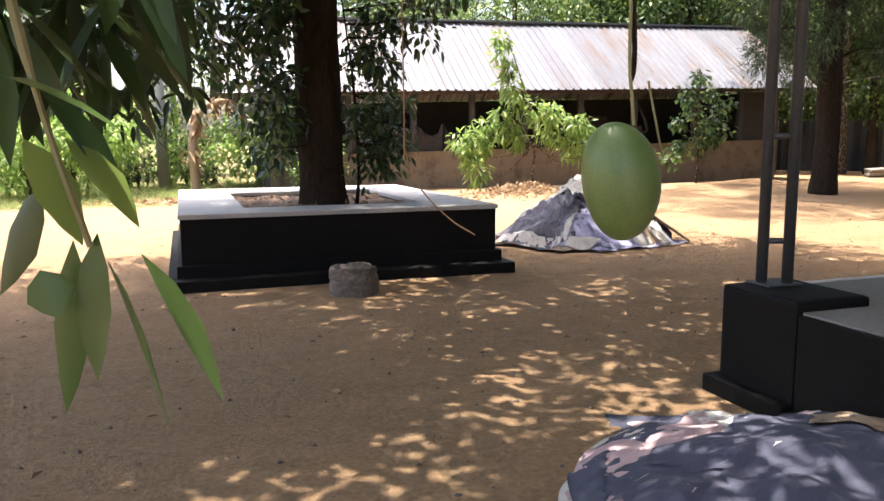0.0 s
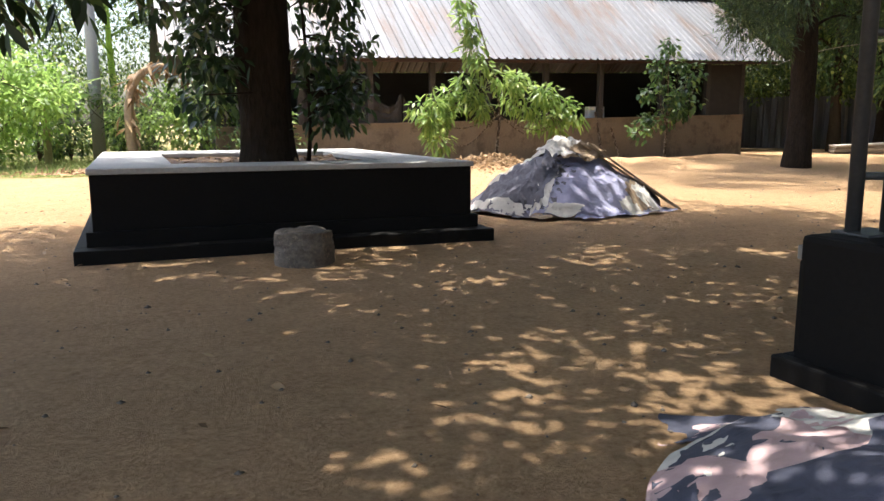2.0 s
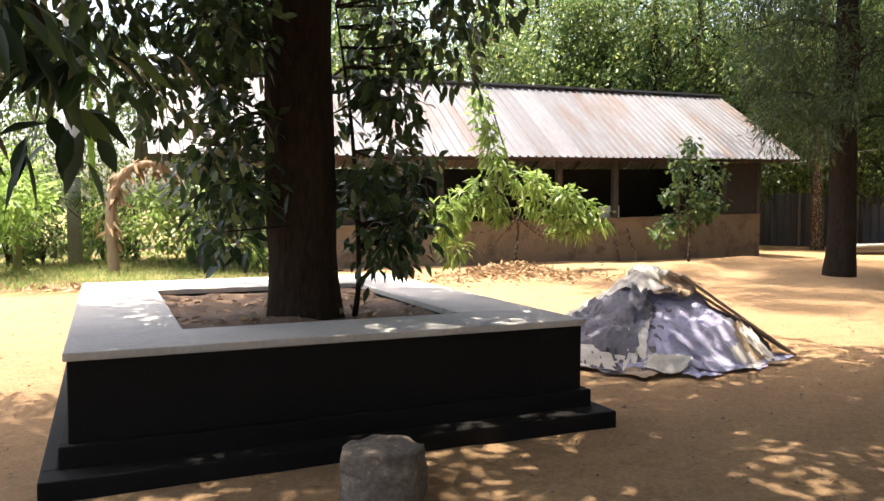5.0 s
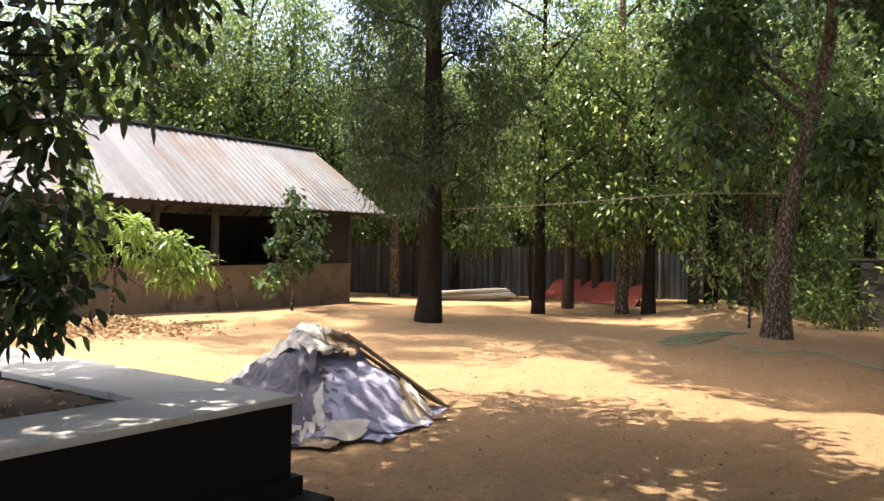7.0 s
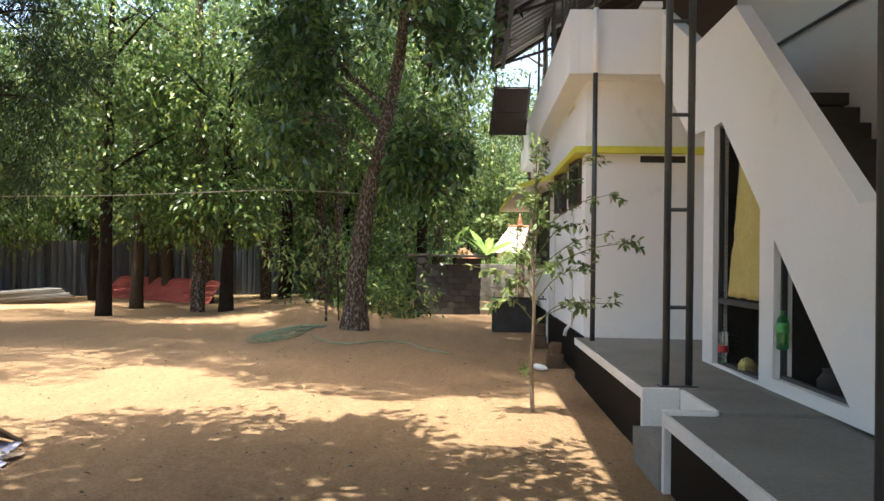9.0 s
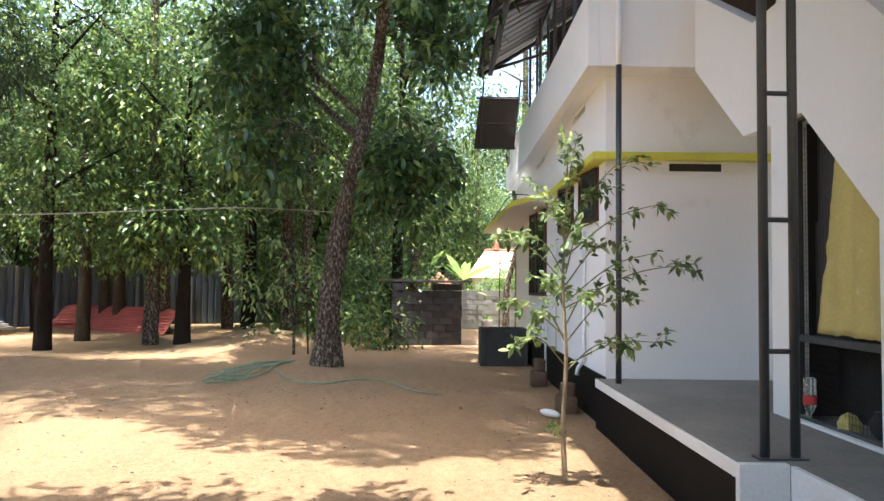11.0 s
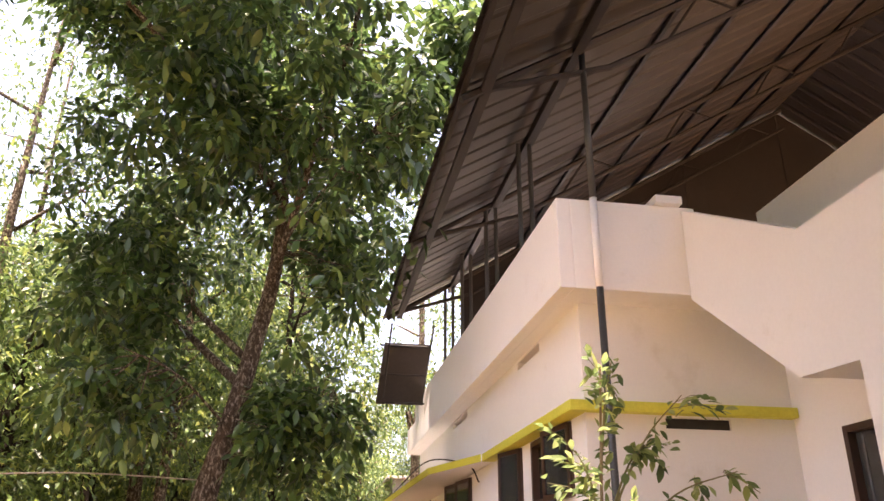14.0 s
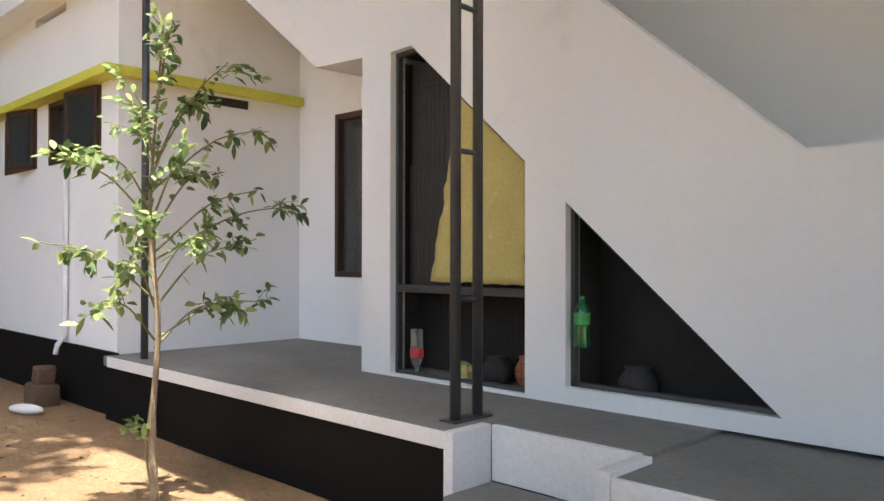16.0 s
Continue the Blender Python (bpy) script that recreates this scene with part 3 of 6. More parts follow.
def window(n, x0, x1, z0, z1, y, label, mullions=1, leaf=None):
    """A dark timber window in the north wall with glass, and one leaf that stands open."""
    w = thing("window_%d" % n, (x0, y, z0), label, "window", kind="structure")
    part("window_frame", boxes(((x0, y - 0.12, z0), (x0 + 0.06, y + 0.015, z1)), ((x1 - 0.06, y - 0.12, z0), (x1, y + 0.015, z1)), ((x0 + 0.06, y - 0.12, z1 - 0.06), (x1 - 0.06, y + 0.015, z1)),
         ((x0 + 0.06, y - 0.12, z0), (x1 - 0.06, y + 0.015, z0 + 0.06)), *[((x0 + (x1 - x0) * k / (mullions + 1) - 0.03, y - 0.11, z0 + 0.06), (x0 + (x1 - x0) * k / (mullions + 1) + 0.03, y + 0.01, z1 - 0.06)) for k in range(1, mullions + 1)], bevel=0.006), DARK_WOOD, w)
    step = (x1 - x0) / (mullions + 1)
    for k in range(mullions + 1):
        part("pane", boxes(((x0 + step * k + 0.04, y - 0.07, z0 + 0.05), (x0 + step * (k + 1) - 0.04, y - 0.064, z1 - 0.05))), PANE, w)
    bm = bmesh.new()
    x = x0 + 0.12
    while x < x1 - 0.1:
        bm_tube(bm, [(x, y - 0.1, z0 + 0.05), (x, y - 0.1, z1 - 0.05)], 0.008, 6)
        x += 0.13
    part("window_bars", bm, STEEL, w)
    for hinge, width, angle in leaf or []:
        bm = boxes(((0, -0.02, 0), (width, 0.02, 0.055)), ((0, -0.02, z1 - z0 - 0.055), (width, 0.02, z1 - z0)), ((0, -0.021, 0.055), (0.055, 0.021, z1 - z0 - 0.055)), ((width - 0.055, -0.021, 0.055), (width, 0.021, z1 - z0 - 0.055)), bevel=0.005)
        bm.transform(pose(hinge, y + 0.02, z0, 0, 0, angle))
        s = part("shutter", bm, DARK_WOOD, w, "open dark timber window leaf")
        bm = boxes(((0.05, -0.006, 0.05), (width - 0.05, 0.006, z1 - z0 - 0.05)))
        bm.transform(pose(hinge, y + 0.02, z0, 0, 0, angle))
        part("pane", bm, PANE, s, "dusty glass")
    return w


window(1, *WINDOWS[0], WALL_Y, "dark timber window with one leaf open outward", 1, [(12.03, 0.66, 7)])
window(2, *WINDOWS[1], WALL_Y, "dark timber window with one leaf ajar", 1, [(13.88, 0.55, 14)])
window(3, *WINDOWS[2], WALL_Y, "tall dark timber window with leaves open", 2, [(16.9, 0.78, 6), (17.7, 0.78, 9)])
window(4, *WINDOWS[3], WALL_Y, "small dark timber window", 0)
window(5, 9.9, 10.92, 1.33, 3.12, 1.43, "tall dark timber window in the veranda wall", 1)
# dark plate set in the open slot in place of its shade
solid("vent", boxes(((END_X + 0.03, 2.1, 3.17), (END_X + 0.06, 2.76, 3.27))), DARK_AND_SHADE, "dark plate for the shade in the slot under the ledge", "vent", "structure")

# Screens in the two openings under the stair


def screen(name, outline, bars, label):
    s = thing(name, (outline[0][0], STAIR_Y - 0.1, outline[0][1]), label, "screen")
    bm = bmesh.new()
    for (ax, az), (bx, bz) in zip(outline, outline[1:] + outline[:1]):
        way = Vector((bx - ax, 0, bz - az))
        up = Vector((0, 1, 0)).cross(way).normalized() * 0.03
        c = [Vector((ax, STAIR_Y - 0.11, az)) + up, Vector((bx, STAIR_Y - 0.11, bz)) + up, Vector((bx, STAIR_Y - 0.11, bz)) - up, Vector((ax, STAIR_Y - 0.11, az)) - up]
        lo, hi = [bm.verts.new(v) for v in c], [bm.verts.new(v + Vector((0, 0.05, 0))) for v in c]
        bm.faces.new(lo)
        bm.faces.new(hi[::-1])
        for k in range(4):
            bm.faces.new((lo[k], hi[k], hi[(k + 1) % 4], lo[(k + 1) % 4]))
    part("frame", bm, STEEL, s)
    for lo, hi in bars:
        part("crossbar", boxes((lo, hi), bevel=0.004), STEEL, s)
    return s


door = screen("screen_door", TALL_HOLE, [((7.42, STAIR_Y - 0.1, 1.27), (8.72, STAIR_Y - 0.06, 1.33))], "black steel screen with dark netting in the tall opening")
bm = bmesh.new()
for k in range(26):
    x = 7.44 + 0.05 * k
    bm_tube(bm, [(x, STAIR_Y - 0.09, 0.66), (x, STAIR_Y - 0.09, min(3.1, 2.16 + (x - 7.39) * 0.885))], 0.0016, 4)
for k in range(46):
    z = 0.7 + 0.053 * k
    x0 = 7.42 if z < 2.2 else 7.42 + (z - 2.2) / 0.885
    bm_tube(bm, [(x0, STAIR_Y - 0.093, z), (8.72, STAIR_Y - 0.093, z)], 0.0016, 4)
part("netting", bm, NET_AND_SHADE, door, "dark mesh")
screen("triangle_screen", TRIANGLE_HOLE, [], "black steel frame in the triangular opening")
# added dark sheet: makes the store behind the openings look unlit
solid("store_lining", prism([(5.7, 0.6), (8.94, 0.6), (8.94, 3.1), (8.4, 2.75), (6.2, 0.9)], [], 2.03, 2.06), NET_AND_SHADE, "dark sheet standing in for the store's shade under the stair", "lining", "structure")
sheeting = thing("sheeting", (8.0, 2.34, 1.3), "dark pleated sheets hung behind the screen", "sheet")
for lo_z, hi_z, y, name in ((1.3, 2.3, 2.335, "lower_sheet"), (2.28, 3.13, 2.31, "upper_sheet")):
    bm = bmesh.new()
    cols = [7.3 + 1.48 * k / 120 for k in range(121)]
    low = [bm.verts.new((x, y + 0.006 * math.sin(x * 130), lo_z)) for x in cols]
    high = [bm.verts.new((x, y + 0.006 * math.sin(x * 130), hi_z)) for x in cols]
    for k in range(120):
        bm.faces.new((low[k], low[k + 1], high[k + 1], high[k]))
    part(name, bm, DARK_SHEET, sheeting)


def hanging_cloth():
    bm = bmesh.new()
    rows = []
    for i in range(25):
        z = 2.78 - 1.42 * i / 24
        row = []
        for k in range(19):
            u = k / 18
            left = 8.06 + 0.26 * (i / 24) ** 1.2 + 0.03 * noise.noise(Vector((i * 0.45, 0, 1)))
            right = 7.40 + 0.03 * noise.noise(Vector((i * 0.5, 4, 1)))
            x = left + (right - left) * u
            top = 2.2 + (x - 7.39) * 0.885 - 0.03
            y = STAIR_Y - 0.035 + 0.018 * noise.noise(Vector((x * 5, z * 1.6, 7))) + 0.012 * math.sin(x * 22 + z)
            row.append(bm.verts.new((x, y, min(z, top) + 0.02 * noise.noise(Vector((x * 9, 2, i * 0.2))) * (i > 20))))
        rows.append(row)
    for a, b in zip(rows, rows[1:]):
        for k in range(18):
            bm.faces.new((a[k], a[k + 1], b[k + 1], b[k]))
    ob = solid("hanging_cloth", bm, YELLOW_CLOTH, "mustard-yellow ragged cloth hung over the screen", "cloth", smooth=True)
    ob.modifiers.new("thickness", "SOLIDIFY").thickness = 0.004
    return ob


hanging_cloth()


def bottle(at, upside, body, label_mat, label, cap):
    b = thing("plastic_bottle", at, label, "bottle")
    h, r = 0.33, 0.052
    prof = [(0.0, 0.6), (0.03, 0.95), (0.1, 1), (0.2, 0.92), (0.45, 1), (0.68, 1), (0.82, 0.7), (0.93, 0.28), (0.96, 0.28)]
    flip = (lambda u: 1 - u) if upside else (lambda u: u)
    x, y, z = at
    part("body", tube([(x, y, z + h * flip(u)) for u, _ in prof], [r * k for _, k in prof], 14), body, b, smooth=True)
    part("label", tube([(x, y, z + h * flip(0.46)), (x, y, z + h * flip(0.67))], r * 1.02, 14), label_mat, b, "printed wrap")
    part("cap", tube([(x, y, z + h * flip(0.955)), (x, y, z + h * flip(1.0))], r * 0.34, 10), cap, b)
    return b


bottle((8.47, STAIR_Y - 0.03, 0.665), True, BOTTLE, RED_LABEL, "upturned clear plastic bottle with a red label tied to the screen", GREEN_LABEL)
bottle((6.96, STAIR_Y - 0.04, 0.97), False, GREEN_BOTTLE, GREEN_LABEL, "green plastic bottle tied in the triangular opening", GREEN_LABEL)


def pot(at, r, h, material, label):
    x, y, z = at
    return solid("pot", tube([(x, y, z + h * u) for u in (0, 0.05, 0.3, 0.6, 0.8, 0.9, 1.0)], [r * k for k in (0.55, 0.65, 0.95, 1, 0.75, 0.62, 0.72)], 18), material, label, "pot", smooth=True)


pot((7.9, 2.25, 0.6), 0.12, 0.2, DARK_AND_SHADE, "dark round cooking pot under the stair")
pot((7.65, 2.2, 0.6), 0.10, 0.22, TERRACOTTA, "small clay pot under the stair")
pot((6.75, 2.2, 0.6), 0.13, 0.24, DARK_AND_SHADE, "dark round pot in the triangular opening")
solid("cloth_bundle", tube([(8.08, 2.44, 0.61 + 0.16 * u) for u in (0, 0.1, 0.5, 0.85, 1)], [0.03, 0.07, 0.08, 0.05, 0.01], 10, 0.4), YELLOW_CLOTH, "small mustard-yellow cloth bundle on the floor", "cloth")

# Steel columns, pipe and the big steel roof
ROOF_X0, ROOF_X1, EAVE_Y, EAVE_Z, RIDGE_Y, RIDGE_Z = 2.2, 18.8, 4.85, 6.38, -4.2, 11.95


def roof_z(y):
    return EAVE_Z + (EAVE_Y - y) * (RIDGE_Z - EAVE_Z) / (EAVE_Y - RIDGE_Y)


def column(a, b, z0, rungs):
    """Two pipes at the plan points a and b, with rungs between them."""
    x, y = (a[0] + b[0]) / 2, (a[1] + b[1]) / 2
    c = thing("steel_column", (x, y, z0), "dark grey twin-pipe steel column with welded rungs", "column", "columns of the steel roof")
    for p in (a, b):
        part("pipe", tube([(*p, z0), (*p, roof_z(p[1]) - 0.12)], 0.032, 14), STEEL, c, smooth=True)
    for z in rungs:
        part("rung", tube([(*a, z), (*b, z)], 0.017, 8), STEEL, c, smooth=True)
    part("base_plate", boxes(((min(a[0], b[0]) - 0.06, min(a[1], b[1]) - 0.06, z0), (max(a[0], b[0]) + 0.06, max(a[1], b[1]) + 0.06, z0 + 0.012)), bevel=0.003), STEEL, c)


column((7.225, 3.245), (7.215, 3.45), 0.6, (1.3, 2.17, 3.02, 3.86, 4.7, 5.5))
column((3.33, 3.59), (3.45, 3.52), 0.632, (0.88, 1.47, 2.3, 3.2, 4.0, 4.8, 5.6))
pedestal = thing("column_pedestal", (3.44, 3.44, 0), "black-painted masonry pedestal under the steel column", "pedestal")
part("body", boxes(((3.13, 3.10, 0.0), (3.62, 3.675, 0.632)), bevel=0.03), BLACK, pedestal)
part("plinth", boxes(((3.06, 3.10, -0.03), (3.129, 3.73, 0.09)), ((3.129, 3.661, -0.03), (3.62, 3.73, 0.09)), bevel=0.012), BLACK, pedestal)
mast = thing("roof_pipe", (11.12, 3.5, 0.6), "slim steel pipe from veranda to roof, partly painted white", "pipe")
part("lower_pipe", tube([(11.12, 3.5, 0.6), (11.12, 3.5, 4.36)], 0.034, 12), STEEL, mast, smooth=True)
part("painted_pipe", tube([(11.12, 3.5, 4.36), (11.12, 3.5, 5.28)], 0.036, 12), WHITE, mast, "white-painted length", smooth=True)
part("upper_pipe", tube([(11.12, 3.5, 5.28), (11.12, 3.5, roof_z(3.5) - 0.1)], 0.034, 12), STEEL, mast, smooth=True)


def ribbed_sheet(x0, x1, p, q, pitch=0.2, rise=0.03):
    """A ribbed sheet between x0 and x1 that runs from p to q, both (y, z)."""
    bm = bmesh.new()
    prof, x = [], x0
    while x < x1 - 0.01:
        prof += [(x, 0), (x + pitch * 0.62, 0), (x + pitch * 0.72, rise), (x + pitch * 0.9, rise)]
        x += pitch
    prof.append((x1, 0))
    lo = [bm.verts.new((a, p[0], p[1] + b)) for a, b in prof]
    hi = [bm.verts.new((a, q[0], q[1] + b)) for a, b in prof]
    for k in range(len(prof) - 1):
        bm.faces.new((lo[k], lo[k + 1], hi[k + 1], hi[k]))
    return bm


def steel_roof():
    r = thing("steel_roof", (11.0, 1.5, EAVE_Z), "large brown sheet-metal roof on steel trusses above the house", "roof", kind="structure")
    n = 16
    w = (ROOF_X1 - ROOF_X0) / n
    for k in range(n):
        x0 = ROOF_X0 + k * w
        part("sheet", ribbed_sheet(x0, x0 + w + 0.05, (EAVE_Y, EAVE_Z + 0.008 * (k % 2)), (RIDGE_Y, RIDGE_Z + 0.008 * (k % 2)), 0.345, 0.02), ROOF_UNDER, r)
        part("sheet", ribbed_sheet(x0, x0 + w + 0.05, (2 * RIDGE_Y - EAVE_Y, EAVE_Z + 0.008 * (k % 2)), (RIDGE_Y, RIDGE_Z + 0.008 * (k % 2)), 0.345, 0.02), ROOF_UNDER, r)
    y = EAVE_Y - 0.08
    while y > RIDGE_Y:
        part("purlin", boxes(((ROOF_X0, y - 0.025, roof_z(y) - 0.075), (ROOF_X1, y + 0.025, roof_z(y) - 0.012))), BROWN_STEEL, r)
        y -= 1.3
    for x in (3.40, 7.23, 11.12, 14.9, 18.5):
        truss = part("truss", tube([(x, EAVE_Y - 0.05, EAVE_Z - 0.12), (x, RIDGE_Y, RIDGE_Z - 0.12)], 0.045, 6), BROWN_STEEL, r)
        part("lower_chord", tube([(x, EAVE_Y - 0.3, roof_z(EAVE_Y - 0.3) - 0.16), (x, 3.2, roof_z(3.2) - 0.55), (x, RIDGE_Y, RIDGE_Z - 0.6)], 0.035, 6), BROWN_STEEL, truss)
        for k in range(1, 9):
            y = 3.4 - k * 0.9
            part("web", tube([(x, y, roof_z(y) - 0.55), (x, y - (0.45 if k % 2 else -0.45), roof_z(y - (0.45 if k % 2 else -0.45)) - 0.14)], 0.018, 5), BROWN_STEEL, truss)
    for k in range(12):
        y0, y1 = 3.3 - 1.25 * k, 3.3 - 1.25 * (k + 1)
        top0, top1 = (RIDGE_Z - 0.03 - abs(y - RIDGE_Y) * (RIDGE_Z - EAVE_Z) / (EAVE_Y - RIDGE_Y) for y in (y0, y1))
        y1 -= 0.03
        bm = bmesh.new()
        lo = [bm.verts.new((18.72 + 0.02 * (k % 2), y, z)) for y, z in ((y0, 6.1), (y1, 6.1), (y1, top1), (y0, top0))]
        hi = [bm.verts.new(v.co + Vector((0.01, 0, 0))) for v in lo]
        bm.faces.new(lo)
        bm.faces.new(hi[::-1])
        for a in range(4):
            bm.faces.new((lo[a], hi[a], hi[(a + 1) % 4], lo[(a + 1) % 4]))
        part("gable_sheet", bm, BROWN_STEEL, r, "dark brown gable sheet at the far end")
    for x in (13.0, 14.9, 16.8, 18.5):
        for y in (3.7, 3.55):
            part("post", tube([(x, y, 4.5), (x, y, roof_z(y) - 0.14)], 0.03, 8), STEEL, r)
    part("eave_beam", boxes(((ROOF_X0, EAVE_Y - 0.35, EAVE_Z - 0.02), (ROOF_X1, EAVE_Y - 0.25, EAVE_Z + 0.05))), BROWN_STEEL, r)
    part("wall_beam", boxes(((ROOF_X0, 3.5, roof_z(3.5) - 0.26), (ROOF_X1, 3.6, roof_z(3.5) - 0.16))), BROWN_STEEL, r)
    bm = ribbed_sheet(3.83, 4.78, (0, 0), (0, 1.2), 0.24, 0.0)
    for v in bm.verts:
        v.co = Vector((20.1 - 0.25 * v.co.z / 1.2, v.co.x - 0.12 * (v.co.z / 1.2 - 0.5), 4.97 + v.co.z))
    part("hood_sheet", bm, ROOF_UNDER, r, "small tilted sheet hood at the far end")
    for z in (5.0, 5.55, 6.12):
        part("hood_rail", tube([(20.08 - 0.2 * (z - 5), 3.85, z), (20.08 - 0.2 * (z - 5), 4.8, z)], 0.02, 6), BROWN_STEEL, r)
    for y in (3.9, 4.7):
        part("hood_strut", tube([(18.6, y, 6.2), (20.05, y, 5.1)], 0.02, 6), BROWN_STEEL, r)
    return r


steel_roof()

# ---- shed ----
SHED_Y, SHED_X0, SHED_X1 = 22.5, 2.6, 20.45


def dip(x):
    """The shed follows the slope of its site."""
    return 0.022 * (x - 20.5)


def shed_block(x0, x1, y0, y1, z0, z1):
    return [(x0, y0, z0 + dip(x0)), (x1, y0, z0 + dip(x1)), (x1, y1, z0 + dip(x1)), (x0, y1, z0 + dip(x0)), (x0, y0, z1 + dip(x0)), (x1, y0, z1 + dip(x1)), (x1, y1, z1 + dip(x1)), (x0, y1, z1 + dip(x0))]


def hexa(*blocks):
    bm = bmesh.new()
    for c in blocks:
        v = [bm.verts.new(p) for p in c]
        for f in ((0, 3, 2, 1), (4, 5, 6, 7), (0, 1, 5, 4), (1, 2, 6, 5), (2, 3, 7, 6), (3, 0, 4, 7)):
            bm.faces.new([v[k] for k in f])
    return bm


def shed():
    s = thing("shed", (12, SHED_Y, 0), "open-sided shed with a buff half wall and a ribbed zinc roof", "shed", kind="structure")
    part("half_wall", hexa(shed_block(SHED_X0, SHED_X1, SHED_Y, SHED_Y + 0.2, -0.4, 1.38)), PLASTER, s, "stained buff plaster half wall")
    part("coping", hexa(shed_block(SHED_X0 - 0.02, SHED_X1 + 0.02, SHED_Y - 0.03, SHED_Y + 0.23, 1.38, 1.44)), PLASTER, s)
    part("end_wall", hexa(shed_block(SHED_X1 - 0.2, SHED_X1, SHED_Y + 0.2, 27.8, -0.3, 1.38)), PLASTER, s)
    # inner walls: the shade under the roof is put into their colour
    part("back_wall", hexa(shed_block(SHED_X0, SHED_X1, 27.6, 27.8, -0.4, 3.15)), DARK_AND_SHADE, s, "back wall coloured as dark as the shed's shade")
    part("side_wall", hexa(shed_block(SHED_X0, SHED_X0 + 0.2, SHED_Y + 0.2, 27.6, -0.4, 3.15)), DARK_AND_SHADE, s)
    part("dark_screen", hexa(shed_block(SHED_X1 - 0.12, SHED_X1 - 0.10, SHED_Y + 0.2, 27.6, 1.38, 3.15)), NET_AND_SHADE, s, "dark sheet on the end")
    # added dark sheet that paints the shade of the last bay
    part("dark_screen", hexa(shed_block(18.95, SHED_X1 - 0.16, SHED_Y + 0.05, SHED_Y + 0.07, 1.44, 3.12)), NET_AND_SHADE, s, "dark sheet put in for the shade of the last bay")
    # posts and rafters are darkened to match the shade under the roof
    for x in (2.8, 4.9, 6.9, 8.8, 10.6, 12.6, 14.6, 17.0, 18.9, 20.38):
        part("post", hexa(shed_block(x - 0.08, x + 0.08, SHED_Y + 0.02, SHED_Y + 0.18, 1.44, 3.2)), DARK_AND_SHADE, s)
    n = 26
    x0, x1 = 1.3, 21.7
    w = (x1 - x0) / n
    for k in range(n):
        a, b = x0 + k * w, x0 + (k + 1) * w - 0.005
        front = ribbed_sheet(a, b, (21.95, 3.22), (25.25, 5.68), w / 3, 0.04)
        back = ribbed_sheet(a, b, (28.5, 3.22), (25.25, 5.68), w / 3, 0.04)
        for bm in (front, back):
            for v in bm.verts:
                v.co.z += dip(v.co.x) + 0.02 * noise.noise(Vector((v.co.x * 0.6, v.co.y, 2)))
                v.co.x -= (v.co.y - 21.9) * 0.16 * max(0, (v.co.x - 18) / 3.5) if v.co.y < 25.3 else 0.1
        part("roof_sheet", front, SHEET, s)
        part("roof_sheet", back, SHEET, s)
    part("ridge_cap", hexa(shed_block(x0, 21.2, 25.1, 25.4, 5.70, 5.76)), SHEET, s)
    part("eave_rail", hexa(shed_block(SHED_X0, 21.4, 22.05, 22.13, 3.12, 3.2)), DARK_WOOD, s)
    for k in range(11):
        x = 2.2 + k * 1.85
        for sy in (1, -1):
            rafter = part("rafter", tube([(x, 25.25 - sy * 3.2, 3.2 + dip(x)), (x, 25.25, 5.6 + dip(x))], 0.045, 6), DARK_AND_SHADE, s)
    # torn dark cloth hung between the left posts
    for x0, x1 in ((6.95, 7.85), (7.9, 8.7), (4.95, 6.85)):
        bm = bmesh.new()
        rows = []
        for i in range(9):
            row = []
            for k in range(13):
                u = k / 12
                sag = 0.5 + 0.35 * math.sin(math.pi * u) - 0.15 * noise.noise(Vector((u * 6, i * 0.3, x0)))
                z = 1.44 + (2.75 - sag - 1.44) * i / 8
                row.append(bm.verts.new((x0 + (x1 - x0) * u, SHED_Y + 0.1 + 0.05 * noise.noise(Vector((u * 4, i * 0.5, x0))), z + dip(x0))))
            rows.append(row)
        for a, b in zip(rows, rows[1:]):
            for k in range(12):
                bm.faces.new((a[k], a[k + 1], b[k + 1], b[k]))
        part("torn_cloth", bm, NET_AND_SHADE, s, "sagging black shade cloth")
    return s


shed()
solid("shed_floor", boxes(((SHED_X0 + 0.2, SHED_Y + 0.2, -0.2), (SHED_X1 - 0.2, 27.6, 0.03))), SOIL, "dark earth floor of the shed", "floor", "structure")
# shade of the shed's inside is in the cupboard's colour
solid("shed_cupboard", boxes(((12.9, 24.0, 0.0), (14.4, 24.6, 2.3)), bevel=0.02), DARK_AND_SHADE, "old cupboard coloured as dark as the shaded shed", "cupboard")
solid("plank", tube([(14.55, 22.25, 0.0), (14.45, 22.6, 1.5)], 0.04, 6), PALE_BARK, "bare plank leaning on the shed wall", "plank")
solid("plank", tube([(15.1, 22.1, 0.0), (15.0, 22.62, 1.2)], 0.04, 6), PALE_BARK, "bare plank leaning on the shed wall", "plank")
solid("crate", boxes(((14.3, 22.75, 1.44 + dip(14.5)), (14.9, 23.0, 1.8 + dip(14.5))), bevel=0.02), CLOTH["white"], "pale box on the shed half wall", "box")

# ---- fence ----
FENCE_LINE = [(19.5, 36.0), (24.5, 30.0), (34.0, 16.0), (38.5, 8.5)]


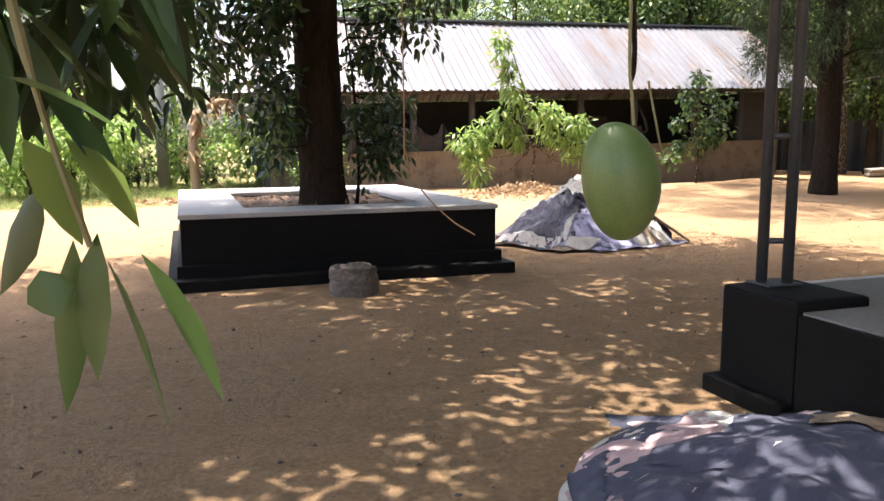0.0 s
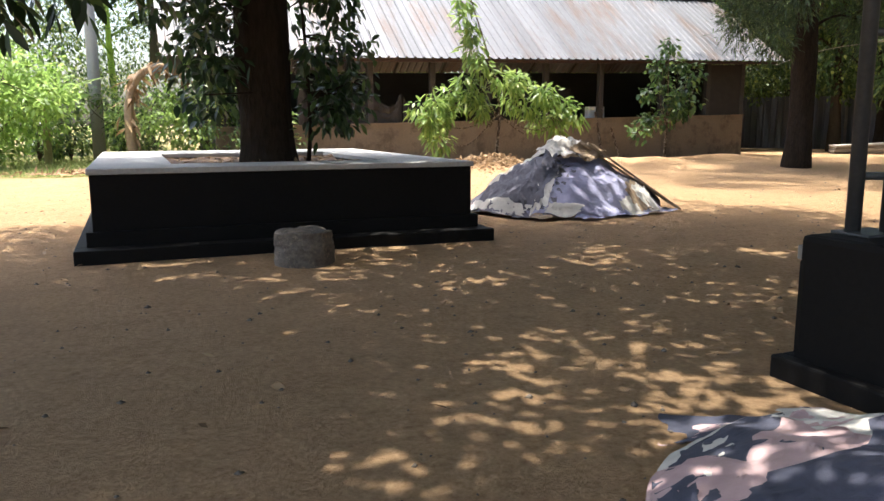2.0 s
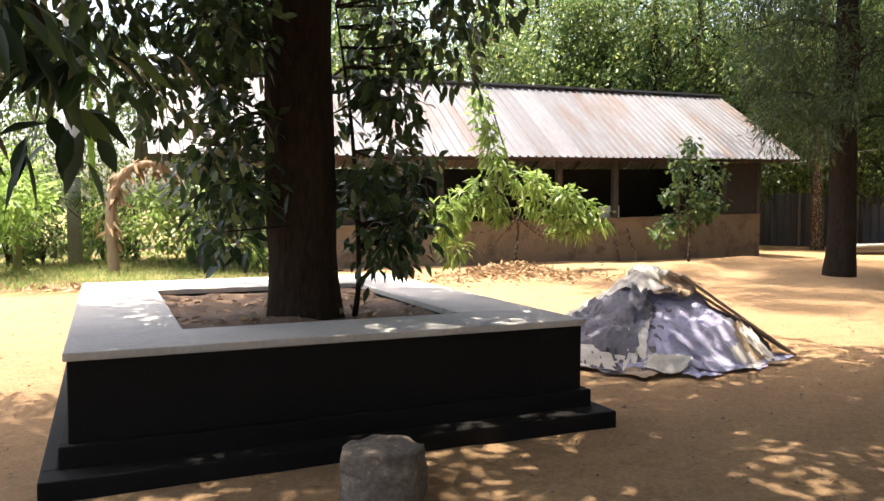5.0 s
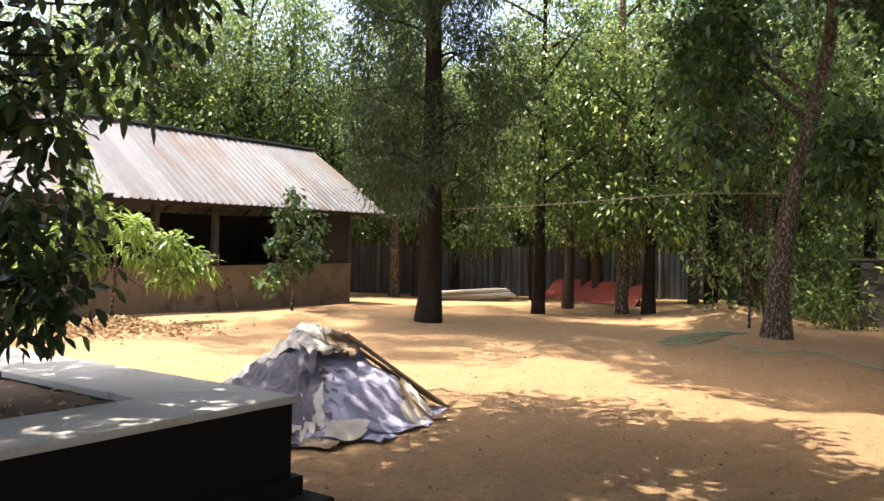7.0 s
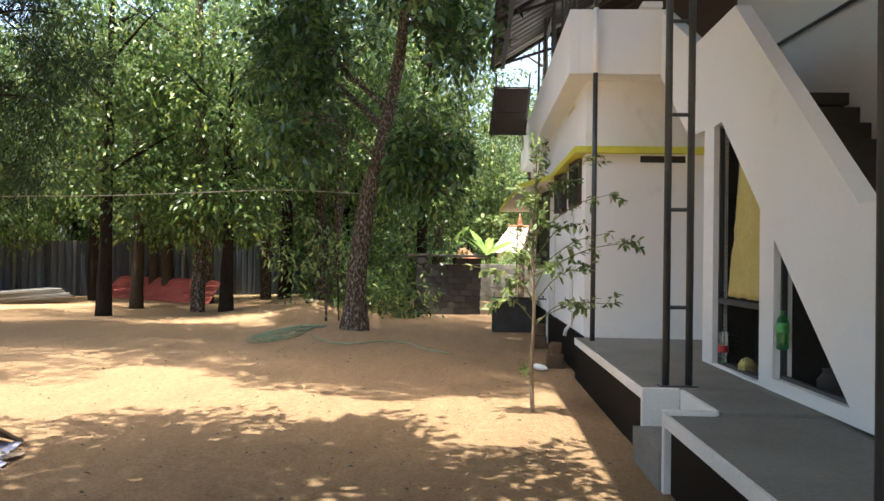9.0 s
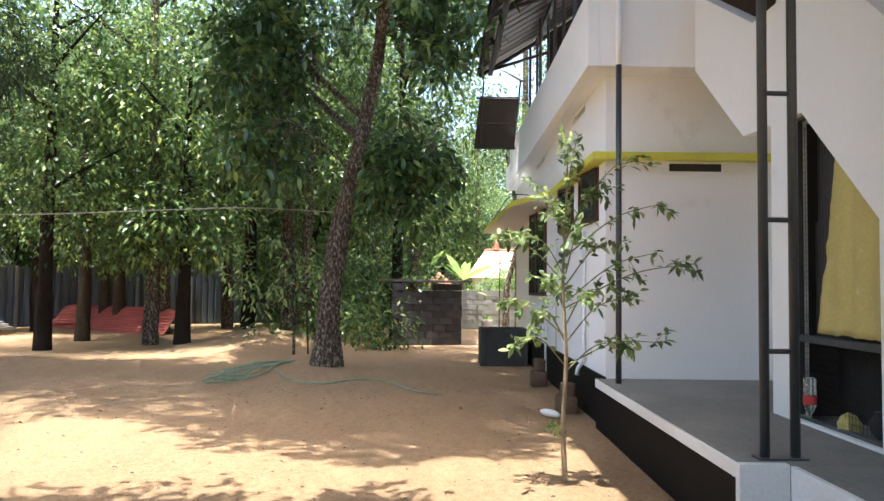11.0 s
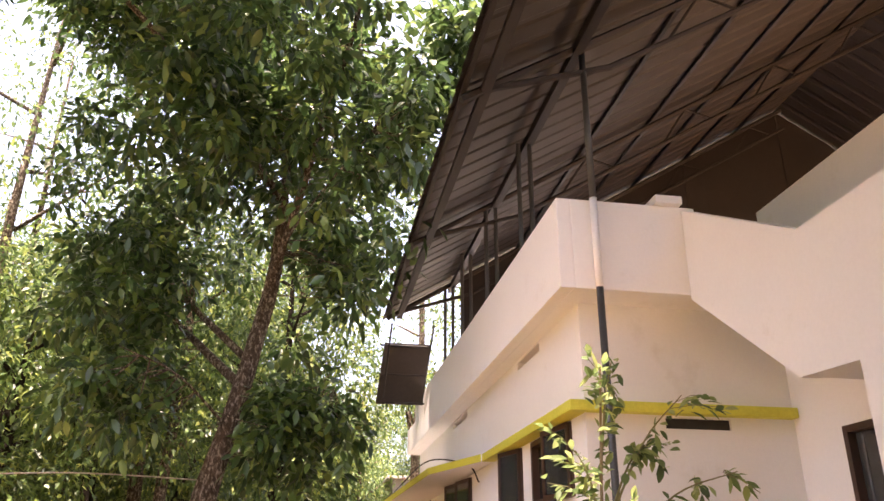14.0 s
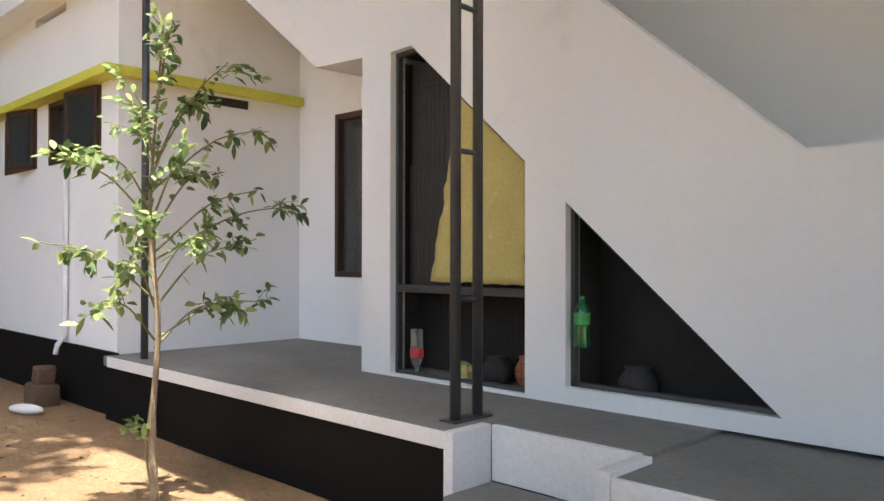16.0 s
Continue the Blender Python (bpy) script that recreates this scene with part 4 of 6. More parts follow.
def fence():
    f = thing("fence", (28, 26, 0), "blue-grey ribbed metal sheet fence on pale posts", "fence", kind="structure")
    for (ax, ay), (bx, by) in zip(FENCE_LINE, FENCE_LINE[1:]):
        a, b = Vector((ax, ay, 0)), Vector((bx, by, 0))
        n = max(1, round((b - a).length / 1.05))
        turn = math.degrees(math.atan2(by - ay, bx - ax))
        for k in range(n):
            p = a.lerp(b, k / n)
            w = (b - a).length / n
            bm = ribbed_sheet(0, w - 0.004, (0, 0.05), (0, 2.25 + random.uniform(-0.03, 0.03)), 0.26, 0.0)
            for i, v in enumerate(bm.verts):
                v.co.y += 0.045 if (i % (len(bm.verts) // 2)) % 4 >= 2 else 0
            bm.transform(pose(p.x, p.y, 0, 0, 0, turn))
            part("sheet", bm, FENCE_SHEET, f)
            if k % 2 == 0:
                bm = boxes(((-0.05, -0.17, 0), (0.05, -0.05, 2.3)), bevel=0.01)
                bm.transform(pose(p.x, p.y, 0, 0, 0, turn))
                part("post", bm, BLOCK, f)
    return f


fence()
# ---- planter, heaps, stones ----


def planter():
    p = thing("tree_planter", (1.85, 9.7, 0), "black-painted square masonry planter with a grey cement top", "planter")
    x0, x1, y0, y1 = 0.15, 3.53, 8.03, 12.35
    ix0, ix1, iy0, iy1 = 0.82, 2.84, 8.66, 11.3
    part("wall", boxes(((x0, y0, 0), (x1, iy0, 0.70)), ((x0, iy1, 0), (x1, y1, 0.70)), ((x0, iy0, 0), (ix0, iy1, 0.699)), ((ix1, iy0, 0), (x1, iy1, 0.699)), bevel=0.012), BLACK, p)
    part("coping", boxes(((x0 - 0.02, y0 - 0.02, 0.70), (x1 + 0.02, iy0, 0.75)), ((x0 - 0.02, iy1, 0.70), (x1 + 0.02, y1 + 0.02, 0.75)), ((x0 - 0.02, iy0, 0.70), (ix0, iy1, 0.749)), ((ix1, iy0, 0.70), (x1 + 0.02, iy1, 0.749)), bevel=0.01), COPING, p,
         "pale cement seat top")
    part("upper_step", boxes(((x0 - 0.05, y0 - 0.06, 0.0), (x1 + 0.05, y0, 0.24)), ((x0 - 0.05, y0, 0.0), (x0, y1 + 0.05, 0.24)), ((x1, y0, 0.0), (x1 + 0.05, y1 + 0.05, 0.24)), bevel=0.01), BLACK, p)
    part("base_step", boxes(((x0 - 0.14, y0 - 0.26, -0.04), (x1 + 0.13, y0 - 0.06, 0.12)), ((x0 - 0.14, y0 - 0.06, -0.04), (x0 - 0.05, y1 + 0.14, 0.12)), ((x1 + 0.05, y0 - 0.06, -0.04), (x1 + 0.13, y1 + 0.14, 0.12)), bevel=0.012), BLACK, p)
    bm = bmesh.new()
    bmesh.ops.create_grid(bm, x_segments=30, y_segments=28, size=0.5, matrix=Matrix.Translation(((ix0 + ix1) / 2, (iy0 + iy1) / 2, 0.685)) @ Matrix.Diagonal((ix1 - ix0, iy1 - iy0, 1, 1)))
    for v in bm.verts:
        v.co.z += 0.05 * noise.noise(v.co * 2.2) + 0.02 * noise.noise(v.co * 9)
    part("soil", bm, SOIL, p, "dark soil", smooth=True)
    return p


planter()


def stone_mortar():
    zs = [-0.03 + 0.012 * k for k in range(26)]
    bm = tube([(1.71, 7.2, z) for z in zs] + [(1.71, 7.2, 0.283), (1.71, 7.2, 0.286), (1.71, 7.2, 0.288)], [0.246 - 0.13 * max(0, z) ** 1.15 for z in zs] + [0.17, 0.11, 0.04], 64, 0.1, 3)
    for v in bm.verts:
        out = Vector((v.co.x - 1.71, v.co.y - 7.2, 0.02)).normalized()
        v.co += out * (0.022 * noise.noise(v.co * 6) - 0.016 * abs(noise.noise(v.co * 22)) + 0.005 * noise.noise(v.co * 60)) + Vector((0, 0, 0.03 * noise.noise(v.co * 8 + Vector((3, 0, 0))) * (v.co.z > 0.2)))
    solid("stone_block", bm, STONE, "rough tapered granite block standing by the planter", "stone", smooth=True)


stone_mortar()


def heap(name, centre, radius, height, pieces, palette, seed, label, small=0.35, flat=0.0, drapes=(), rough=0.09, crumple=0.05, scraps=12):
    """A heap of rags and sheets: a lumpy core with many crumpled pieces lying over it."""
    rng = np.random.default_rng(seed)
    cx, cy = centre
    h = thing(name, (cx, cy, 0), label, "heap")

    def top(x, y):
        a = math.atan2(y - cy, x - cx)
        rr = radius * (1 + 0.12 * noise.noise(Vector((math.cos(a) * 1.5, math.sin(a) * 1.5, seed))))
        d = min(1.0, math.hypot(x - cx, y - cy) / rr)
        z = height * (min(0.9, 1 - d) / 0.9 * (1 - flat) + flat * (1 - d ** 4)) if d < 1 else 0
        return max(0.0, z + 0.06 * height * noise.noise(Vector((x * 2.5, y * 2.5, seed))))

    bm = bmesh.new()
    rings = [[bm.verts.new((cx + radius * 0.9 * r / 12 * math.cos(k * math.pi / 18), cy + radius * 0.9 * r / 12 * math.sin(k * math.pi / 18), 0)) for k in range(36)] for r in range(1, 13)]
    tip = bm.verts.new((cx, cy, 0))
    for k in range(36):
        bm.faces.new((tip, rings[0][k], rings[0][(k + 1) % 36]))
        for a, b in zip(rings, rings[1:]):
            bm.faces.new((a[k], b[k], b[(k + 1) % 36], a[(k + 1) % 36]))
    for v in bm.verts:
        v.co.z = top(v.co.x, v.co.y) - 0.015
    part("core", bm, CLOTH[palette[0]], h, smooth=True)
    for i in range(pieces + len(drapes)):
        r = radius * math.sqrt(rng.uniform(0.0, 1)) * 0.97
        a = rng.uniform(0, 2 * math.pi)
        colour = palette[int(rng.integers(len(palette)))]
        if i >= pieces:
            a, r, colour = radians(drapes[i - pieces][0]), radius * drapes[i - pieces][1], drapes[i - pieces][4]
        px, py = cx + r * math.cos(a), cy + r * math.sin(a)
        sx, sy, turn = rng.uniform(0.7, 1.5) * small, rng.uniform(0.5, 1.1) * small, rng.uniform(0, 3.14)
        if i >= pieces:
            sx, sy, turn = drapes[i - pieces][2], drapes[i - pieces][3], a
        if i < scraps:
            r = radius * rng.uniform(0.88, 1.04)
            px, py, sx, sy = cx + r * math.cos(a), cy + r * math.sin(a), rng.uniform(0.1, 0.22), rng.uniform(0.08, 0.16)
        lift, kx = 0.012 + 0.003 * min(i, pieces) + 0.007 * max(0, i - pieces), rng.uniform(0, 50)
        bm = bmesh.new()
        N = 23 if i >= pieces else 11
        grid = []
        for u in range(N):
            row = []
            for v in range(N):
                s, q = (u / (N - 1) - 0.5) * 2, (v / (N - 1) - 0.5) * 2
                ragged = 1 + 0.3 * noise.noise(Vector((s * 1.8 + kx, q * 1.8, 1.0))) + 0.16 * noise.noise(Vector((s * 5 + kx, q * 5, 3.0)))
                lx, ly = s * sx * ragged, q * sy * ragged
                x, y = px + lx * math.cos(turn) - ly * math.sin(turn), py + lx * math.sin(turn) + ly * math.cos(turn)
                far = math.hypot(x - cx, y - cy) / (radius * (0.99 + 0.07 * noise.noise(Vector((math.atan2(y - cy, x - cx) * 2.7, i * 0.7, seed)))))
                if far > 1 and i >= scraps:
                    x, y = cx + (x - cx) / far, cy + (y - cy) / far
                crease = rough * noise.noise(Vector((x * 3.5, y * 3.5, seed))) + crumple * abs(noise.noise(Vector((x * 5.5, y * 5.5, seed + 4)))) + 0.6 * crumple * abs(noise.noise(Vector((x * 12, y * 12, seed + 6)))) + 0.010 * noise.noise(Vector((x * 7 + kx, y * 7, 4))) + 0.006 * noise.noise(Vector((x * 19 + kx, y * 19, 4))) + 0.025 * max(abs(s), abs(q)) ** 6 * noise.noise(Vector((x * 9 + kx, y * 9, 8)))
                row.append(bm.verts.new((x, y, max(0.008, top(x, y) + 0.008 + lift * min(1.0, 0.1 + top(x, y) / 0.25) + crease * min(1.0, 0.3 + top(x, y) / 0.2) + land(x, y) * 0.5))))
            grid.append(row)
        for a_, b_ in zip(grid, grid[1:]):
            for k in range(N - 1):
                bm.faces.new((a_[k], a_[k + 1], b_[k + 1], b_[k]))
        part("rag", bm, CLOTH[colour], h)
    return h, top


heap("rag_heap", (5.8, 10.1), 1.3, 0.66, 16, ["slate", "lavender", "slate", "tan"], 4, "heap of lavender, grey and white rags and card", 0.26, 0.0,
     [(60, 0.5, 0.6, 0.8, "slate"), (240, 0.4, 0.5, 0.6, "slate"), (120, 0.5, 0.6, 0.6, "slate"), (10, 0.6, 0.6, 0.5, "lavender"), (185, 0.52, 0.62, 0.5, "slate"), (206, 0.58, 0.58, 0.5, "slate"), (252, 0.52, 0.62, 0.6, "lavender"), (300, 0.6, 0.52, 0.42, "lavender"),
      (318, 0.8, 0.3, 0.3, "slate"), (272, 0.74, 0.34, 0.4, "lavender"), (166, 0.46, 0.36, 0.13, "white"), (196, 0.8, 0.22, 0.28, "slate"), (226, 0.74, 0.26, 0.10, "white"), (188, 0.6, 0.3, 0.3, "slate"), (214, 0.62, 0.34, 0.24, "slate"), (205, 0.94, 0.09, 0.28, "white"), (240, 0.96, 0.08, 0.2, "white"),
      (262, 0.97, 0.07, 0.22, "lavender"), (286, 0.9, 0.13, 0.14, "white"), (298, 0.86, 0.16, 0.14, "tan"), (306, 0.88, 0.15, 0.16, "white"), (180, 0.96, 0.08, 0.24, "white"), (275, 0.18, 0.22, 0.30, "tan"), (204, 0.2, 0.2, 0.17, "white"),
      (246, 0.2, 0.2, 0.14, "white"), (300, 0.26, 0.16, 0.22, "tan"), (205, 0.03, 0.17, 0.17, "white"), (222, 0.5, 0.14, 0.08, "slate")], 0.07, 0.07, 16)
heap("rag_heap", (2.6, 2.12), 1.15, 0.20, 4, ["pink", "navy", "white", "slate"], 9, "low heap of pink, navy and white rags beside the veranda", 0.42, 0.35,
     [(60, 0.4, 0.6, 0.8, "white"), (300, 0.5, 0.6, 0.7, "pink"), (200, 0.5, 0.6, 0.7, "slate"), (120, 0.75, 0.3, 0.5, "white"), (140, 0.9, 0.16, 0.55, "white"), (118, 0.82, 0.2, 0.5, "navy"), (150, 0.62, 0.5, 0.45, "pink"), (120, 0.5, 0.3, 0.62, "pink"), (80, 0.55, 0.4, 0.3, "white"),
      (170, 0.3, 0.6, 0.42, "navy"), (100, 0.25, 0.34, 0.5, "navy"), (230, 0.55, 0.44, 0.5, "navy"), (40, 0.45, 0.2, 0.26, "tan"), (150, 0.93, 0.08, 0.2, "navy")], 0.05, 0.025, 3)


def heap_board():
    b = thing("timber_board", (6.4, 9.5, 0.4), "long brown board leaning down the side of the rag heap", "board")
    for k, (x0, y0, z0, x1, y1, z1) in enumerate(((5.98, 9.80, 0.86, 7.02, 9.22, 0.02), (5.92, 9.94, 0.86, 7.06, 9.34, 0.03))):
        p, q = Vector((x0, y0, z0)), Vector((x1, y1, z1))
        bm = boxes(((-0.5 * (q - p).length, -0.09, -0.012), (0.5 * (q - p).length, 0.09, 0.012)), bevel=0.004)
        way = (q - p).normalized()
        side = way.cross(Vector((0, 0, 1))).normalized()
        turn = Matrix((way, side, way.cross(side))).transposed().to_4x4()
        bm.transform(Matrix.Translation((p + q) / 2) @ turn)
        part("plank", bm, CLOTH["tan"], b)


heap_board()

# ---- trees ----


def trunk_mesh(pts, radii, limbs, material, seed, seg=14):
    """A tapered trunk with its limbs; limbs are lists of points with a first radius."""
    bm = bmesh.new()
    line = curve_points(pts, 6)
    rr = np.interp(np.linspace(0, 1, len(line)), np.linspace(0, 1, len(radii)), radii)
    bm_tube(bm, line, list(rr), seg, 0.22, seed)
    for p, r in limbs:
        l = curve_points(p, 5)
        bm_tube(bm, l, list(np.linspace(r, r * 0.25, len(l))), 7, 0.2, seed)
    return finish(bm, "trunk", material, True)


def tree(name, base, pts, radii, limbs, clumps, clump_size, each, leaf, leaf_mat, bark, label, seed, droop=0.5, fine=False, category="tree", twigs=True, group=""):
    """A tree: trunk and limbs, twigs out to every tuft, and a crown of tufts of leaves. All points are from the foot."""
    rng = np.random.default_rng(seed)
    t = thing(name, base, label, category, group)
    part("trunk", trunk_mesh(pts, radii, limbs, bark, seed), bark, t, world_coords=False)
    clumps = np.asarray(clumps, float)
    sizes = clump_size * rng.uniform(0.65, 1.35, len(clumps))
    P, D, L, W = clump_leaves(rng, clumps, sizes, each, leaf[0], leaf[1], droop)
    part("crown", leaf_mesh("crown", P, D, L, W, leaf_mat, rng, fine), leaf_mat, t, world_coords=False)
    if twigs:
        ends = [Vector(q) for p, _ in limbs for q in curve_points(p, 6)[2:]] + [Vector(q) for q in curve_points(pts, 5)[len(pts):]]
        E = np.array([tuple(e) for e in ends])
        bm = bmesh.new()
        for c in clumps:
            e = E[np.argmin(((E - c) ** 2).sum(1))]
            if np.linalg.norm(c - e) > 1.25:
                continue
            mid = (e + c) / 2 + rng.normal(size=3) * 0.08 * np.linalg.norm(c - e)
            bm_tube(bm, [tuple(e), tuple(mid), tuple(c)], [0.016, 0.011, 0.005], 4)
        tagged(part("twig_mass", finish(bm, "twig_mass", bark), bark, t, world_coords=False), kind="stuff")
    return t


def blob(rng, n, centre, radii, hollow=0.5):
    """n points in the outer part of an ellipsoid."""
    d = unit(rng.normal(size=(n, 3)))
    return np.array(centre) + d * np.array(radii) * (hollow + (1 - hollow) * rng.uniform(0, 1, (n, 1)) ** 0.5)


def planter_tree():
    rng = np.random.default_rng(11)
    low = np.concatenate([
        np.stack([rng.uniform(-0.7, 0.7, 14), rng.uniform(-0.6, 0.6, 14), rng.uniform(0.9, 2.6, 14)], 1),
        np.stack([rng.uniform(-1.2, 1.0, 40), rng.uniform(-0.9, 0.8, 40), rng.uniform(1.5, 3.6, 40)], 1),
        blob(rng, 60, (-0.3, 0.2, 4.6), (2.1, 1.7, 1.2), 0.3),
        blob(rng, 16, (-2.0, -0.3, 2.9), (1.2, 1.0, 0.8), 0.2),
        blob(rng, 12, (1.15, -0.1, 2.7), (0.6, 0.5, 0.6), 0.2),
        np.stack([rng.uniform(-0.8, -0.42, 17), rng.uniform(-0.5, 0.4, 17), rng.uniform(0.75, 2.4, 17)], 1),
        np.stack([rng.uniform(0.42, 0.9, 17), rng.uniform(-0.4, 0.5, 17), rng.uniform(0.55, 2.4, 17)], 1),
        blob(rng, 12, (-1.95, -0.6, 2.05), (0.7, 0.7, 0.5), 0.2),
    ])
    low = low[~((abs(low[:, 0]) < 0.4) & (low[:, 1] < 0.25) & (low[:, 2] < 2.6))]
    high = np.concatenate([blob(rng, 240, (0.6, -0.8, 6.6), (5.0, 4.4, 2.0), 0.2), blob(rng, 70, (-4.2, -1.2, 6.9), (2.6, 3.4, 0.9), 0.1), blob(rng, 60, (4.0, -1.8, 5.9), (2.0, 2.2, 0.9), 0.2)])
    limbs = [([(0, 0, 2.6), (-1.2, -0.3, 3.3), (-2.6, -0.6, 3.6)], 0.10), ([(0, 0, 3.0), (1.0, -0.2, 3.8), (2.2, -0.4, 3.6)], 0.09), ([(0.1, 0, 4.2), (2.0, -1.2, 5.6), (4.4, -2.2, 6.4)], 0.16),
             ([(0.1, 0, 4.0), (-1.8, -1.4, 5.8), (-3.8, -2.0, 6.6), (-5.6, -1.4, 7.0)], 0.15), ([(0.1, 0, 4.4), (0.4, -2.0, 6.0), (0.6, -4.4, 6.8)], 0.15), ([(0.1, 0, 4.6), (-0.6, 1.8, 6.0), (-1.0, 3.8, 6.8)], 0.14), ([(0.1, 0.1, 4.6), (2.0, 1.6, 6.2), (3.6, 2.6, 7.0)], 0.14),
             ([(0.38, -0.1, 0.0), (0.42, -0.12, 0.5), (0.4, 0.0, 1.6), (0.3, 0.1, 2.6)], 0.03)]
    t = tree("shade_tree", (1.83, 9.45, 0.6), [(0, 0, -0.1), (0.0, 0, 0.6), (-0.05, 0, 2.0), (0.0, 0, 3.6), (0.15, 0.0, 5.4), (0.3, 0, 7.6)], [0.37, 0.285, 0.26, 0.235, 0.18, 0.07], limbs, low, 0.29, 50, (0.13, 0.064), SHADE_LEAF, DARK_BARK,
             "dark-leaved shade tree with creepers growing in the planter", 12, 0.55, True)
    P, D, L, W = clump_leaves(rng, high, 0.55 * rng.uniform(0.7, 1.3, len(high)), 80, 0.2, 0.11, 0.4)
    part("upper_crown", leaf_mesh("upper_crown", P, D, L, W, SHADE_LEAF, rng), SHADE_LEAF, t, world_coords=False)
    return t


planter_tree()


def start_mango():
    rng = np.random.default_rng(21)
    high = np.concatenate([blob(rng, 135, (1.8, 2.6, 5.2), (5.6, 5.2, 1.7), 0.1), blob(rng, 44, (4.6, 7.2, 5.2), (3.4, 2.2, 1.0), 0.1), blob(rng, 60, (0.6, 7.9, 5.4), (1.7, 1.5, 0.5), 0.1), blob(rng, 130, (-0.6, 6.6, 4.8), (3.4, 2.6, 1.0), 0.1)])
    limbs = [([(0, 0, 1.8), (1.6, 1.8, 3.0), (3.6, 4.2, 4.2)], 0.13), ([(0, 0, 1.6), (-1.0, 2.0, 3.2), (-1.6, 4.2, 4.6)], 0.12), ([(0, 0, 2.0), (1.8, -0.8, 3.4), (3.8, -1.4, 4.6)], 0.12), ([(0, 0, 2.2), (2.6, 3.0, 4.2), (4.6, 6.4, 5.0)], 0.11),
             ([(0, 0, 1.7), (0.7, 1.6, 2.3), (1.35, 2.75, 2.2), (1.5, 3.6, 2.0)], 0.05), ([(0.7, 1.6, 2.3), (1.75, 2.4, 2.05), (2.1, 2.66, 1.75)], 0.018)]
    t = tree("mango_tree", (-1.5, -1.8, 0.0), [(0, 0, -0.1), (0, 0, 0.9), (0.05, 0.05, 1.8), (0.2, 0.2, 3.2), (0.5, 0.5, 5.0)], [0.3, 0.24, 0.21, 0.16, 0.05], limbs, high, 0.72, 105, (0.26, 0.09), MANGO_LEAF, DARK_BARK,
             "spreading mango tree with long dark leaves and hanging fruit", 22, 0.7)
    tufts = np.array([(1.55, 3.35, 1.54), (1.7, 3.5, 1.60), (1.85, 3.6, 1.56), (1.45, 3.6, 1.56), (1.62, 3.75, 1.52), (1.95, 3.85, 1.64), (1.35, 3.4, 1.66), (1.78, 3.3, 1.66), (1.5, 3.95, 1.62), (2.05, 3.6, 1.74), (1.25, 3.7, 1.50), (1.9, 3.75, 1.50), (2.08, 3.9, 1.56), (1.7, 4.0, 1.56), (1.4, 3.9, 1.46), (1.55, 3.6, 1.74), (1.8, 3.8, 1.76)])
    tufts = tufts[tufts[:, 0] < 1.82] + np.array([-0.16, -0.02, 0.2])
    # darker leaf than the crown's: the tufts' shade is in the colour
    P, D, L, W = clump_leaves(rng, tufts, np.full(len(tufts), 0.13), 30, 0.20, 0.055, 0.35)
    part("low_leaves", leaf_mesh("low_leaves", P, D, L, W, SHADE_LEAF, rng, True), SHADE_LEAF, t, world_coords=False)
    # A branch that droops into the yard; its leaves carry shade in their colour
    droop = [(-1.6, 4.2, 4.6), (-0.4, 5.6, 4.3), (0.9, 7.0, 3.5), (1.45, 7.75, 2.7), (1.7, 7.9, 2.1)]
    line = curve_points(droop, 6)
    part("drooping_branch", tube(line, list(np.linspace(0.05, 0.008, len(line))), 7, 0.2, 3), DARK_BARK, t, world_coords=False)
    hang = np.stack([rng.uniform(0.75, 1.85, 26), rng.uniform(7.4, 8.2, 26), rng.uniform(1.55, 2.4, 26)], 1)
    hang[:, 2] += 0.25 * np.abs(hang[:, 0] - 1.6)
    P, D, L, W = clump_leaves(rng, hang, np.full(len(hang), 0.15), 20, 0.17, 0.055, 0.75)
    part("drooping_leaves", leaf_mesh("drooping_leaves", P, D, L, W, SHADE_LEAF, rng, True), SHADE_LEAF, t, "drooping leaves with shade put into their colour", world_coords=False)
    # A spray near the path: each leaf from (across, up) to (across, up) on a slanting sheet
    leaves = [(-0.335, -0.078, -0.360, -0.230), (-0.310, -0.090, -0.258, -0.247), (-0.270, -0.083, -0.183, -0.212), (-0.315, -0.063, -0.315, -0.192), (-0.360, -0.098, -0.372, -0.138), (-0.365, 0.02, -0.335, -0.068), (-0.330, 0.026, -0.260, -0.050), (-0.380, 0.066, -0.270, 0.036), (-0.345, -0.02, -0.400, -0.115), (-0.36, 0.06, -0.31, -0.03)]
    leaves = [[1.25 * v for v in row] for row in leaves]
    across, origin = np.array([0.947, -0.321, 0]), np.array([1.98, 2.678, 1.439])
    A = np.array([origin + across * a + np.array([0, 0, b]) for a, b, _, _ in leaves]) + rng.normal(size=(len(leaves), 3)) * 0.006
    B = np.array([origin + across * a + np.array([0, 0, b]) for _, _, a, b in leaves]) + np.stack([rng.normal(size=len(leaves)) * 0.02, rng.normal(size=len(leaves)) * 0.02, np.zeros(len(leaves))], 1)
    part("leaf_spray", leaf_mesh("leaf_spray", A, B - A, np.linalg.norm(B - A, axis=1) * 0.95, np.full(len(leaves), 0.053), MANGO_LEAF, rng, True), MANGO_LEAF, t, "hanging spray of long leaves", world_coords=False)
    stem = [tuple(origin + across * a + np.array([0, 0, b])) for a, b in ((-0.50, 0.42), (-0.46, 0.16), (-0.43, 0.02), (-0.395, -0.10))]
    part("spray_stem", tube(curve_points(stem, 4), [0.006] * 6 + [0.004] * 7, 6), TWIG, t, world_coords=False)
    return t


start_mango()


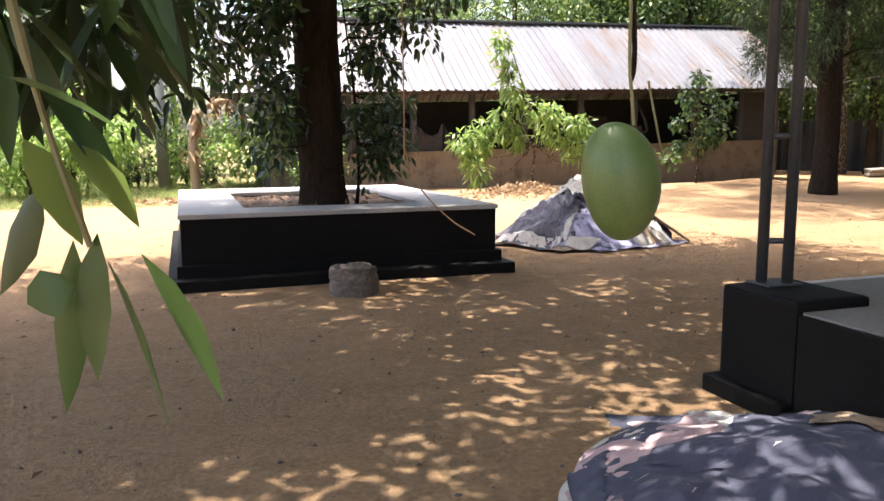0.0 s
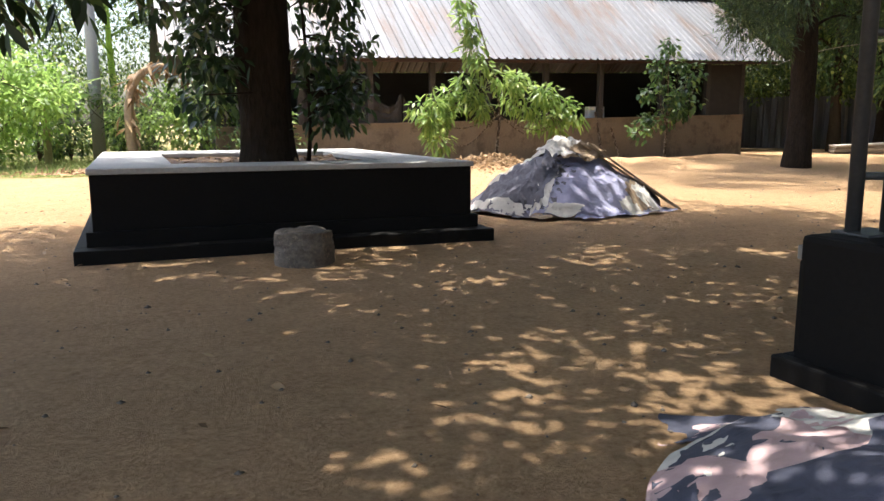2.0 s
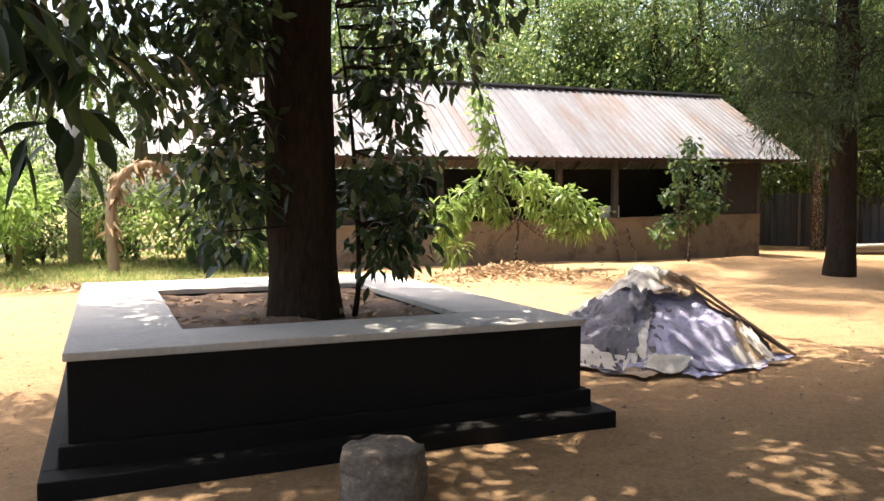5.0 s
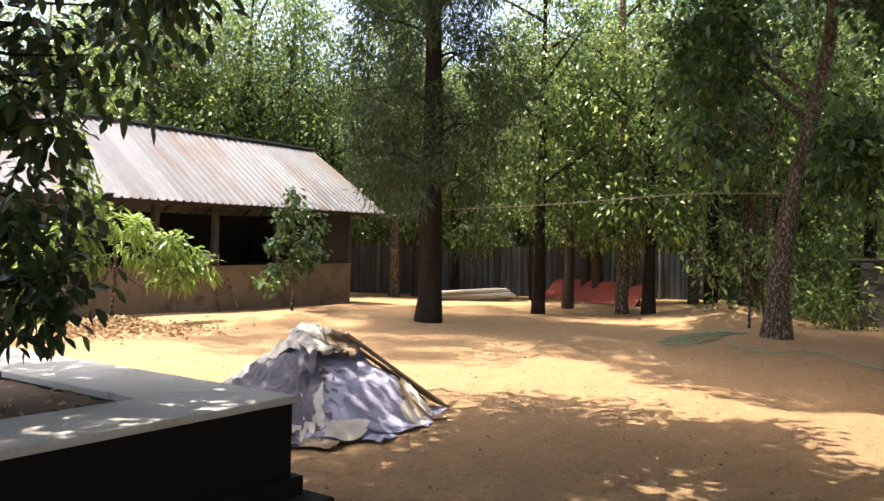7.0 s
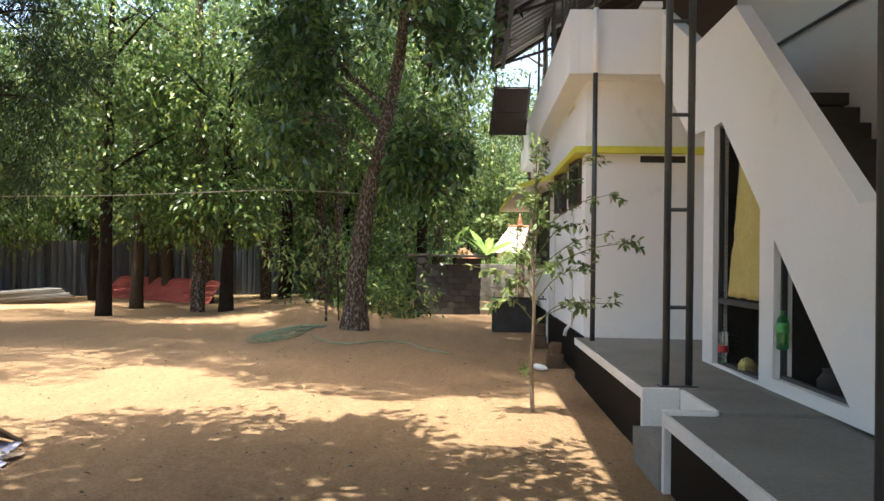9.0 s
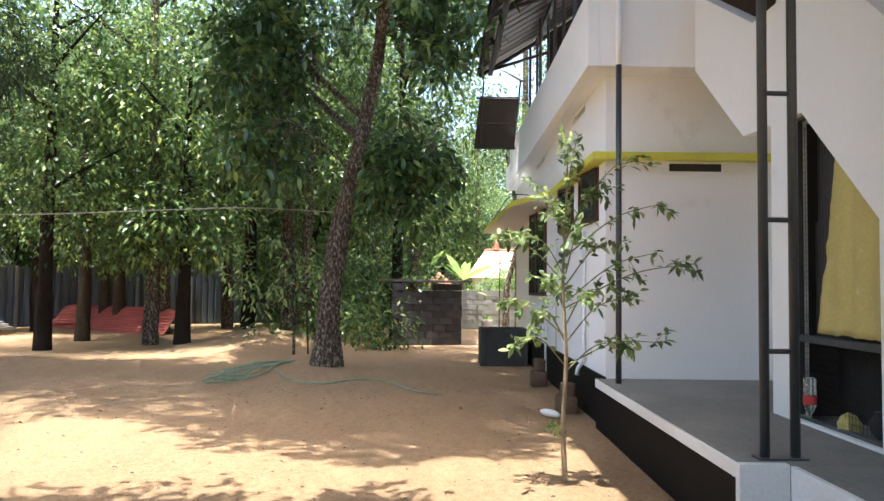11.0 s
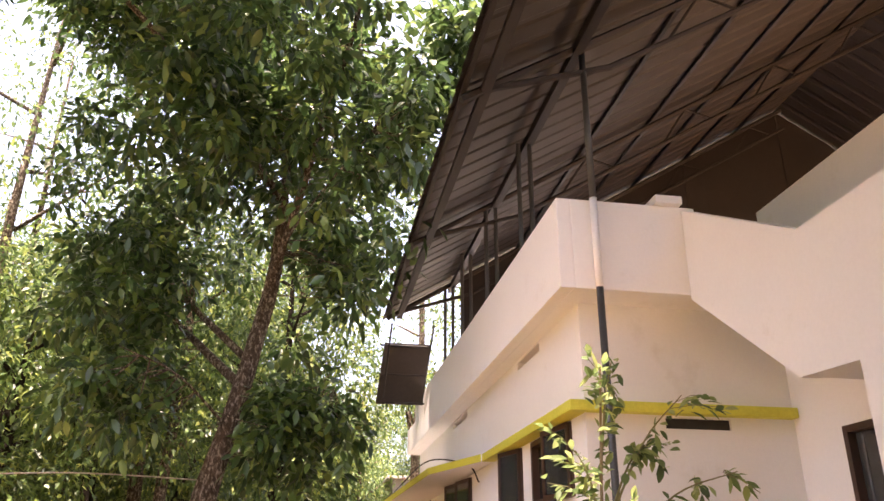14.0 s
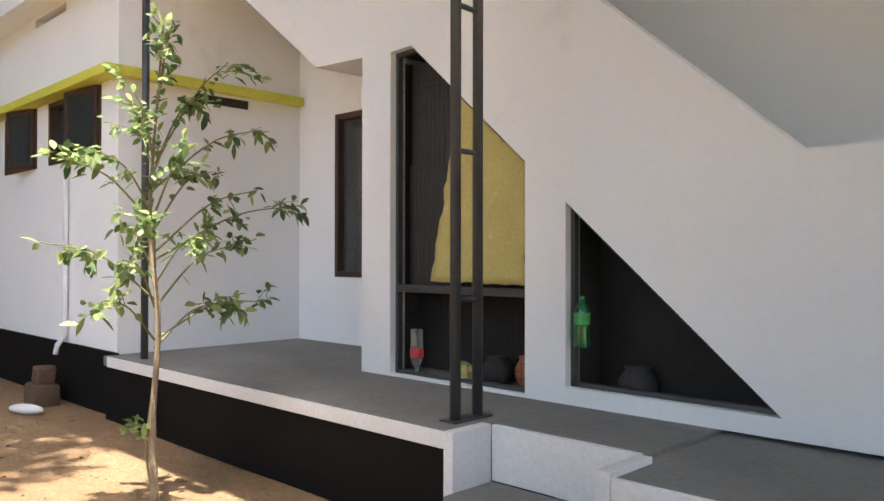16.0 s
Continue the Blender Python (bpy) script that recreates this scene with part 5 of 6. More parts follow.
def mango_fruit():
    x, y, z = 0.594, 0.688, 1.417
    m = thing("mango", (x, y, z - 0.065), "unripe green mango hanging on its stalk", "fruit")
    bm = bmesh.new()
    bmesh.ops.create_uvsphere(bm, u_segments=28, v_segments=20, radius=1.0)
    for v in bm.verts:
        c = v.co.copy()
        belly = 1 + 0.05 * c.z
        v.co = Vector((x - 0.003 + c.x * 0.0368 * belly - 0.004 * c.z - 0.003 * c.z * c.z, y + c.y * 0.034 * belly + 0.002 * c.z, z - 0.001 + c.z * 0.0545))
    part("skin", bm, MANGO_SKIN, m, smooth=True)
    part("stalk", tube(curve_points([(x + 0.006, y - 0.004, z + 0.050), (x + 0.004, y - 0.003, z + 0.075), (x + 0.003, y + 0.001, z + 0.11), (x + 0.004, y + 0.002, z + 0.2), (x + 0.008, y, 2.05)], 5), 0.0017, 6), TWIG, m, "thin green-brown stalk")
    part("stalk_tip", tube(curve_points([(x + 0.006, y - 0.012, z + 0.066), (x + 0.008, y - 0.02, z + 0.052), (x + 0.004, y - 0.027, z + 0.044), (x - 0.002, y - 0.028, z + 0.045), (x - 0.003, y - 0.027, z + 0.049)], 4), [0.0008] + [0.0012] * 12 + [0.002] * 4, 6), DARK_BARK, m, "dark curled stub")
    part("dry_bract", tube(curve_points([(x + 0.002, y, z + 0.19), (x + 0.010, y + 0.004, z + 0.12), (x + 0.006, y, z + 0.09)], 4), [0.001] + [0.0026] * 7 + [0.001], 5), DARK_BARK, m)
    part("thin_stem", tube(curve_points([(x + 0.02, y - 0.004, z + 0.09), (x + 0.03, y - 0.006, z + 0.045), (x + 0.036, y - 0.008, z + 0.02)], 4), 0.0012, 5), TWIG, m)
    return m


mango_fruit()
solid("vine", tube(curve_points([(0.43, 0.86, 2.0), (0.432, 0.857, 1.486), (0.432, 0.859, 1.456), (0.435, 0.859, 1.438), (0.443, 0.858, 1.414), (0.460, 0.853, 1.390), (0.482, 0.844, 1.368), (0.503, 0.835, 1.354)], 5), 0.0008, 6), DRY_LEAF, "thin dry yellow vine hanging from the tree", "vine")


def front_mango():
    """The leaning mango by the yard's far edge."""
    rng = np.random.default_rng(31)
    clumps = np.concatenate([blob(rng, 80, (-0.3, -1.3, 8.8), (2.2, 2.6, 1.4), 0.2), blob(rng, 24, (0.2, -2.5, 6.8), (1.0, 1.1, 0.8), 0.2), blob(rng, 34, (-0.4, -1.7, 3.8), (0.8, 0.9, 0.9), 0.2), blob(rng, 64, (0.5, 1.4, 6.2), (1.6, 1.3, 2.0), 0.2),
                             blob(rng, 46, (-3.5, -0.5, 9.4), (2.6, 2.4, 1.1), 0.2), blob(rng, 70, (2.5, 0, 9.2), (3.0, 4.0, 1.6), 0.2), blob(rng, 14, (-1.0, 0.9, 4.2), (1.2, 0.8, 0.5), 0.2), 
                             blob(rng, 44, (-2.4, -2.6, 8.6), (1.2, 1.6, 1.4), 0.2), blob(rng, 26, (-2.4, -3.9, 9.8), (0.8, 0.6, 1.3), 0.2), blob(rng, 30, (-2.2, 0.2, 8.6), (1.2, 1.2, 1.4), 0.2), [(-2.6, -2.9, 8.2), (-2.6, -0.9, 8.2), (-2.6, 0.05, 8.1), (-2.6, -1.7, 6.7), (-2.6, -2.9, 6.4), (-2.6, -1.5, 4.6), (-2.6, -2.1, 5.3), (-2.6, -3.7, 8.5)]])
    stem_y = np.interp(clumps[:, 2], (0, 2.4, 3.8, 5.2, 7.0), (0, -0.18, -0.45, -0.75, -1.0))
    clumps = clumps[~((clumps[:, 0] < 0.4) & (abs(clumps[:, 1] - stem_y) < 0.55) & (clumps[:, 2] < 6.4))]
    limbs = [([(0.0, -0.5, 3.9), (-1.0, 0.2, 4.5), (-2.2, 0.8, 4.6)], 0.028), ([(0.0, -0.8, 5.6), (-1.4, -1.2, 6.6), (-2.6, -2.4, 8.0)], 0.03), ([(0, -0.6, 4.6), (1.2, 0.8, 6.0), (2.4, 1.8, 7.0)], 0.09), ([(0, -0.7, 5.0), (0.8, 0.9, 6.6), (1.4, 1.9, 8.2)], 0.07),
             ([(0, -0.6, 4.2), (0.2, -1.3, 4.6), (-0.2, -2.1, 4.6)], 0.028), ([(0, -0.9, 6.2), (-1.8, -1.6, 8.4), (-3.6, -2.0, 10.4), (-6.2, 0.2, 11.6)], 0.07), ([(0.1, -1.0, 8.0), (-1.2, 1.5, 10.6), (-2.7, 4.0, 12.2)], 0.08)]
    t = tree("mango_tree", (17.4, 7.85, 0.05), [(0, 0, -0.2), (0.0, -0.03, 0.8), (-0.05, -0.18, 2.4), (0.0, -0.45, 3.8), (0.0, -0.75, 5.2), (0.1, -1.0, 7.0), (0.1, -1.0, 9.6)], [0.40, 0.225, 0.20, 0.16, 0.14, 0.11, 0.05], limbs, clumps, 0.46, 46, (0.23, 0.105), MANGO_LEAF, PALE_BARK,
                "leaning mango tree with a flaky pale trunk and long drooping leaves", 32, 0.35, True)
    # canopy added above the view to shade the yard's far ground
    over = np.concatenate([blob(rng, 220, (-2.4, 3.4, 12.7), (4.0, 4.6, 0.7), 0.0), blob(rng, 190, (-5.9, -0.2, 11.9), (3.2, 2.8, 0.6), 0.0), blob(rng, 120, (2.0, 0.5, 12.8), (4.0, 4.5, 0.7), 0.0)])
    P, D, L, W = clump_leaves(rng, over, 0.62 * rng.uniform(0.7, 1.3, len(over)), 80, 0.28, 0.13, 0.15)
    part("upper_crown", leaf_mesh("upper_crown", P, D, L, W, MANGO_LEAF, rng), MANGO_LEAF, t, world_coords=False)
    return t


front_mango()
for x, y, z in ((14.8, 5.9, 9.6), (14.8, 5.7, 9.45), (14.7, 5.1, 8.0)):
    fruit = thing("mango", (x, y, z), "green mango hanging high in the leaning tree", "fruit", "mangoes in the leaning tree")
    part("skin", tube([(x, y, z + 0.012 * k - 0.07) for k in range(13)], [0.008, 0.026, 0.036, 0.043, 0.047, 0.048, 0.048, 0.046, 0.043, 0.038, 0.031, 0.021, 0.006], 12), MANGO_SKIN, fruit, smooth=True)
    part("stalk", tube([(x, y, z + 0.07), (x + 0.01, y, z + 0.5)], 0.004, 5), TWIG, fruit)


def feathery_tree():
    rng = np.random.default_rng(41)
    n = 210
    z = rng.uniform(3.0, 14.0, n)
    r = np.clip(2.5 - abs(z - 6) * 0.13, 0.6, 3) * rng.uniform(0.2, 1, n) ** 0.6
    a = rng.uniform(0, 6.28, n)
    # the two wide blobs are unseen canopy, added to shade the ground
    clumps = np.concatenate([np.stack([r * np.cos(a), r * np.sin(a), z], 1), blob(rng, 250, (-3.2, -0.6, 11.5), (6.0, 5.0, 1.8), 0.05), blob(rng, 130, (1.6, 4.2, 11.2), (4.5, 3.2, 1.5), 0.05)])
    limbs = [([(0, 0, h), (1.0 * math.cos(k * 2.1), 1.0 * math.sin(k * 2.1), h + 0.4), (2.1 * math.cos(k * 2.1), 2.1 * math.sin(k * 2.1), h + 0.3)], 0.045) for k, h in enumerate(np.linspace(3.4, 11.5, 15))]
    return tree("feathery_tree", (16.25, 16.05, 0.0), [(0, 0, -0.2), (0, 0, 2.0), (0.05, 0.02, 5.0), (0.0, 0.05, 9.0), (0.1, 0, 14.0)], [0.36, 0.29, 0.25, 0.18, 0.05], limbs, clumps, 0.6, 190, (0.24, 0.034), FEATHER_LEAF, DARK_BARK,
                "tall straight dark-trunked tree with fine feathery grey-green foliage", 42, 0.3)


feathery_tree()


def wood_tree(seed, height, spread, bark, leaf=(0.18, 0.092), each=130):
    rng = np.random.default_rng(seed)
    clumps = np.concatenate([blob(rng, 46, (0, 0, height * 0.72), (spread, spread, height * 0.28), 0.3), blob(rng, 22, (0.2, 0, height * 0.4), (spread * 0.75, spread * 0.75, height * 0.16), 0.2)])
    limbs = []
    for k in range(6):
        a, h = k * 1.9 + seed, height * (0.35 + 0.09 * k)
        limbs.append(([(0, 0, h), (spread * 0.45 * math.cos(a), spread * 0.45 * math.sin(a), h + 0.7), (spread * 0.8 * math.cos(a), spread * 0.8 * math.sin(a), h + 1.2)], 0.06))
    return tree("woodland_tree", (0, 0, 0), [(0, 0, -0.3), (0.05, 0, height * 0.25), (-0.1, 0.1, height * 0.55), (0.1, 0, height)], [0.24, 0.15, 0.11, 0.03], limbs, clumps, 0.85, each, leaf, WOOD_LEAF, bark,
                "slender woodland tree with a dense green crown", seed, 0.5, group="woodland behind the yard")


def woodland():
    kinds = [wood_tree(51, 11.5, 2.4, DARK_BARK), wood_tree(52, 9.5, 2.8, BARK, (0.17, 0.10)), wood_tree(53, 13.0, 2.2, PALE_BARK), wood_tree(54, 8.0, 2.6, DARK_BARK, (0.21, 0.10))]
    rng = random.Random(5)
    spots = [(21.5, 15.6), (24.9, 16.2), (25.2, 9.6), (23.0, 12.6), (27.6, 12.0), (29.5, 17.0), (29.8, 6.6), (31.5, 10.5), (27.0, 7.0), (26.8, 24.2), (22.8, 28.0), (27.0, -3.0), (25.0, -6.0), (31.0, -5.0), (23.0, -9.0), (47.0, 5.5), (46.5, 9.0), (52.0, 3.6), (56.0, 6.5), (60.5, 1.0), (61.0, -4.5), (48.0, 12.0), (47.0, 3.4), (51.0, 8.0), (55.0, 3.4), (59.5, 4.0), (60.0, -1.0), (50.5, 11.0), (54.0, 9.5), (45.5, 7.0), (58.0, 12.5)]
    for k in range(15):
        spots.append((22 + k * 1.55 + rng.uniform(-0.6, 0.6), 36.5 - k * 1.95 + rng.uniform(-0.6, 0.6)))
        spots.append((26 + k * 1.6 + rng.uniform(-1, 1), 40 - k * 2.1 + rng.uniform(-1, 1)))
        spots.append((32 + k * 1.6 + rng.uniform(-1, 1), 44 - k * 2.4 + rng.uniform(-1, 1)))
    for (ax, ay), (bx, by) in zip(FENCE_LINE, FENCE_LINE[1:]):
        for u in (0.1, 0.28, 0.46, 0.64, 0.82):
            spots.append((ax + (bx - ax) * u - 1.5 + rng.uniform(-0.8, 0.6), ay + (by - ay) * u - 1.2 + rng.uniform(-0.8, 0.6)))
    for k in range(1, 9):
        spots.append((4 + k * 2.6 + rng.uniform(-0.8, 0.8), 32.0 + rng.uniform(-1, 1.5)))
        spots.append((2 + k * 3.2 + rng.uniform(-1, 1), 38.0 + rng.uniform(-2, 2)))
    for k in range(7):
        spots.append((60 + rng.uniform(0, 8), 9.0 - k * 2.6 + rng.uniform(-1, 1)))
    for i, (x, y) in enumerate(spots):
        kind = kinds[i % 4]
        m = pose(x, y, 0, 0, 0, rng.uniform(0, 360))
        if i < 4:
            kind.matrix_basis = m
        else:
            c = copy_thing(kind, m)
            s = rng.uniform(0.85, 1.25)
            c.scale = (s, s, s)


woodland()
high = wood_tree(57, 18.0, 3.4, PALE_BARK, (0.2, 0.09), 45)
high["label"], high["group"] = "tall sparse pale-barked tree standing over the woodland", "tall trees over the woodland"
high.matrix_basis = pose(23.4, 13.6, 0)
for x, y, turn in ((26.2, 10.4, 70), (28.2, 15.0, 210), (30.8, 2.6, 130), (28.8, -2.0, 20), (35.0, -0.5, 300)):
    copy_thing(high, pose(x, y, 0, 0, 0, turn))


def undergrowth():
    """Low leafy growth along and behind the fence, as one mass."""
    rng = np.random.default_rng(61)
    c = []
    for (ax, ay), (bx, by) in zip(FENCE_LINE, FENCE_LINE[1:]):
        for k in range(70):
            u = rng.uniform()
            c.append((ax + (bx - ax) * u + rng.uniform(0.3, 4.5), ay + (by - ay) * u + rng.uniform(0.3, 4.5), rng.uniform(0.4, 3.8)))
    for k in range(110):
        c.append((rng.uniform(25, 36), rng.uniform(5.8, 11.5), rng.uniform(0.3, 2.6)))
    for k in range(13):
        c.append((rng.uniform(22.4, 24.5), rng.uniform(6.6, 10.4), rng.uniform(0.2, 1.0) * rng.uniform(0.6, 2.6)))
    for k in range(60):
        c.append((rng.uniform(45, 49), rng.uniform(3.4, 12), rng.uniform(0.4, 7.0)))
    for k in range(130):
        c.append((rng.uniform(5, 22), rng.uniform(30, 38), rng.uniform(0.5, 6.0)))
    c = np.array(c)
    P, D, L, W = clump_leaves(rng, c, rng.uniform(0.5, 1.1, len(c)), 100, 0.2, 0.10, 0.4)
    ob = new("undergrowth", leaf_mesh("undergrowth", P, D, L, W, WOOD_LEAF, rng))
    tagged(ob, "dense leafy undergrowth along the fence and woodland", "undergrowth", kind="stuff")


undergrowth()


def young_tree(name, base, height, clumps, size, each, leaf, mat, label, seed, lean=(0, 0)):
    limbs = [([(0, 0, height * 0.25 + 0.02 * i), tuple(0.5 * np.array(c) + np.array([0, 0, 0.15])), tuple(c)], 0.018) for i, c in enumerate(clumps[:8])]
    return tree(name, base, [(0, 0, -0.1), (0.03, 0, height * 0.4), (lean[0], lean[1], height)], [0.04, 0.03, 0.01], limbs, clumps, size, each, leaf, mat, PALE_BARK, label, seed, 0.6, True)


young_tree("mango_sapling", (9.3, 19.3, 0.25), 4.1, [(-0.80, 0.32, 3.90), (-2.00, 0.31, 1.20), (-1.70, -0.31, 0.40), (2.15, -0.29, 1.10), (0.80, 0.23, 2.00), (-1.30, 0.17, 1.60), (1.90, 0.12, 0.85), (-0.50, -0.13, 1.25), (-0.90, 0.07, 3.50), (-0.70, 0.07, 3.10), (-0.60, 0.06, 2.70), (-0.60, -0.24, 2.30), (-0.90, -0.05, 1.90), (-1.70, -0.07, 1.40), (-1.50, 0.16, 1.10), (-1.20, 0.35, 1.20), (-1.60, 0.31, 0.70), (-1.00, 0.03, 1.50), (-0.60, -0.04, 1.60), (-1.90, -0.16, 0.95), (0.30, -0.32, 1.90), (1.10, -0.33, 1.70), (1.50, -0.02, 1.60), (1.90, -0.13, 1.35), (1.70, -0.08, 1.00), (1.30, 0.27, 0.95), (0.90, 0.02, 1.30), (0.50, 0.04, 1.50), (1.40, -0.18, 1.30), (-0.10, -0.33, 2.00)],
           0.30, 70, (0.27, 0.075), BRIGHT_LEAF, "young mango tree with bright yellow-green drooping leaves on a mound", 71, (-0.8, 0))
young_tree("young_tree", (15.2, 20.0, 0.15), 3.4, [(0.0, 0, 1.2), (-0.6, 0.1, 1.1), (0.5, 0, 1.3), (-0.7, 0, 1.8), (0.7, 0.1, 2.0), (0, 0.2, 2.2), (-0.4, 0, 2.6), (0.4, 0, 2.7), (0, 0, 3.2), (0.8, 0, 1.6), (-0.8, 0, 0.8), (0.1, -0.2, 1.7), (0.9, 0, 2.4)],
           0.34, 70, (0.17, 0.11), MANGO_LEAF, "young tree with rounded glossy green leaves before the shed", 72)
young_tree("young_tree", (20.6, 9.1, 0.0), 2.9, [(-0.9, 0, 1.6), (0.6, 0.7, 1.6), (0, 0.2, 2.3), (-0.5, 0.9, 1.4), (0.6, -0.6, 1.9), (0, -0.9, 1.3), (-0.3, -0.4, 2.1), (0.2, 0.6, 2.8), (-0.6, 1.2, 1.8)],
           0.42, 44, (0.17, 0.075), CITRUS_LEAF, "small young tree with light green leaves", 73)


def citrus():
    """The thin sapling by the veranda: its stem, side branches and single leaves."""
    rng = np.random.default_rng(81)
    t = thing("citrus_sapling", (8.78, 4.5, 0.03), "thin citrus sapling with sparse yellow-green leaves by the veranda", "sapling")
    stem = curve_points([(0, 0, -0.08), (0.0, 0.02, 0.5), (-0.03, 0, 1.1), (0.05, 0.02, 1.7), (0.03, 0, 2.3), (-0.08, 0, 2.95)], 6)
    part("stem", tube(stem, list(np.linspace(0.026, 0.005, len(stem))), 8, 0.25, 2), SAPLING_BARK, t, world_coords=False)
    part("side_stem", tube(curve_points([(0.02, 0.0, 0.0), (0.09, 0.02, 0.3), (0.06, 0, 0.62), (0.0, 0, 0.9)], 5), 0.008, 6), SAPLING_BARK, t, world_coords=False)
    # (x, y, z) of each branch's end from the foot, and the height at which it leaves the stem
    ends = [(0.0, -0.10, 3.0, 2.4), (0.1, -0.55, 2.85, 2.1), (0.1, -0.35, 2.6, 2.1), (-0.05, 0.16, 2.5, 2.0), (0.25, -0.92, 2.45, 1.95), (0.1, -1.17, 1.9, 1.5), (0.2, -0.85, 2.0, 1.55), (0.0, 0.68, 1.6, 1.25), (-0.1, 0.43, 1.25, 1.0),
            (-0.25, -0.22, 1.65, 1.35), (0.15, -0.88, 1.2, 1.0), (-0.1, -0.48, 1.6, 1.2), (0.1, 0.56, 2.1, 1.7), (0.05, 0.35, 2.15, 1.75), (0.2, -0.48, 2.1, 1.7), (0.35, 0.1, 1.7, 1.4), (-0.35, 0.2, 1.75, 1.45), (0.3, 0.05, 2.35, 2.0),
            (-0.2, 0.3, 1.5, 1.2), (0.0, -0.5, 1.2, 0.95), (0.1, 0.14, 0.45, 0.3), (-0.3, -0.1, 2.2, 1.8)]
    P, D = [], []
    for ex, ey, ez, sz in ends:
        line = curve_points([(0.02, 0, sz), (ex * 0.5, ey * 0.5, (sz + ez) / 2 + 0.1), (ex, ey, ez)], 6)
        part("branch", tube(line, list(np.linspace(0.008, 0.003, len(line))), 5), TWIG, t, world_coords=False)
        for k in range(3 if ez > 0.6 else 1):
            a = np.array(line[int(rng.integers(5, len(line)))])
            b = a + np.array([ex, ey, 0]) * rng.uniform(0.05, 0.22) + rng.normal(size=3) * np.array([0.1, 0.1, 0.08])
            part("twig", tube([tuple(a), tuple((a + b) / 2 + np.array([0, 0, 0.02])), tuple(b)], 0.0025, 4), TWIG, t, world_coords=False)
            for i in range(10):
                P.append(a + (b - a) * rng.uniform(0.1, 1.05) + rng.normal(size=3) * 0.012)
                D.append((b - a) * 4 + rng.normal(size=3) * 0.8 + np.array([0, 0, -0.15]))
        for k in range(13):
            P.append(np.array(line[int(rng.integers(4, len(line)))]) + rng.normal(size=3) * 0.02)
            D.append(np.array([ex, ey, 0]) + rng.normal(size=3) * 0.7 + np.array([0, 0, -0.2]))
    for k in range(80):
        P.append(np.array(stem[int(rng.integers(20, len(stem)))]) + rng.normal(size=3) * 0.03)
        D.append(rng.normal(size=3) + np.array([0, 0, -0.1]))
    n = len(P)
    part("leaves", leaf_mesh("leaves", np.array(P), np.array(D), 0.086 * rng.uniform(0.6, 1.3, n), 0.042 * rng.uniform(0.8, 1.2, n), CITRUS_LEAF, rng, True), CITRUS_LEAF, t, world_coords=False)


citrus()

# ---- the garden beyond the planter ----


def bush(seed, size, leaf, mat, each=70, n=26, label="bright green leafy garden shrub"):
    rng = np.random.default_rng(seed)
    c = blob(rng, n, (0, 0, size * 0.62), (size * 0.75, size * 0.75, size * 0.5), 0.25)
    limbs = [([(0, 0, 0.02), (0.25 * math.cos(k), 0.25 * math.sin(k), size * 0.4), (0.6 * size * math.cos(k), 0.6 * size * math.sin(k), size * 0.8)], 0.02) for k in (0.3, 1.7, 2.9, 4.2, 5.4)]
    return tree("garden_bush", (0, 0, 0), [(0, 0, -0.1), (0, 0, size * 0.4), (0.05, 0, size * 0.8)], [0.04, 0.03, 0.012], limbs, c, size * 0.24, each, leaf, mat, BARK, label, seed, 0.3, category="bush", group="shrubs of the garden")


def garden():
    kinds = [bush(91, 1.5, (0.13, 0.075), GARDEN_LEAF, 90), bush(92, 2.0, (0.16, 0.07), WOOD_LEAF, 90), bush(93, 2.6, (0.18, 0.09), GARDEN_LEAF, 90, 34)]
    rng = random.Random(8)
    spots = [(0.3, 28.0), (-2.0, 26.5), (-2.6, 22.6), (-4.4, 24.0), (-6.2, 22.8), (2.6, 24.6), (-3.4, 26.6), (-1.2, 27.0), (-7.6, 26.0), (-5.6, 28.5), (1.2, 27.5), (-9.6, 23.5), (-10.5, 28), (3.4, 21.9), (-3.6, 22.4), (-8.0, 23.0), (36.6, 2.7), (36.9, 1.3), (37.2, 4.2)]
    for i, (x, y) in enumerate(spots):
        k = kinds[i % 3]
        m = pose(x, y, 0.0, 0, 0, rng.uniform(0, 360))
        if i < 3:
            k.matrix_basis = m
        else:
            copy_thing(k, m)
    tall = wood_tree(95, 9.0, 2.6, PALE_BARK, (0.22, 0.09), 85)
    tall["label"], tall["group"] = "tall pale green feathery tree behind the garden", "trees behind the garden"
    tall["category"] = "tree"
    tall.children[1].data.materials[0] = GARDEN_LEAF
    tall.matrix_basis = pose(-3.0, 34, 0)
    for x, y in [(-9, 33), (-14, 36), (-6, 40), (0, 37), (-18, 32), (-13, 27)]:
        copy_thing(tall, pose(x, y, 0, 0, 0, rng.uniform(0, 360)))


garden()
pal = thing("palm_trunk", (-0.4, 27.0, 0), "tall slim grey palm trunk at the back of the garden", "tree")
part("trunk", tube([(-0.4, 27.0, -0.2), (-0.42, 27.0, 4.0), (-0.5, 27.0, 9.5)], [0.2, 0.17, 0.14], 12, 0.05), COPING, pal, smooth=True)
rng_p = np.random.default_rng(97)
ang = rng_p.uniform(0, 6.28, 240)
part("crown", leaf_mesh("crown", np.array([(-0.5, 27.0, 9.5)]) + np.stack([np.cos(ang) * 0.3, np.sin(ang) * 0.3, rng_p.uniform(-0.2, 0.3, 240)], 1), np.stack([np.cos(ang), np.sin(ang), rng_p.uniform(-0.3, 0.9, 240)], 1), rng_p.uniform(1.6, 2.8, 240), rng_p.uniform(0.1, 0.18, 240), GARDEN_LEAF, rng_p, True), GARDEN_LEAF, pal)


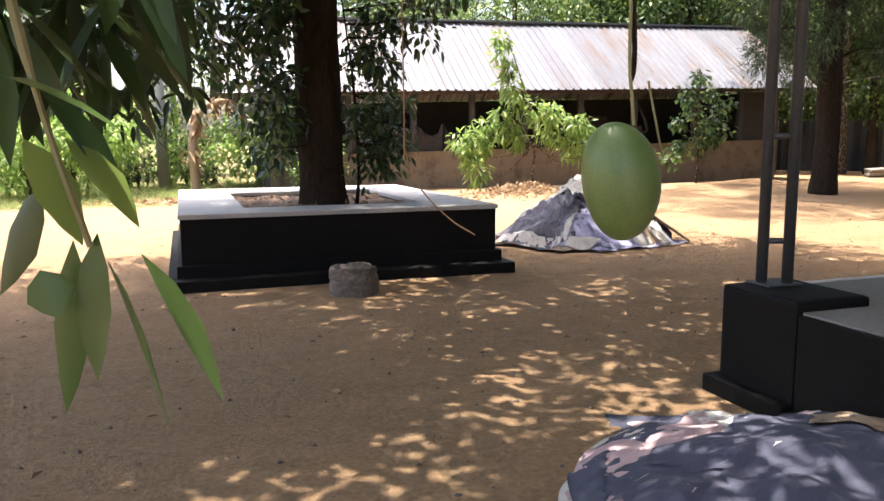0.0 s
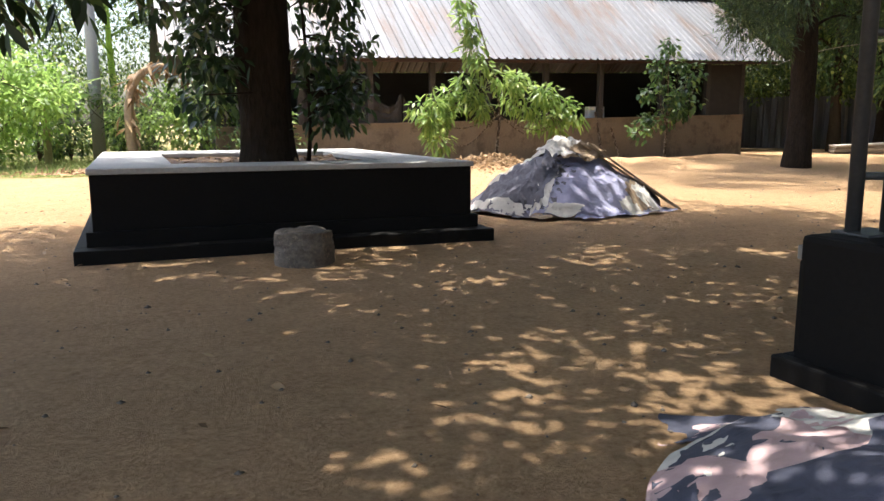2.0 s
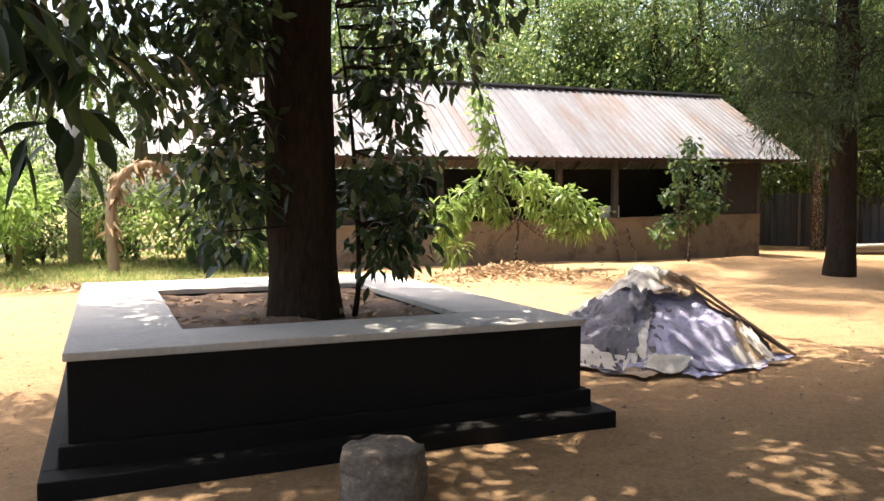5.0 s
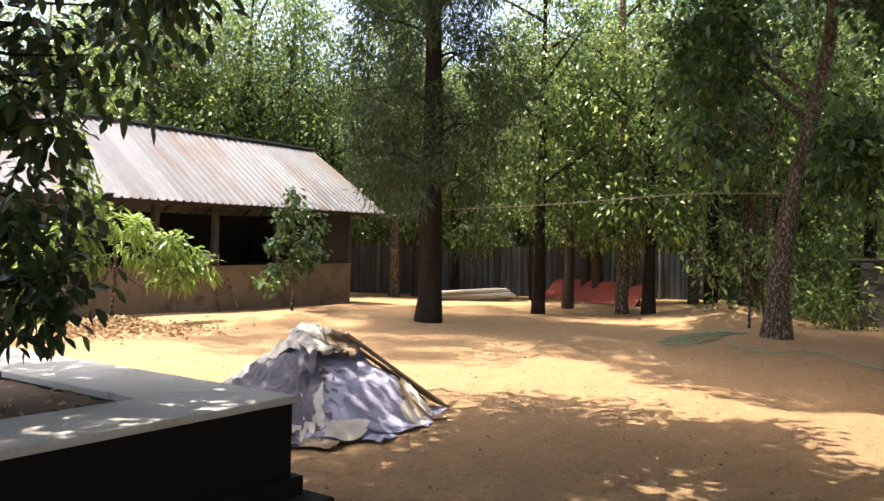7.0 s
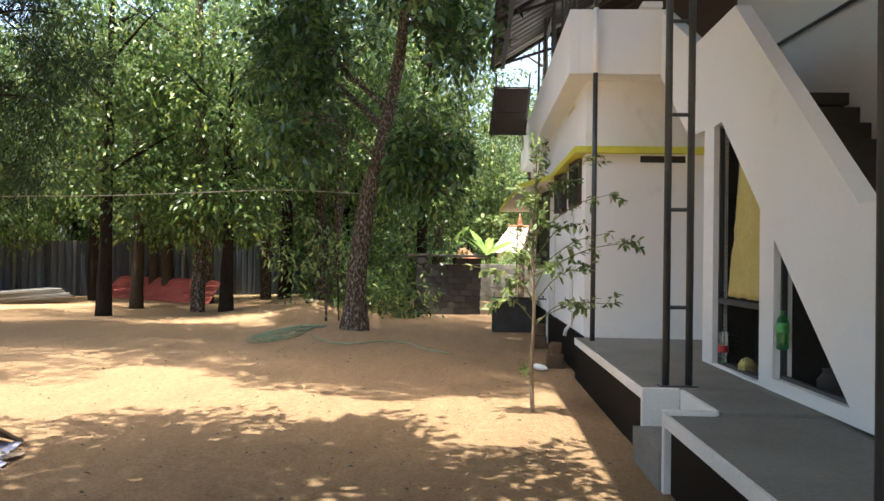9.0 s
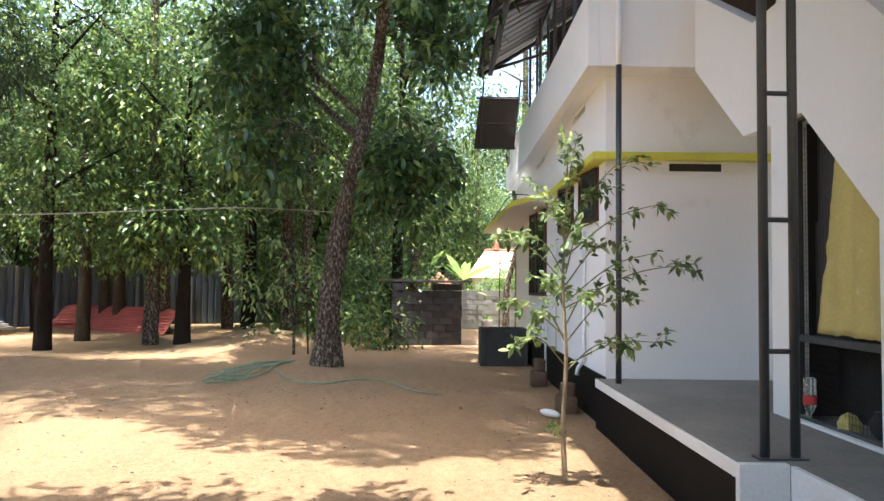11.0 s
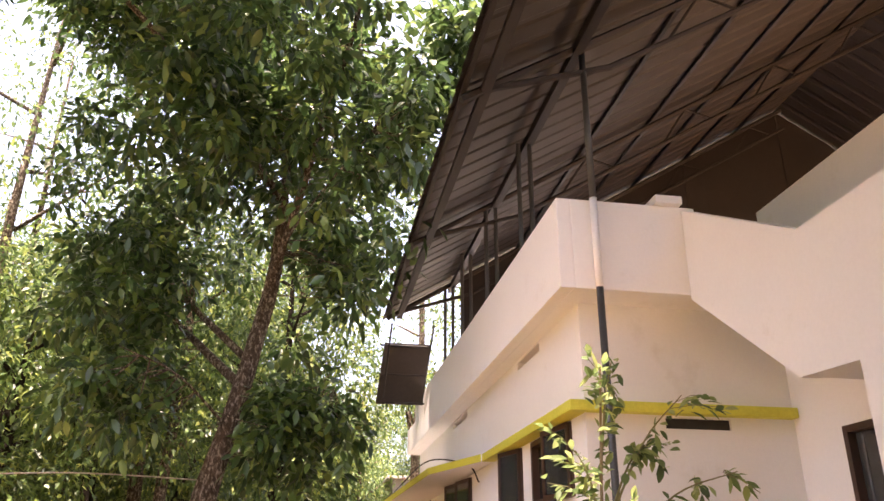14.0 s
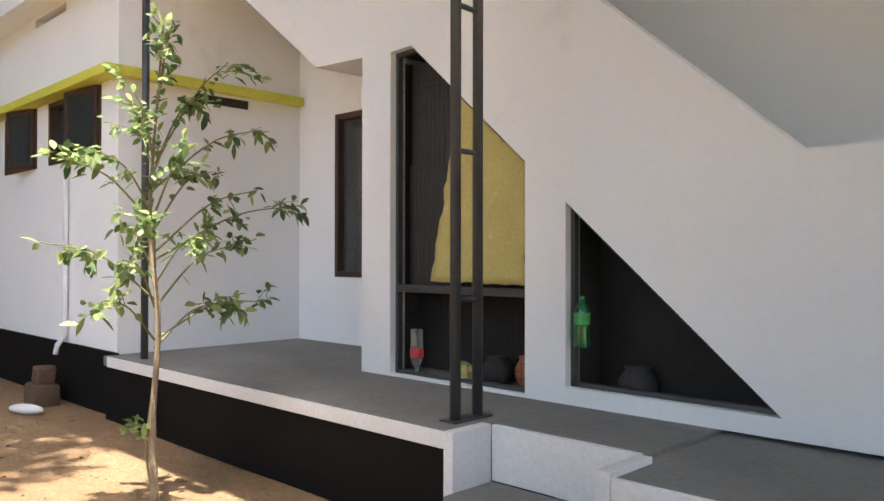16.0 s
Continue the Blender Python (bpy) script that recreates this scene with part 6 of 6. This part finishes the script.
def dead_banana():
    rng = np.random.default_rng(99)
    t = thing("dead_banana_plant", (0.55, 23.0, 0), "dry brown drooping banana stem with withered leaves", "plant")
    line = curve_points([(0.55, 23.0, -0.05), (0.5, 23.0, 1.2), (0.6, 23.0, 2.0), (0.95, 23.0, 2.5), (1.5, 23.0, 2.6), (1.95, 23.0, 2.3)], 6)
    part("stem", tube(line, list(np.linspace(0.13, 0.08, len(line))), 9, 0.4, 5), CLOTH["tan"], t, smooth=True)
    P = np.array([tuple(line[int(k)]) for k in rng.integers(4, len(line), 130)]) + rng.normal(size=(130, 3)) * 0.08
    part("withered_leaves", leaf_mesh("withered_leaves", P, rng.normal(size=(130, 3)) * 0.5 + np.array([0.1, 0, -0.7]), rng.uniform(0.2, 0.5, 130), rng.uniform(0.05, 0.13, 130), DRY_LEAF, rng, True), DRY_LEAF, t)


dead_banana()


def banana(base, h, seed):
    rng = np.random.default_rng(seed)
    t = thing("banana_plant", base, "green banana plant with long arching leaves", "plant", "banana plants")
    part("stem", tube([(0, 0, 0), (0.02, 0, h * 0.5), (0, 0, h)], [0.11, 0.09, 0.06], 10), TWIG, t, world_coords=False)
    a = np.arange(9) * 2.4 + rng.uniform(0, 1, 9)
    part("leaves", leaf_mesh("leaves", np.tile((0, 0, h), (9, 1)).astype(float), np.stack([np.cos(a), np.sin(a), rng.uniform(0.4, 1.4, 9)], 1), rng.uniform(1.3, 1.9, 9), rng.uniform(0.3, 0.42, 9), GARDEN_LEAF, rng, True), GARDEN_LEAF, t, world_coords=False)


banana((-1.6, 24.5, 0), 1.6, 1)
banana((37.0, 6.4, 0), 2.2, 2)
banana((36.2, 4.6, 0), 2.0, 3)


def scatter(name, n, spot, size, width, mat, seed, label, category, up=0.2, fine=False):
    """Loose leaves or blades lying or standing on the ground, as one mass."""
    rng = np.random.default_rng(seed)
    P = np.array([spot(rng) for _ in range(n)])
    P[:, 2] = [land(x, y) + z for x, y, z in P]
    D = rng.normal(size=(n, 3)) * np.array([1, 1, 0.25]) + np.array([0, 0, up])
    ob = new(name, leaf_mesh(name, P, D, size * rng.uniform(0.5, 1.3, n), width * rng.uniform(0.7, 1.3, n), mat, rng, fine))
    return tagged(ob, label, category, kind="stuff")


scatter("grass", 22000, lambda r: (r.uniform(-13, 3.6), 19 + 10 * r.uniform() ** 1.5, 0), 0.20, 0.016, GRASS, 101, "thin sunlit grass at the edge of the garden", "grass", 1.6)
scatter("dry_leaves", 1500, lambda r: (8.6 + r.normal() * 1.1, 18.0 + r.normal() * 0.55, 0.03), 0.16, 0.055, DRY_LEAF, 102, "brown fallen leaves round the mango sapling", "leaf litter", 0.25)
scatter("dry_leaves", 1000, lambda r: (1.2 + r.normal() * 1.3, 18.2 + r.normal() * 0.5, 0.08), 0.2, 0.06, DRY_LEAF, 103, "brown fallen leaves at the garden's edge", "leaf litter", 0.3)
scatter("fallen_leaves", 420, lambda r: (r.uniform(-3, 14), r.uniform(2.5, 14), 0.006), 0.07, 0.03, DRY_LEAF, 104, "few small dry leaves scattered on the yard", "leaf litter", 0.05)
scatter("planter_litter", 220, lambda r: (r.uniform(0.9, 2.75), r.uniform(8.75, 10.9), 0.70), 0.09, 0.04, DRY_LEAF, 105, "dry leaves on the planter's soil", "leaf litter", 0.1)



def pebbles():
    rng = np.random.default_rng(111)
    n = 3600
    x, y = rng.uniform(-4, 16, n), 1.5 + 15.5 * rng.uniform(0, 1, n) ** 1.4
    keep = ~((x > -0.1) & (x < 3.8) & (y > 7.6) & (y < 12.6)) & ~((x > 2.8) & (y < 4.0))
    C = np.stack([x, y, [land(a, b) + 0.002 for a, b in zip(x, y)]], 1)[keep]
    s = 0.006 + 0.016 * rng.uniform(0, 1, len(C)) ** 3
    o = np.array([(1, 0, 0), (-1, 0, 0), (0, 1, 0), (0, -1, 0), (0, 0, 0.7), (0, 0, -0.7)])
    V = C[:, None] + o[None] * s[:, None, None] * rng.uniform(0.6, 1.3, (len(C), 6, 1))
    f = np.array([(0, 2, 4), (2, 1, 4), (1, 3, 4), (3, 0, 4), (2, 0, 5), (1, 2, 5), (3, 1, 5), (0, 3, 5)])
    F = (f[None] + (np.arange(len(C)) * 6)[:, None, None]).reshape(-1, 3)
    tagged(new("pebbles", triangles("pebbles", V.reshape(-1, 3), F, STONE)), "small brown pebbles and clods scattered over the yard", "pebbles", kind="stuff")


pebbles()

# ---- yard's far side ----


def red_stack():
    s = thing("red_sheet_stack", (28.6, 15.6, 0), "stack of red ribbed roofing sheets leaning by the fence", "sheet stack")
    a, b = Vector((31.6, 20.2, 0)), Vector((27.5, 14.2, 0))
    turn = math.degrees(math.atan2(b.y - a.y, b.x - a.x))
    for k in range(5):
        bm = bmesh.new()
        n = 9
        rows = []
        for i in range(n * 4 + 1):
            v = i / (n * 4)
            y, z = -0.55 * v + 0.02 * k, 0.78 * (1 - v) + 0.03 + 0.02 * k
            w = 0.03 * math.sin(i * math.pi / 2)
            rows.append([bm.verts.new((0.15 * k, y + w, z + w * 0.5)), bm.verts.new((7.2 - 0.2 * k, y + w, z + w * 0.5))])
        for p, q in zip(rows, rows[1:]):
            bm.faces.new((p[0], p[1], q[1], q[0]))
        bm.transform(Matrix.Translation(a) @ pose(0, 0, 0, 0, 0, turn) @ pose(0, 0.02 * k, 0))
        part("sheet", bm, RED_SHEET, s)
    for u in (0.15, 0.5, 0.85):
        p = a.lerp(b, u)
        part("support", boxes(((p.x - 0.15, p.y - 0.1, 0), (p.x + 0.15, p.y + 0.1, 0.3)), bevel=0.02), BLOCK, s)


red_stack()


def sheet_pile():
    s = thing("sheet_pile", (25.8, 20.6, 0), "low pile of old grey cement sheets on the ground", "sheet pile")
    for k in range(4):
        bm = boxes(((-1.9, -0.45, 0.1 + 0.09 * k), (1.9 - 0.12 * k, 0.45, 0.17 + 0.09 * k)), bevel=0.015)
        bm.transform(pose(25.9, 21.0, 0, 0, -3, -40 + 3 * k))
        part("sheet", bm, COPING if k % 2 else CEMENT, s)


sheet_pile()


def hose():
    h = thing("garden_hose", (16.6, 9.0, 0), "green garden hose lying in loose coils on the ground", "hose")
    rng = random.Random(4)
    for k in range(10):
        pts, wide, cut = [], (k - 4.5) / 4.5, rng.uniform(0, 0.3)
        for i in range(10):
            u = cut + (1 - cut) * i / 9
            x = 15.4 + 3.0 * u + wide * 0.75 * math.sin(u * 3.0) + rng.uniform(-0.12, 0.12)
            y = 9.75 - 1.0 * u + wide * 0.2 * math.sin(u * 3.1) + rng.uniform(-0.1, 0.1)
            pts.append((x, y, land(x, y) + 0.02 + 0.09 * math.sin(u * 3.1) * (1 - wide * wide) + 0.004 * k))
        part("coil", tube(curve_points(pts, 4), 0.014, 6), HOSE_GREEN, h, smooth=True)
    for k, (cx, cy) in enumerate(((15.9, 9.5), (16.3, 9.25), (15.7, 9.2))):
        ring = [(cx + 0.5 * math.cos(a * 0.785 + k), cy + 0.22 * math.sin(a * 0.785 + k)) for a in range(8)]
        part("loop", tube(curve_points([(x, y, land(x, y) + 0.03 + 0.02 * k) for x, y in ring], 4), 0.014, 6), HOSE_GREEN, h, smooth=True)
    pts = [(x, y, land(x, y) + 0.018) for x, y in ((16.9, 8.75), (15.9, 8.3), (15.4, 7.6), (16.0, 7.1), (15.9, 6.5), (14.8, 6.1), (14.2, 5.6))]
    part("hose_end", tube(curve_points(pts, 6), 0.014, 6), HOSE_GREEN, h, smooth=True)


hose()
wire = thing("washing_line", (17.1, 16.4, 3.0), "thin pale cable strung between the trees", "cable")
part("cable", tube(curve_points([(21.2, 21.9, 3.1), (17.15, 16.2, 2.98), (17.0, 13.3, 3.03), (17.0, 10.5, 3.16), (17.05, 9.2, 3.2), (18.0, 7.6, 3.22)], 6), 0.012, 5), CABLE, wire)
solid("stake", tube([(20.9, 8.8, -0.1), (20.85, 8.85, 1.3)], 0.022, 6), BARK, "thin wooden stake beside the young tree", "stake")
tub = thing("water_tank", (19.35, 4.25, 0), "dark square cement water tank against the house", "tank")
part("wall", boxes(((18.9, 3.66, -0.05), (19.9, 3.76, 0.8)), ((18.9, 4.6, -0.05), (19.9, 4.7, 0.8)), ((18.9, 3.76, -0.05), (19.0, 4.6, 0.8)), ((19.8, 3.76, -0.05), (19.9, 4.6, 0.8)), bevel=0.02), DARK_BLOCK, tub)
part("soil", boxes(((19.0, 3.76, 0.0), (19.8, 4.6, 0.72))), SOIL, tub, "soil fill")
tap = thing("water_tap", (16.45, 3.6, 0.7), "brass tap on a grey standpipe by the wall", "tap")
part("pipe", tube([(16.45, 3.62, 0.0), (16.45, 3.62, 1.0)], 0.025, 8), PVC, tap)
part("spout", tube([(16.45, 3.62, 0.92), (16.5, 3.82, 0.92), (16.5, 3.86, 0.86)], 0.016, 8), STEEL, tap)
part("handle", boxes(((16.43, 3.7, 0.94), (16.53, 3.72, 0.99)), bevel=0.004), STEEL, tap)
drain = thing("drain_pipe", (12.85, 3.6, 0.6), "white plastic drain pipe down the house wall", "pipe")
part("pipe", tube([(12.85, 3.585, 2.5), (12.85, 3.585, 0.7), (12.85, 3.66, 0.6), (12.85, 3.68, 0.5)], 0.03, 10), PVC, drain, smooth=True)
solid("conduit", tube([(15.5, 3.575, 0.62), (15.5, 3.575, 2.5), (15.58, 3.575, 2.51)], 0.015, 8), PVC, "thin white conduit on the house wall", "pipe", smooth=True)
solid("loose_cable", tube(curve_points([(23.0, 4.3, 3.3), (19.5, 4.3, 3.42), (17.0, 4.2, 3.5), (16.2, 3.75, 3.35), (16.1, 3.6, 3.1)], 6), 0.012, 5), NET_AND_SHADE, "dark loose cable over the sunshade", "cable")
for x, y, w, h in ((12.75, 3.85, 0.15, 0.42), (15.75, 3.85, 0.16, 0.46)):
    bm = boxes(((x - w, y - w, -0.05), (x + w, y + w * 0.8, h * 0.55)), ((x - w * 0.7, y - w * 0.8, h * 0.5), (x + w * 0.6, y + w * 0.5, h)), bevel=0.04)
    for v in bm.verts:
        v.co += Vector((noise.noise(v.co * 7), noise.noise(v.co * 7 + Vector((9, 0, 0))), noise.noise(v.co * 6))) * 0.03
    solid("masonry_stub", bm, SOIL, "rough earth-stained masonry stub at the foot of the wall", "stub", smooth=True)
bm = bmesh.new()
bmesh.ops.create_uvsphere(bm, u_segments=18, v_segments=10, radius=1.0, matrix=pose(12.35, 4.12, 0.05, 0, 0, 25) @ Matrix.Diagonal((0.22, 0.07, 0.05, 1)))
solid("plastic_scoop", bm, PVC, "small white plastic scoop lying on the ground", "scoop", smooth=True)


def block_mesh(name, w, d, h, material):
    return finish(boxes(((-w / 2, -d / 2, 0), (w / 2, d / 2, h)), bevel=0.012), name, material)


def block_wall(name, start, turn, cols, rows, material, label, w=0.4, h=0.2, ragged=0, kind="structure"):
    """A wall of separate blocks with open joints over a recessed core."""
    t = thing(name, start, label, "wall", kind=kind)
    t.rotation_euler = (0, 0, radians(turn))
    me = block_mesh("block", w - 0.015, 0.2, h - 0.012, material)
    rng = random.Random(cols)
    for r in range(rows):
        for c in range(cols + (r % 2)):
            if ragged and r >= rows - ragged and rng.random() < 0.3:
                continue
            b = new("block", me)
            b.parent = t
            along, half = (c + 0.5 - 0.5 * (r % 2)) * w, r % 2 and c in (0, cols)
            b.location = (along + (0 if not half else w / 4 if c == 0 else -w / 4), rng.uniform(-0.012, 0.012), r * h)
            b.scale = (0.48 if half else 1, 1, 1)
            b.rotation_euler = (0, 0, rng.uniform(-0.02, 0.02))
    part("core", boxes(((0.02, -0.07, 0), (cols * w - 0.02, 0.07, (rows - ragged) * h - 0.02))), material, t, "mortar core", world_coords=False)
    return t


block_wall("block_hut_wall", (24.9, 5.05, 0), 100, 5, 9, DARK_BLOCK, "dark stacked block wall of a small hut", ragged=1)
block_wall("block_hut_wall", (24.9, 5.05, 0), 8, 6, 9, DARK_BLOCK, "dark stacked block wall of a small hut", ragged=1)
solid("hut_roof", boxes(((24.5, 4.7, 1.84), (27.5, 7.4, 1.9)), bevel=0.01), SHEET, "low grey sheet roof of the block hut", "roof")
block_wall("compound_wall", (33.0, 0.5, 0), 80, 22, 8, BLOCK, "grey concrete block compound wall beyond the house")


def hip_roof(x0, x1, y0, y1, z0, z1, ridge0, ridge1):
    """A hipped roof whose ridge runs along y from ridge0 to ridge1."""
    bm = bmesh.new()
    xm = (x0 + x1) / 2
    a, b, c, d = [bm.verts.new(v) for v in ((x0, y0, z0), (x1, y0, z0), (x1, y1, z0), (x0, y1, z0))]
    p, q = bm.verts.new((xm, ridge0, z1)), bm.verts.new((xm, ridge1, z1))
    for f in ((a, d, q, p), (c, b, p, q), (b, a, p), (d, c, q), (a, b, c, d)):
        bm.faces.new(f)
    return bm


def finial(x, y, z, parent):
    part("finial", tube([(x, y, z + h) for h in (0, 0.08, 0.12, 0.2, 0.26, 0.34, 0.4, 0.5, 0.7)], [0.2, 0.2, 0.1, 0.17, 0.08, 0.13, 0.05, 0.06, 0.015], 14), TERRACOTTA, parent, "ringed terracotta finial", smooth=True)


sh = thing("shrine", (41.5, 1.6, 0), "small white shrine with a pale tiled hip roof and finials", "shrine")
part("wall", boxes(((40.0, -0.6, 0), (43.0, 3.9, 2.25)), bevel=0.02), WHITE, sh)
roof = part("roof", hip_roof(39.6, 43.4, -1.0, 4.3, 2.2, 3.62, 0.6, 3.3), PALE_TILE, sh, "tiled roof with sun glare in its pale colour")
for k in range(9):
    u = (k + 0.5) / 9
    x, z = 39.6 + 1.9 * u, 2.2 + 1.42 * u
    part("tile_course", boxes(((x - 0.02, -1.0 + 1.6 * u + 0.05, z + 0.0), (x + 0.05, 4.3 - 1.0 * u - 0.05, z + 0.045)), bevel=0.01), PALE_TILE, roof)
part("ridge_tile", tube([(41.5, 0.55, 3.63), (41.5, 3.35, 3.63)], 0.07, 8), TERRACOTTA, sh, smooth=True)
finial(41.5, 1.2, 3.64, sh)
finial(41.5, 2.75, 3.64, sh)
hut = thing("tiled_kiosk", (41.0, 5.75, 0), "small kiosk with a pointed terracotta roof beyond the wall", "kiosk")
part("wall", boxes(((40.4, 5.2, 0), (41.6, 6.3, 1.8)), bevel=0.02), PLASTER, hut)
roof = part("roof", hip_roof(40.15, 41.85, 4.9, 6.6, 1.78, 2.5, 5.72, 5.78), TERRACOTTA, hut, "terracotta tiled roof")
for k in range(5):
    u = (k + 0.5) / 5
    x, z = 40.15 + 0.85 * u, 1.78 + 0.72 * u
    part("tile_course", boxes(((x - 0.02, 4.9 + 0.82 * u + 0.03, z), (x + 0.04, 6.6 - 0.82 * u - 0.03, z + 0.035)), bevel=0.008), TERRACOTTA, roof)
nb = thing("neighbour_house", (54, -2, 0), "grey-walled neighbouring house with a red awning", "house")
part("wall", boxes(((50, -7.0, 0), (58, 1.35, 6.6)), bevel=0.02), CEMENT, nb)
part("roof", boxes(((49.7, -7.3, 6.6), (58.3, 1.7, 6.75)), bevel=0.02), COPING, nb)
part("window", boxes(((49.96, 0.2, 3.6), (49.995, 0.95, 4.7))), DARK_AND_SHADE, nb, "dark window")
bm = bmesh.new()
lo = [bm.verts.new(v) for v in ((49.99, -0.75, 5.95), (49.99, 0.75, 5.95), (49.2, 0.5, 5.2), (49.2, -0.5, 5.2))]
hi = [bm.verts.new(v.co + Vector((0.02, 0, 0.03))) for v in lo]
bm.faces.new(lo)
bm.faces.new(hi[::-1])
for k in range(4):
    bm.faces.new((lo[k], lo[(k + 1) % 4], hi[(k + 1) % 4], hi[k]))
part("awning", bm, RED_SHEET, nb, "sloping red awning")
bent = thing("bent_tree", (24.0, 3.75, 0), "slim grey-barked bent tree beside the house corner", "tree")
line = curve_points([(24.0, 3.75, -0.1), (24.0, 3.72, 0.9), (24.0, 3.70, 1.7), (24.0, 3.5, 2.5), (24.0, 3.38, 3.5), (24.2, 3.7, 5.6)], 6)
part("trunk", tube(line, list(np.linspace(0.11, 0.05, len(line))), 10, 0.2, 4), PALE_BARK, bent, smooth=True)
rng_b = np.random.default_rng(98)
P, D, L, W = clump_leaves(rng_b, blob(rng_b, 26, (24.4, 4.0, 6.3), (1.2, 1.2, 0.9), 0.1), np.full(26, 0.35), 50, 0.16, 0.08, 0.4)
part("crown", leaf_mesh("crown", P, D, L, W, WOOD_LEAF, rng_b), WOOD_LEAF, bent)
solid("prop_pole", tube([(26.0, 3.76, 0.0), (26.0, 3.74, 2.7)], 0.02, 6), BARK, "thin dark pole standing behind the house", "pole")
fp = thing("flower_pot", (30.0, 3.9, 0), "pale flower pot with a small green plant", "pot")
part("pot", tube([(30, 3.9, z) for z in (0, 0.1, 0.4, 0.5, 0.55)], [0.16, 0.2, 0.2, 0.24, 0.22], 14), CLOTH["white"], fp, smooth=True)
part("plant", leaf_mesh("plant", np.tile((30, 3.9, 0.5), (14, 1)).astype(float), rng_p.normal(size=(14, 3)) + np.array([0, 0, 0.8]), np.full(14, 0.35), np.full(14, 0.1), GARDEN_LEAF, rng_p, True), GARDEN_LEAF, fp)
